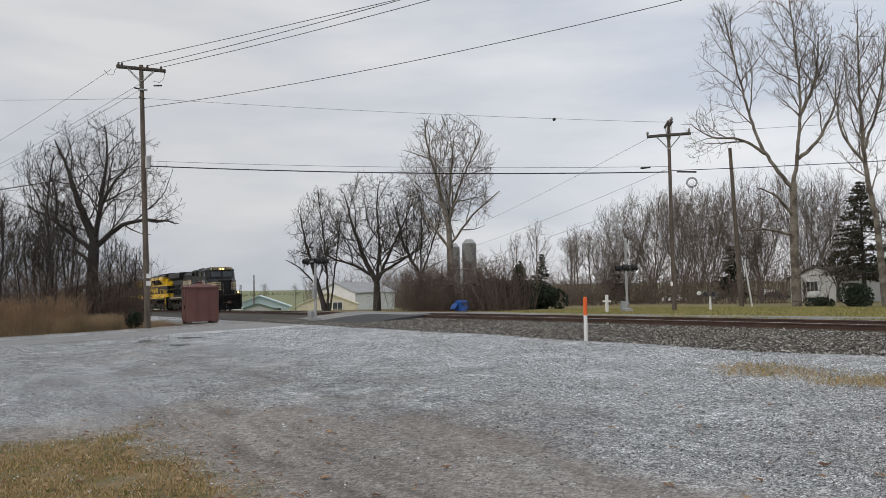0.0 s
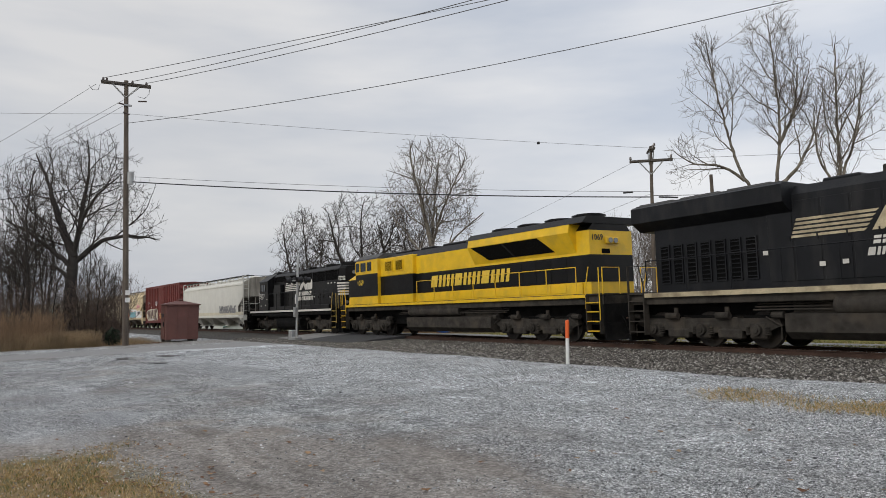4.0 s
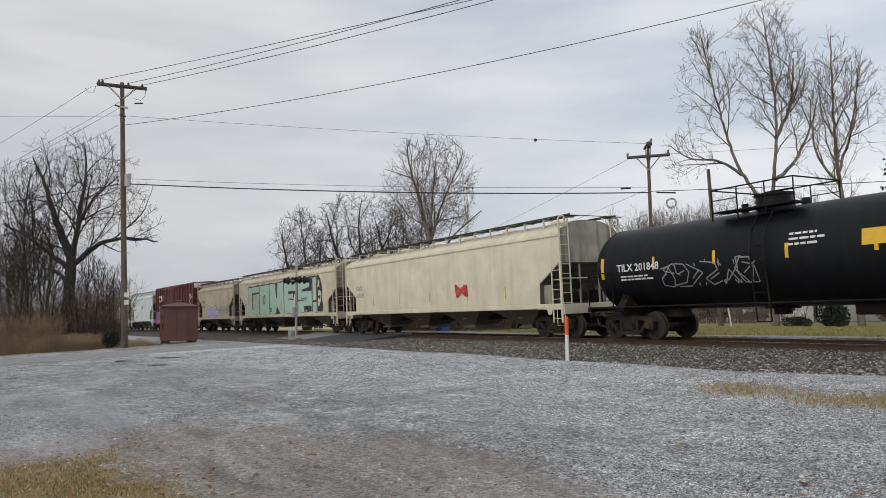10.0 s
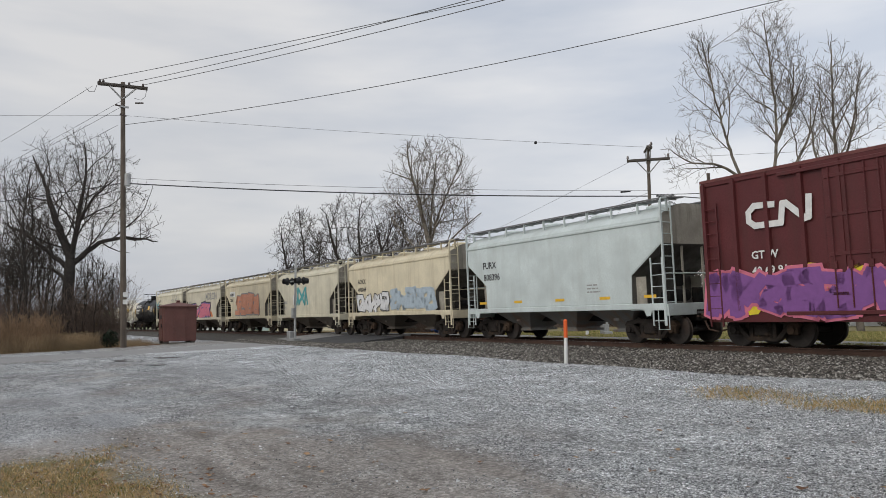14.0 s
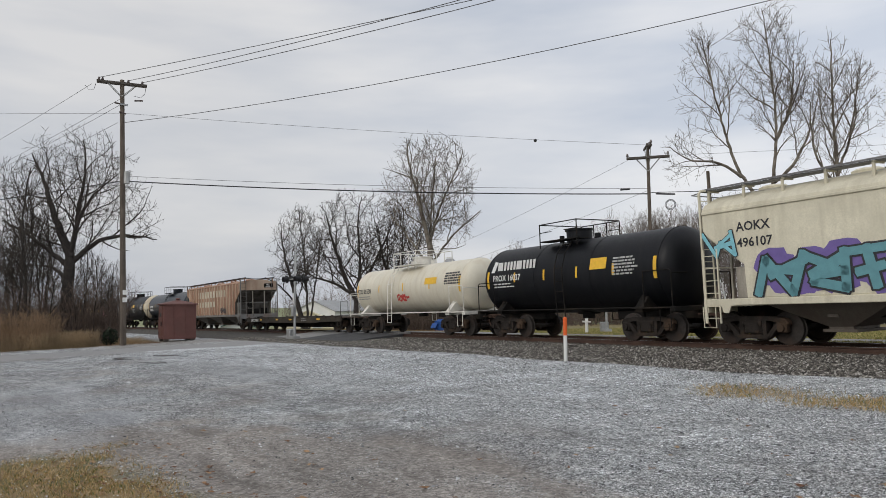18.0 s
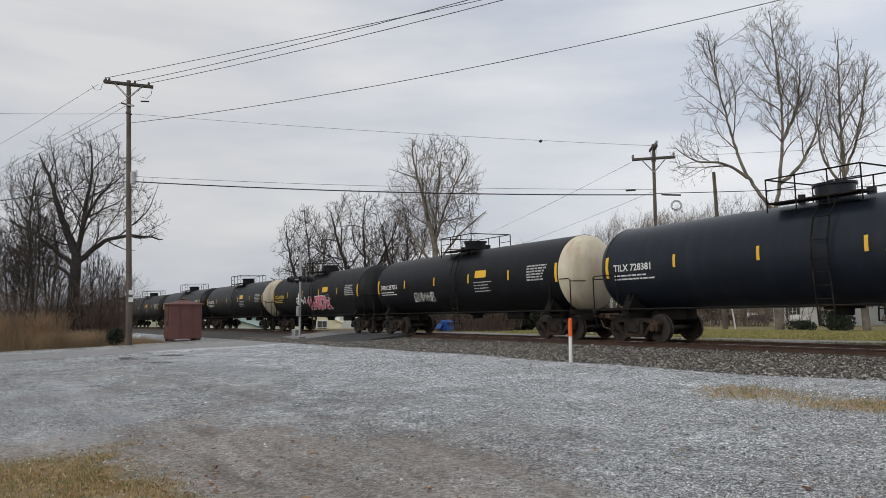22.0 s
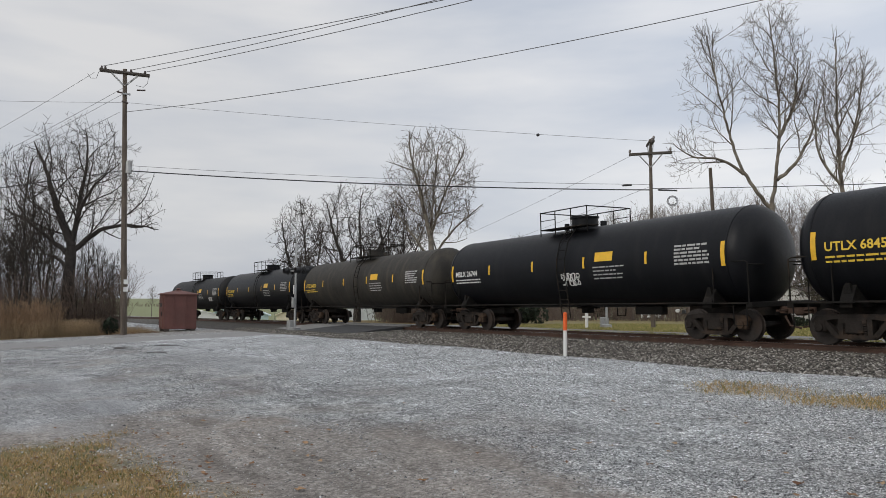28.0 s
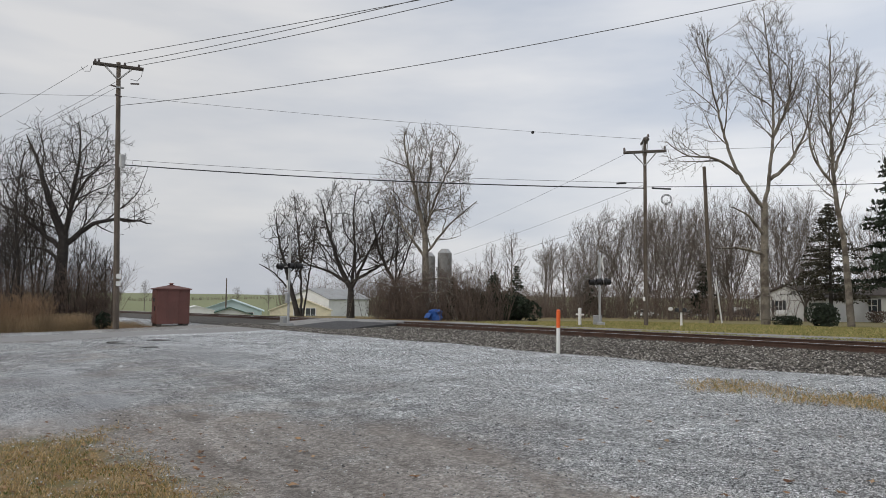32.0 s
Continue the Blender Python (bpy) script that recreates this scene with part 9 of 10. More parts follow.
L = 18.88
car, at = enter(flat_car("empty weathered brown flat car with stake pockets", L, flat_paint), L)
letters(car, "LMIC 200060", -L / 2 + 1.75, 0.72, 0.28, white_mark, -1.56, stretch=1.1)
for x in (-5.6, -2.2, 0.4, 5.2):
    patch(car, [(x, 0.80), (x + 0.5, 0.80), (x + 0.5, 0.90), (x, 0.90)], yellow_tape, at, "reflector", 0.006)
bars(car, 2.6, 0.86, 1.1, 2, 0.13, grey_mark, lambda z: -1.56)
m = M()
for a in ((1.4, 1.43, 0.68, 0.94), (1.63, 1.66, 0.68, 0.94), (1.43, 1.63, 0.91, 0.94), (1.43, 1.63, 0.68, 0.71), (1.5, 1.56, 0.75, 0.83)):
    m.box(a[0], a[1], -1.562, -1.556, a[2], a[3])
part("stencil_mark", m, grey_mark, car, "small framed painted mark")

car, at, x0 = hopper("faded rust-orange ribbed covered hopper car with grey ends", 17.68, 4.3, 3, orange_tan, chute_paint=grey_steel, board=dark_grate, ribs=19, rib_paint=rib_tan, top=0.36, sill_paint=grey_steel, end_paint=rib_tan, cut=(1.4, 3.3))
letters(car, "AE X", x0 + 1.6, 2.3, 0.34, white_mark, -1.66)
letters(car, "24 153", x0 + 1.6, 1.9, 0.34, white_mark, -1.66)
part("end_placard", M().box(17.68 / 2 - 0.775, 17.68 / 2 - 0.75, 0.45, 1.25, 3.5, 3.85, 0.01), under_black, car, "black number plate high on the end")
front_letters(car, "AEX", 17.68 / 2 - 0.745, 0.62, 3.69, 0.16, white_mark)
front_letters(car, "24153", 17.68 / 2 - 0.745, 0.58, 3.53, 0.16, white_mark)
for zz, nn, hh in ((2.9, 9, 0.6), (2.05, 6, 0.5)):
    for i in range(nn):
        xx = -9.035 + 0.12 + 17.83 / 19 * (5 + i) + 0.1
        patch(car, [(xx, zz), (xx + 0.74, zz), (xx + 0.74, zz + hh), (xx, zz + hh)], sage_c, at, "paint_out_panel", 0.004)
tag_lines(car, 3.0, 4.6, 1.5, 2.0, 3, spray["black"], lambda z: -1.66, 83, 0.04)


def plain_tank(label, L, R, zc, paint, mark, number, seed, end=None, ends=(1,), tag=None, scrawl=None, **kw):
    car, at = enter(tank_car(label, L, R, zc, paint, end_paint=end, ends=ends, **kw), L)
    w = 0.5
    xa = -L / 2 + w + 1.15
    letters(car, number, xa, zc - 0.1, 0.32, mark, at)
    bars(car, xa, zc - 0.28, 1.9, 2, 0.12, mark, at, 0.05, seed=seed)
    patch(car, [(2.0, zc + 0.1), (2.85, zc + 0.1), (2.85, zc + 0.42), (2.0, zc + 0.42)], yellow_tape, at, "placard", 0.01)
    bars(car, 1.9, zc - 0.12, 1.5, 4, 0.13, stencil_mark, at, 0.045, seed=seed + 1)
    bars(car, L / 2 - w - 2.6, zc + 0.35, 1.3, 6, 0.11, stencil_mark, at, 0.06, seed=seed + 2)
    if tag:
        tag_lines(car, *tag, 5, white_mark, at, seed, 0.018)
    return car, at


plain_tank("blue-black tank car with yellow placards", 17.27, 1.45, 2.5, tank_blue, white_mark, "TILX 728381", 1, jacket=1)
plain_tank("black tank car with one cream end", 17.48, 1.5, 2.52, tank_black, white_mark, "DPRX 257051", 4, end=head_cream, tag=(-3.6, -1.6, 1.7, 2.2))
car, at = plain_tank("black tank car with pink graffiti and flaking top", 16.95, 1.52, 2.5, tank_black_b, yellow_mark, "UTLX 676514", 7)
graffiti(car, -0.6, 3.0, 1.55, 2.3, 5, spray["pink"], spray["white"], at, 91, 0.15)
tag_lines(car, -2.6, -0.9, 1.9, 2.4, 3, white_mark, at, 92, 0.04)
plain_tank("black tank car with a stained cream end", 17.8, 1.5, 2.52, tank_black, white_mark, "DPRX 257056", 10, end=head_cream)
plain_tank("black tank car with a shiny jacket seam", 17.05, 1.55, 2.5, tank_black, yellow_mark, "UTLX 676521", 13, jacket=1)
plain_tank("dusty black tank car", 18.69, 1.52, 2.48, tank_black_b, yellow_mark, "SHPX 81935", 16, jacket=1)
plain_tank("black tank car with white stencilled panels", 16.5, 1.52, 2.5, tank_black, yellow_mark, "UTLX 684581", 19)
plain_tank("satin black tank car with white scrawls", 17.11, 1.52, 2.5, tank_black, white_mark, "MBLX 26744", 22, jacket=1, tag=(0.2, 1.2, 1.8, 2.3))
plain_tank("mud-brown stained tank car", 18.01, 1.52, 2.48, tank_brown, yellow_mark, "UTLX 84850", 25, jacket=1)
plain_tank("black tank car with yellow stencilling", 17.18, 1.55, 2.5, tank_black, yellow_mark, "UTLX 684589", 28)
plain_tank("black rear tank car with a small white scrawl", 18.95, 1.5, 2.5, tank_black_b, white_mark, "MBLX 26032", 31, tag=(5.0, 6.2, 1.75, 2.15))

# ---- far buildings ----
siding = surface("white_house_siding", (0.74, 0.74, 0.72), 0.6, var=0.08, scale=1, fine=30, bump=0.1)
shingle = surface("grey_brown_roof_shingle", (0.13, 0.115, 0.105), 0.9, var=0.3, scale=2, fine=20, bump=0.3)
barn_cream = surface("cream_barn_siding", (0.70, 0.63, 0.47), 0.7, var=0.12, scale=1, fine=25, bump=0.1, stain=(0.45, 0.4, 0.3), stain_amt=0.4)
barn_roof = surface("weathered_tin_roof", (0.36, 0.37, 0.37), 0.5, 0.3, var=0.2, scale=0.8, fine=20, stain=(0.22, 0.17, 0.14), stain_amt=0.5)
teal_roof = surface("pale_teal_metal_roof", (0.50, 0.62, 0.63), 0.4, 0.1, var=0.1, scale=0.6, fine=20)
dark_green = surface("dark_green_roof_edge", (0.05, 0.11, 0.09), 0.6, var=0.2)
window_glass = surface("dim_window_glass", (0.05, 0.06, 0.07), 0.08, var=0.1, bump=0)
# shutter paint; also the painted-in shade of open bays and barn openings
shutter_bay_dark = surface("shutter_paint_and_bay_shade", (0.05, 0.055, 0.06), 0.7, var=0.15)


def gable_house(name, label, x, y, z, rz, w, d, h, rise, wall, roof, over=0.35):
    """A gabled building, its ridge along the local x axis; the camera sees the -y side and the +x gable."""
    b = thing(name, label, "building")
    b.matrix_basis = pose(x, y, z + slope(x, y), rz=rz)
    part("wall", M().prism([(-d / 2, -0.6), (d / 2, -0.6), (d / 2, h), (0, h + rise), (-d / 2, h)], -w / 2, w / 2), wall, b)
    k = rise / (d / 2)
    for s in (-1, 1):
        part("roof", M().prism([(s * (d / 2 + over), h - over * k), (s * (d / 2 + over), h - over * k + 0.14), (0, h + rise + 0.14), (0, h + rise)][::s], -w / 2 - over, w / 2 + over), roof, b)
    return b


def opening(b, x, y, z, w, h, face, shutters=False, material=None, name="window"):
    """face: 'y' on the -y wall, 'x' on the +x gable."""
    if face == "y":
        bx = lambda m, a0, a1, z0, z1, t: m.box(x + a0, x + a1, y - t, y + 0.02, z + z0, z + z1)
    else:
        bx = lambda m, a0, a1, z0, z1, t: m.box(x - 0.02, x + t, y + a0, y + a1, z + z0, z + z1)
    m = M()
    for a0, a1, z0, z1 in ((-w / 2 - 0.08, -w / 2, -0.08, h + 0.08), (w / 2, w / 2 + 0.08, -0.08, h + 0.08), (-w / 2, w / 2, h, h + 0.08), (-w / 2, w / 2, -0.08, 0), (-w / 2, w / 2, h / 2 - 0.03, h / 2 + 0.03), (-0.03, 0.03, 0, h)):
        bx(m, a0, a1, z0, z1, 0.07)
    fr = part(name, m, siding, b)
    part("pane", bx(M(), -w / 2, w / 2, 0, h, 0.02), material or window_glass, fr)
    if shutters:
        for e in (-1, 1):
            part("shutter", bx(M(), e * (w / 2 + 0.28) - 0.2, e * (w / 2 + 0.28) + 0.2, -0.05, h + 0.05, 0.06), shutter_bay_dark, b)


house = gable_house("house", "white one-storey house with dark shutters and grey roof", -28.0, 78.5, -1.95, -25, 16.0, 8.0, 2.75, 2.0, siding, shingle)
for x in (-6.5, -2.0, 2.5, 6.5):
    opening(house, x, -4.0, 0.95, 1.5, 1.25, "y", True)
wing = gable_house("house_wing", "white gabled house wing with porch", -41.2, 77.0, -1.95, -112, 7.0, 9.0, 2.6, 1.25, siding, shingle)
opening(wing, 3.5, -1.2, 0.9, 1.2, 1.3, "x", True)
opening(wing, 0.0, -4.5, 0.9, 1.2, 1.3, "y", True)
prop = thing("propane_tank", "white rounded propane tank by the house", "tank")
prop.matrix_basis = pose(-41.2, 70.5, gz(-41.2, 70.5), rz=30)
part("tank", M().lathe([(-0.7, 0.05), (-0.62, 0.3), (-0.45, 0.42), (0.45, 0.42), (0.62, 0.3), (0.7, 0.05)], 18, 0, 0.75), siding, prop, smooth=40)
for x in (-0.4, 0.4):
    part("support", M().box(x - 0.1, x + 0.1, -0.4, 0.4, -0.1, 0.5), grey_wood, prop)

barn = gable_house("barn", "cream barn with low gable behind the bare trees", -99.5, 42.0, -1.9, -24, 10.0, 8.6, 1.75, 1.7, barn_cream, barn_cream, 0.2)
for y in (-0.3, 1.4):
    opening(barn, 5.0, y, 0.2, 1.3, 1.9, "x", False, shutter_bay_dark, "barn_door")
barn2 = gable_house("barn", "taller white barn with weathered tin roof", -110.0, 51.5, -2.0, -60, 12.0, 8.0, 3.4, 1.6, siding, barn_roof, 0.3)
for x in (-3.0, 0.5, 3.6):
    opening(barn2, x, -4.0, 1.6, 1.6, 1.3, "y", False, shutter_bay_dark, "barn_opening")
pav = gable_house("pavilion", "open pavilion with pale teal metal roof and white gable", -134.0, 42.5, -2.2, -20, 9.0, 11.0, 1.75, 2.0, teal_roof, teal_roof, 0.5)
# the wall is solid; a dark sheet paints the shaded inside of the bay
opening(pav, 4.5, 1.0, 0.0, 6.0, 1.45, "x", False, shutter_bay_dark, "open_bay")
pav2 = gable_house("open_shelter", "low shelter with dark green roof edge", -122.0, 38.2, -2.0, -14, 5.0, 8.0, 0.9, 1.3, siding, dark_green, 0.5)
opening(pav2, 2.5, -1.5, 0.0, 3.0, 0.8, "x", False, shutter_bay_dark, "open_bay")
gable_house("shed", "small white shed in the field", -118.0, 31.4, -1.6, -10, 4.0, 5.5, 1.5, 0.7, siding, siding, 0.15)
silo_stave = surface("weathered_silo_staves", (0.24, 0.235, 0.23), 0.9, var=0.3, scale=1, fine=20, bump=0.2, stain=(0.10, 0.08, 0.07), stain_amt=0.6)
for k, (x, y, h, r) in enumerate(((-99.9, 64.8, 10.2, 1.1), (-99.2, 67.6, 10.8, 1.2))):
    s = thing("silo", "weathered grey farm silo among the trees", "silo", "silos")
    s.location = (x, y, -2.0 + slope(x, y))
    part("shaft", M().cyl((0, 0, 0), (0, 0, h), r, 20), silo_stave, s, smooth=40)
    part("dome", M().cyl((0, 0, h), (0, 0, h + 0.7), r, 20, r * 0.5), barn_roof, s, smooth=40)

# ---- parked vehicles along the far road ----
car_white = surface("white_car_paint", (0.72, 0.72, 0.72), 0.25, var=0.05, bump=0)
car_silver = surface("silver_car_paint", (0.42, 0.43, 0.45), 0.25, 0.3, var=0.05, bump=0)
car_dark = surface("dark_car_paint", (0.04, 0.04, 0.05), 0.25, var=0.05, bump=0)
tyre_rubber = surface("tyre_rubber", (0.02, 0.02, 0.02), 0.9, var=0.2)


def parked(label, x, y, rz, paint, van=False):
    c = thing("parked_car", label, "car", "parked cars")
    c.matrix_basis = pose(x, y, gz(x, y), rz=rz)
    if van:
        prof = [(-2.3, 0.35), (2.2, 0.35), (2.25, 0.95), (1.6, 1.15), (1.1, 1.95), (-2.25, 2.0)]
        glass = [(1.0, 1.2), (1.5, 1.2), (1.12, 1.8), (0.6, 1.8)]
    else:
        prof = [(-2.2, 0.35), (2.2, 0.35), (2.25, 0.75), (1.2, 0.92), (0.5, 1.42), (-1.1, 1.45), (-1.8, 0.98), (-2.25, 0.9)]
        glass = [(-1.5, 0.98), (1.0, 0.95), (0.42, 1.36), (-1.05, 1.38)]
    body = part("body", M().prism(prof, -0.85, 0.85, "y"), paint, c)
    for s in (-1, 1):
        part("side_glass", M().prism(glass, *sorted((s * 0.85, s * 0.862)), "y"), window_glass, body)
    for wx in (-1.35, 1.4):
        for s in (-1, 1):
            w = part("wheel", M().cyl((wx, s * 0.62, 0.33), (wx, s * 0.88, 0.33), 0.33, 16), tyre_rubber, c)
            part("rim", M().cyl((wx, s * 0.86, 0.33), (wx, s * 0.89, 0.33), 0.19, 12), galv, w)


parked("silver car parked under the far trees", -81.0, 111.0, 35, car_silver)
parked("white van parked under the far trees", -80.0, 122.5, 120, car_white, True)
parked("dark car parked under the far trees", -74.0, 115.0, 40, car_dark)
parked("white car parked under the far trees", -90.0, 108.0, 30, car_white)
parked("dark pickup parked under the far trees", -84.0, 129.0, 20, car_dark, True)

# ---- far woods, and hedgerow on the hill ----
stems("far_woods", "far leafless woods along the horizon", "woods", [(-200, -130, 75, 120), (-170, -110, 130, 170), (-110, -40, 140, 180), (-50, 40, 130, 170)], 2600, 10.0, 0.06, brush_mat, 0.25, 7, 4)
stems("far_hedgerow", "leafless hedgerow across the far field", "hedge", [(-700, -680, -60, 260), (-500, -470, 60, 75)], 900, 3.2, 0.15, brush_mat, 0.4, 8, 3)

# ---- loose stones, leaves, grass blades, puddles ----
stone_mat = bpy.data.materials.new("loose_grey_stones")


def island_colours(mt, stops, rough=0.9):
    mt.use_nodes = True
    nd, lk = mt.node_tree.nodes, mt.node_tree.links
    bs = nd["Principled BSDF"]
    bs.inputs["Roughness"].default_value = rough
    bs.inputs["Specular IOR Level"].default_value = 0.3
    ge = nd.new("ShaderNodeNewGeometry")
    rp = nd.new("ShaderNodeValToRGB")
    el = rp.color_ramp.elements
    el[0].position, el[0].color = stops[0][0], (*stops[0][1], 1)
    el[1].position, el[1].color = stops[-1][0], (*stops[-1][1], 1)
    for p, c in stops[1:-1]:
        el.new(p).color = (*c, 1)
    lk.new(ge.outputs["Random Per Island"], rp.inputs["Fac"])
    lk.new(rp.outputs["Color"], bs.inputs["Base Color"])
    return mt


island_colours(stone_mat, [(0.0, (0.045, 0.045, 0.047)), (0.4, (0.19, 0.195, 0.198)), (0.75, (0.42, 0.43, 0.435)), (1.0, (0.72, 0.73, 0.73))])
ballast_stone = island_colours(bpy.data.materials.new("ballast_stones"), [(0.0, (0.016, 0.014, 0.012)), (0.45, (0.075, 0.068, 0.059)), (0.8, (0.20, 0.182, 0.158)), (1.0, (0.52, 0.50, 0.46))])
blade_mat = island_colours(bpy.data.materials.new("dry_grass_blades"), [(0.0, (0.08, 0.11, 0.025)), (0.16, (0.17, 0.16, 0.05)), (0.34, (0.33, 0.215, 0.09)), (0.75, (0.46, 0.32, 0.15)), (1.0, (0.66, 0.52, 0.30))])
leaf_mat = island_colours(bpy.data.materials.new("dead_leaves"), [(0.0, (0.12, 0.06, 0.035)), (0.6, (0.26, 0.15, 0.08)), (1.0, (0.40, 0.28, 0.17))])


def stones(name, label, x, y, z, size, material, seed, flat=0.6):
    """Irregular eight-sided stones at the given places."""
    rng = np.random.RandomState(seed)
    n = len(x)
    base = np.array([[1, 0, -0.2], [-1, 0, -0.2], [0, 1, -0.2], [0, -1, -0.2], [0.45, 0, 0.9], [-0.45, 0, 0.9]], float)
    v = base[None] * rng.uniform(0.55, 1.25, (n, 6, 1)) + rng.uniform(-0.25, 0.25, (n, 6, 3))
    v[:, :, 2] *= flat
    a = rng.uniform(0, 6.283, n)
    c, s = np.cos(a), np.sin(a)
    vx, vy = v[:, :, 0] * c[:, None] - v[:, :, 1] * s[:, None], v[:, :, 0] * s[:, None] + v[:, :, 1] * c[:, None]
    v = np.stack([vx, vy, v[:, :, 2]], -1) * size[:, None, None] + np.stack([x, y, z + size * 0.15], -1)[:, None, :]
    f = np.array([[0, 2, 4], [4, 2, 5], [2, 1, 5], [1, 3, 5], [5, 3, 4], [3, 0, 4]])
    f = (f[None] + (np.arange(n) * 6)[:, None, None]).reshape(-1, 3)
    me = bpy.data.meshes.new(name)
    me.vertices.add(n * 6)
    me.vertices.foreach_set("co", v.reshape(-1).astype(np.float32))
    me.loops.add(f.size)
    me.loops.foreach_set("vertex_index", f.ravel().astype(np.int32))
    me.polygons.add(len(f))
    me.polygons.foreach_set("loop_start", (np.arange(len(f)) * 3).astype(np.int32))
    me.update(calc_edges=True)
    return solid(name, me, material, label, "stones", kind="stuff")


def litter():
    rng = np.random.RandomState(11)
    n = 620000
    r = np.exp(rng.uniform(np.log(4.2), np.log(36), n))
    a = np.radians(rng.uniform(-3, 73, n))
    x, y = -r * np.cos(a), r * np.sin(a)
    g, d, road, pale, _ = zones(x, y)
    clump = cell_noise(x, y, 0.8, 7) * 0.6 + cell_noise(x, y, 0.25, 8) * 0.4
    keep = (rng.rand(n) < (0.95 - 0.9 * g) * (1 - 0.95 * road) * (1 - 0.95 * d) * (1 - 0.9 * wear(x, y)[0]) * (1 - 0.9 * wear(x, y)[1]) * np.clip(clump * 2.4 - 0.45, 0.12, 1) * (0.6 + 0.4 * pale)) & (y < 14.6)
    x, y, r = x[keep], y[keep], r[keep]
    size = (0.0036 + 0.00036 * r) * rng.lognormal(0, 0.42, len(x))
    stones("loose_gravel", "loose grey gravel stones on the lot", x, y, ground_z(x, y), size, stone_mat, 12)
    n = 110000
    u = rng.rand(n)
    x = -3.0 - 45 * u ** 1.35
    y = rng.uniform(-5.9, -1.25, n)
    keep = (rng.rand(n) < np.clip((y + 6.1) / 1.0, 0.05, 1)) & ~((x < -32.5) & (y > -4.6))
    x, y = x[keep], y[keep]
    z = np.interp(y, [-6.0, -5.3, -4.4, -1.9, -1.5, 1.5], [-0.27, -0.13, -0.07, 0.0, 0.03, 0.12]) + [line_z(u) for u in x]
    y = y + [line_y(u) for u in x]
    stones("ballast_stone_layer", "coarse grey-brown ballast stones beside the rails", x, y, z, rng.uniform(0.022, 0.05, len(x)), ballast_stone, 13, 0.75)
    n = 9000
    x, y = rng.uniform(-45, 5, n), rng.uniform(-1.3, 2.0, n)
    z = np.interp(y, [-1.9, -1.5, 1.5, 2.3], [0.0, 0.03, 0.12, 0.11]) + [line_z(u) for u in x]
    y = y + [line_y(u) for u in x]
    keep = ~((x < -32.5))
    stones("ballast_stone_layer", "ballast stones between the sleepers", x[keep], y[keep], z[keep], rng.uniform(0.022, 0.05, keep.sum()), ballast_stone, 14, 0.75)
    # larger single stones
    n = 260
    r, a = rng.uniform(5, 24, n), np.radians(rng.uniform(0, 68, n))
    x, y = -r * np.cos(a), r * np.sin(a)
    keep = (y < 14)
    stones("scattered_rocks", "single larger stones on the lot", x[keep], y[keep], ground_z(x[keep], y[keep]), rng.uniform(0.012, 0.032, keep.sum()), stone_mat, 15)


def blades(name, label, x, y, h, seed, mat_=None, w=0.0035):
    rng = np.random.RandomState(seed)
    n = len(x)
    z = ground_z(x, y)
    a = rng.uniform(0, 6.283, n)
    lean = rng.uniform(0.2, 1.3, n) * h
    b = rng.uniform(0, 6.283, n)
    p = np.stack([x, y, z], -1)
    u = np.stack([np.cos(a), np.sin(a), np.zeros(n)], -1) * (w * rng.uniform(0.7, 1.6, n))[:, None]
    mid = p + np.stack([np.cos(b) * lean * 0.3, np.sin(b) * lean * 0.3, h * 0.6], -1)
    tip = p + np.stack([np.cos(b) * lean, np.sin(b) * lean, h], -1)
    v = np.stack([p - u, p + u, mid + u * 0.7, tip, mid - u * 0.7], 1).reshape(-1, 3)
    f = (np.array([0, 1, 2, 3, 4])[None] + (np.arange(n) * 5)[:, None])
    me = bpy.data.meshes.new(name)
    me.from_pydata(v.tolist(), [], f.tolist())
    return solid(name, me, mat_ or blade_mat, label, "grass", kind="stuff")


def grass():
    rng = np.random.RandomState(21)
    x, y = rng.uniform(-11, -3.6, 60000), rng.uniform(-2.4, 2.4, 60000)
    g = zones(x, y)[0]
    k = (rng.rand(len(x)) < g * np.clip(cell_noise(x, y, 0.5, 9) * 2.2 - 0.4, 0.05, 1)) & (np.hypot(x, y) > 3.2)
    blades("grass", "short dry yellow-green grass at the lot's edge", x[k], y[k], rng.uniform(0.012, 0.045, k.sum()), 22)
    x, y = rng.uniform(-9, -1.5, 24000), rng.uniform(9.4, 12.6, 24000)
    g = zones(x, y)[0]
    k = rng.rand(len(x)) < g
    blades("grass", "thin dry grass strip on the gravel", x[k], y[k], rng.uniform(0.03, 0.10, k.sum()), 23)
    x, y = rng.uniform(-40, -2, 60000), 24 + 22 * rng.rand(60000) ** 1.5
    g = zones(x, y)[0]
    k = rng.rand(len(x)) < g
    blades("lawn_grass", "green winter lawn beyond the track", x[k], y[k], rng.uniform(0.04, 0.12, k.sum()), 24, lawn_mat, 0.02)


lawn_mat = island_colours(bpy.data.materials.new("lawn_blades"), [(0.0, (0.13, 0.15, 0.04)), (0.4, (0.26, 0.25, 0.085)), (1.0, (0.44, 0.36, 0.17))])


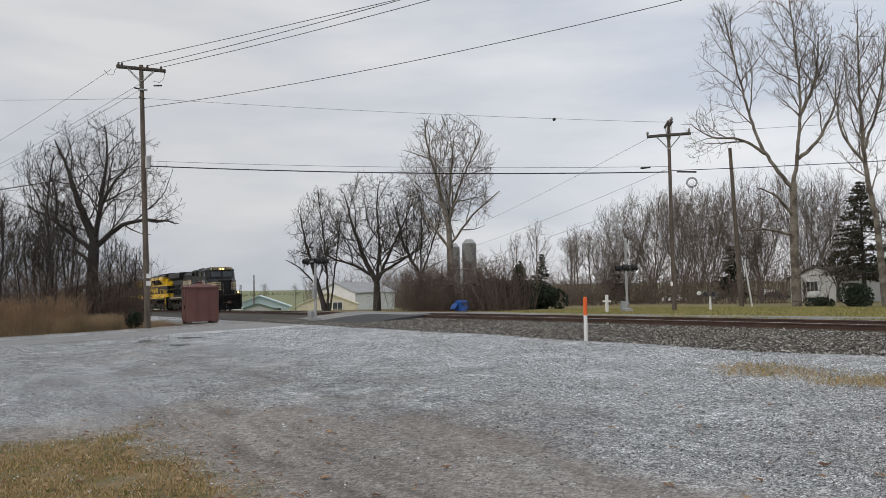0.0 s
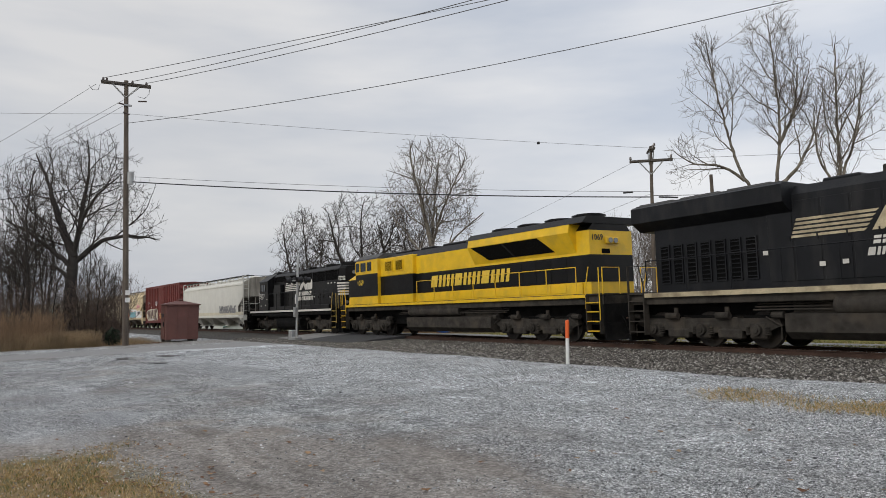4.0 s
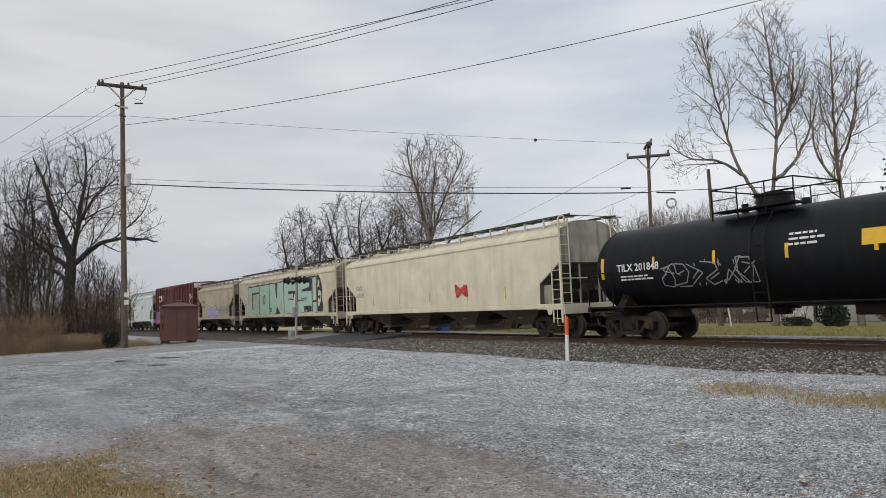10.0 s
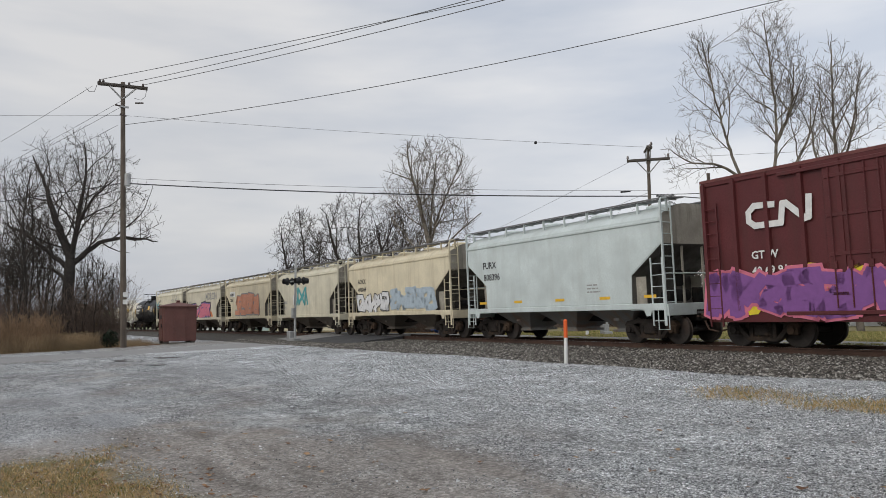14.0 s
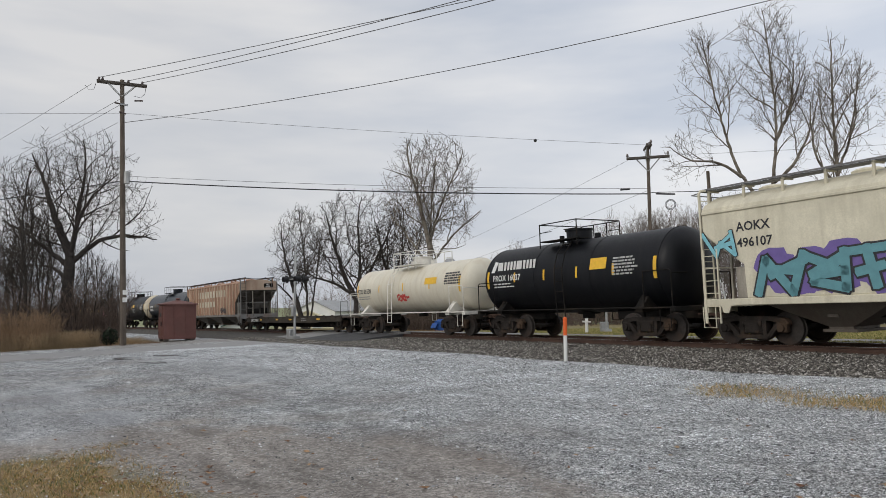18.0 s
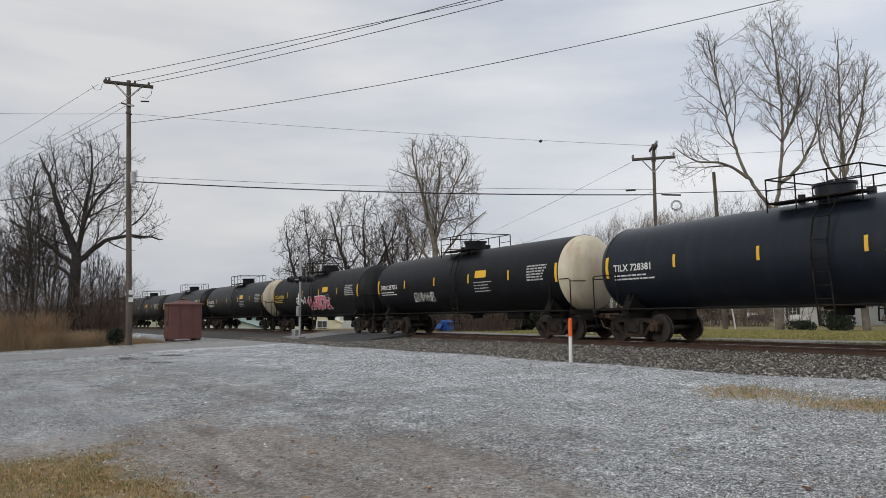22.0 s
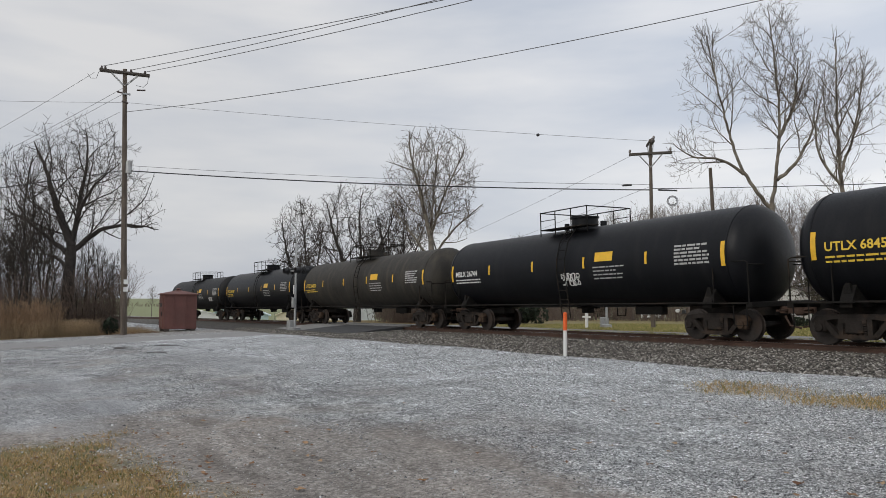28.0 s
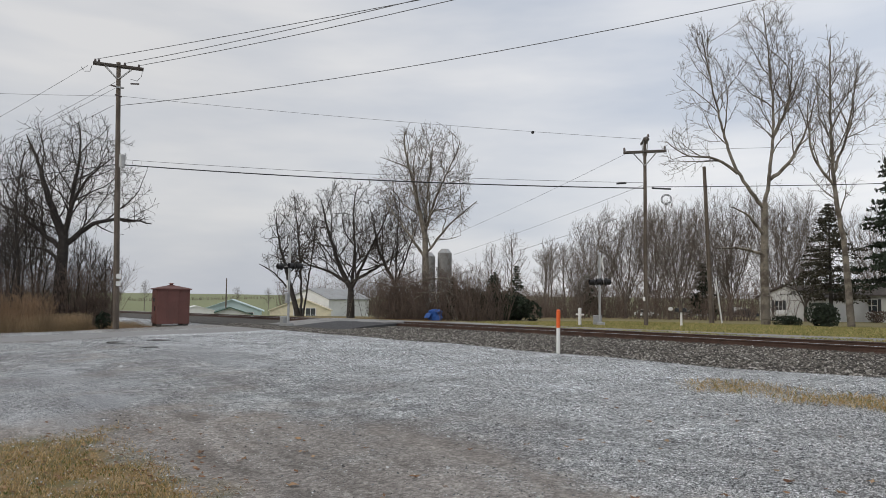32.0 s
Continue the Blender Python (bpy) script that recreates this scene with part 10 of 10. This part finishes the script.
def leaves():
    rng = np.random.RandomState(31)
    m = M()
    def one(x, y, s):
        a, t = rng.uniform(0, 6.283), rng.uniform(-0.5, 0.5)
        pts = []
        for k, rr in enumerate((1, 0.45, 0.9, 0.4, 0.8, 0.35, 0.9, 0.45)):
            an = a + k * math.pi / 4
            pts.append((x + s * rr * math.cos(an), y + s * rr * math.sin(an), gz(x, y) + 0.012 + s * 0.35 * abs(math.sin(k * 1.3 + t))))
        m.add(pts, [tuple(range(8))])
    for _ in range(90):
        r, an = rng.uniform(4.6, 12), math.radians(rng.uniform(0, 66))
        one(-r * math.cos(an), r * math.sin(an), rng.uniform(0.03, 0.07))
    for _ in range(420):
        one(rng.uniform(-10.6, -4.5), rng.uniform(-0.8, 2.3), rng.uniform(0.02, 0.05))
    for _ in range(900):
        one(rng.uniform(-52, -46.8), rng.uniform(5.0, 10.0), rng.uniform(0.05, 0.12))
    for _ in range(500):
        one(rng.uniform(-52, -44), rng.uniform(28.6, 31.0), rng.uniform(0.06, 0.13))
    solid("dead_leaves", m, leaf_mat, "curled brown dead leaves scattered on the ground", "leaves", kind="stuff")


water_mat = surface("still_puddle_water", (0.05, 0.05, 0.05), 0.22, var=0.1, bump=0.0, spec=0.9)


def puddle(x, y, rx, ry, rz, seed):
    rb = random.Random(seed)
    pts = [(rx * rb.uniform(0.75, 1.1) * math.cos(i * math.pi / 12), ry * rb.uniform(0.7, 1.15) * math.sin(i * math.pi / 12)) for i in range(24)]
    solid("puddle", M().prism(pts, -0.02, 0.0, "z"), water_mat, "shallow puddle reflecting the grey sky", "puddle", "puddles", at=pose(x, y, float(ground_z(x, y)) + 0.03, rz=rz))


litter()
grass()
leaves()
puddle(-31.2, 5.4, 0.8, 0.6, 10, 1)
puddle(-31.5, 6.9, 0.6, 0.35, 40, 2)
puddle(-27.4, 5.7, 0.5, 0.3, 20, 3)
solid("loose_plank", M().box(-1.3, 1.3, -0.05, 0.05, 0, 0.05, 0.01), grey_wood, "pale broken wooden plank on the ballast", "plank", at=pose(-26.5, 18.0, 0.07 + slope(-26.5, 18.0), rz=14))

# ---- the train's run: how far along the line its front coupler stands, second by second ----
RUN = [-72.4, -53.75, -34.8, -15.45, 4.25, 23.39, 42.48, 61.52, 80.48, 99.37, 118.2, 136.97, 155.67, 174.33, 192.98, 211.57, 230.1, 248.58, 267.0, 285.29, 303.67, 322.12, 340.65, 359.25, 377.89, 396.56, 415.26, 433.97, 452.69, 471.42, 490.13, 508.84, 527.55]
line_x = np.linspace(-800.0, 760.0, 7801)
line_s = np.concatenate([[0.0], np.cumsum(np.hypot(np.diff(line_x), np.diff([line_y(x) for x in line_x])))])
line_s -= np.interp(0.0, line_x, line_s)


def run_at(t):
    i = min(max(0, int(t)), len(RUN) - 2)
    f = t - i
    p0, p1 = RUN[i], RUN[i + 1]
    m0 = (RUN[i + 1] - RUN[i - 1]) / 2 if i > 0 else p1 - p0
    m1 = (RUN[i + 2] - RUN[i]) / 2 if i + 2 < len(RUN) else p1 - p0
    return (2 * f**3 - 3 * f**2 + 1) * p0 + (f**3 - 2 * f**2 + f) * m0 + (3 * f**2 - 2 * f**3) * p1 + (f**3 - f**2) * m1


def on_line(s):
    """The pose of a car whose middle is s metres along the line."""
    x = float(np.interp(s, line_s, line_x))
    return pose(x, line_y(x), RAIL_Z0 + line_z(x), rx=CANT, ry=-math.degrees(math.atan((line_z(x + 5) - line_z(x - 5)) / 10)), rz=line_turn(x))


def motions():
    behind = 0.0
    middle = {}
    for car, L in train:
        middle[car.name] = behind + L / 2
        walk(car, [(t * 1.0, on_line(run_at(t) - behind - L / 2)) for t in range(33)])
        behind += L
    # every wheelset turns while its car is near; 19.5 m/s is about 80 degrees a frame
    for w, r, x, car in spinning:
        near = [k for k in range(0, 961) if -75 < run_at(k / 30) - middle[car.name] < 12]
        if len(near) < 2:
            continue
        base = w.matrix_basis.translation.copy()
        rows = []
        for k in near:
            rows.append((k / 30, Matrix.Translation(base) @ Matrix.Rotation((run_at(k / 30) - run_at(near[0] / 30)) / r, 4, "Y")))
        if near[0] > 0:
            rows.insert(0, (0.0, rows[0][1]))
        if near[-1] < 960:
            rows.append((32.0, rows[-1][1]))
        walk(w, rows)


motions()
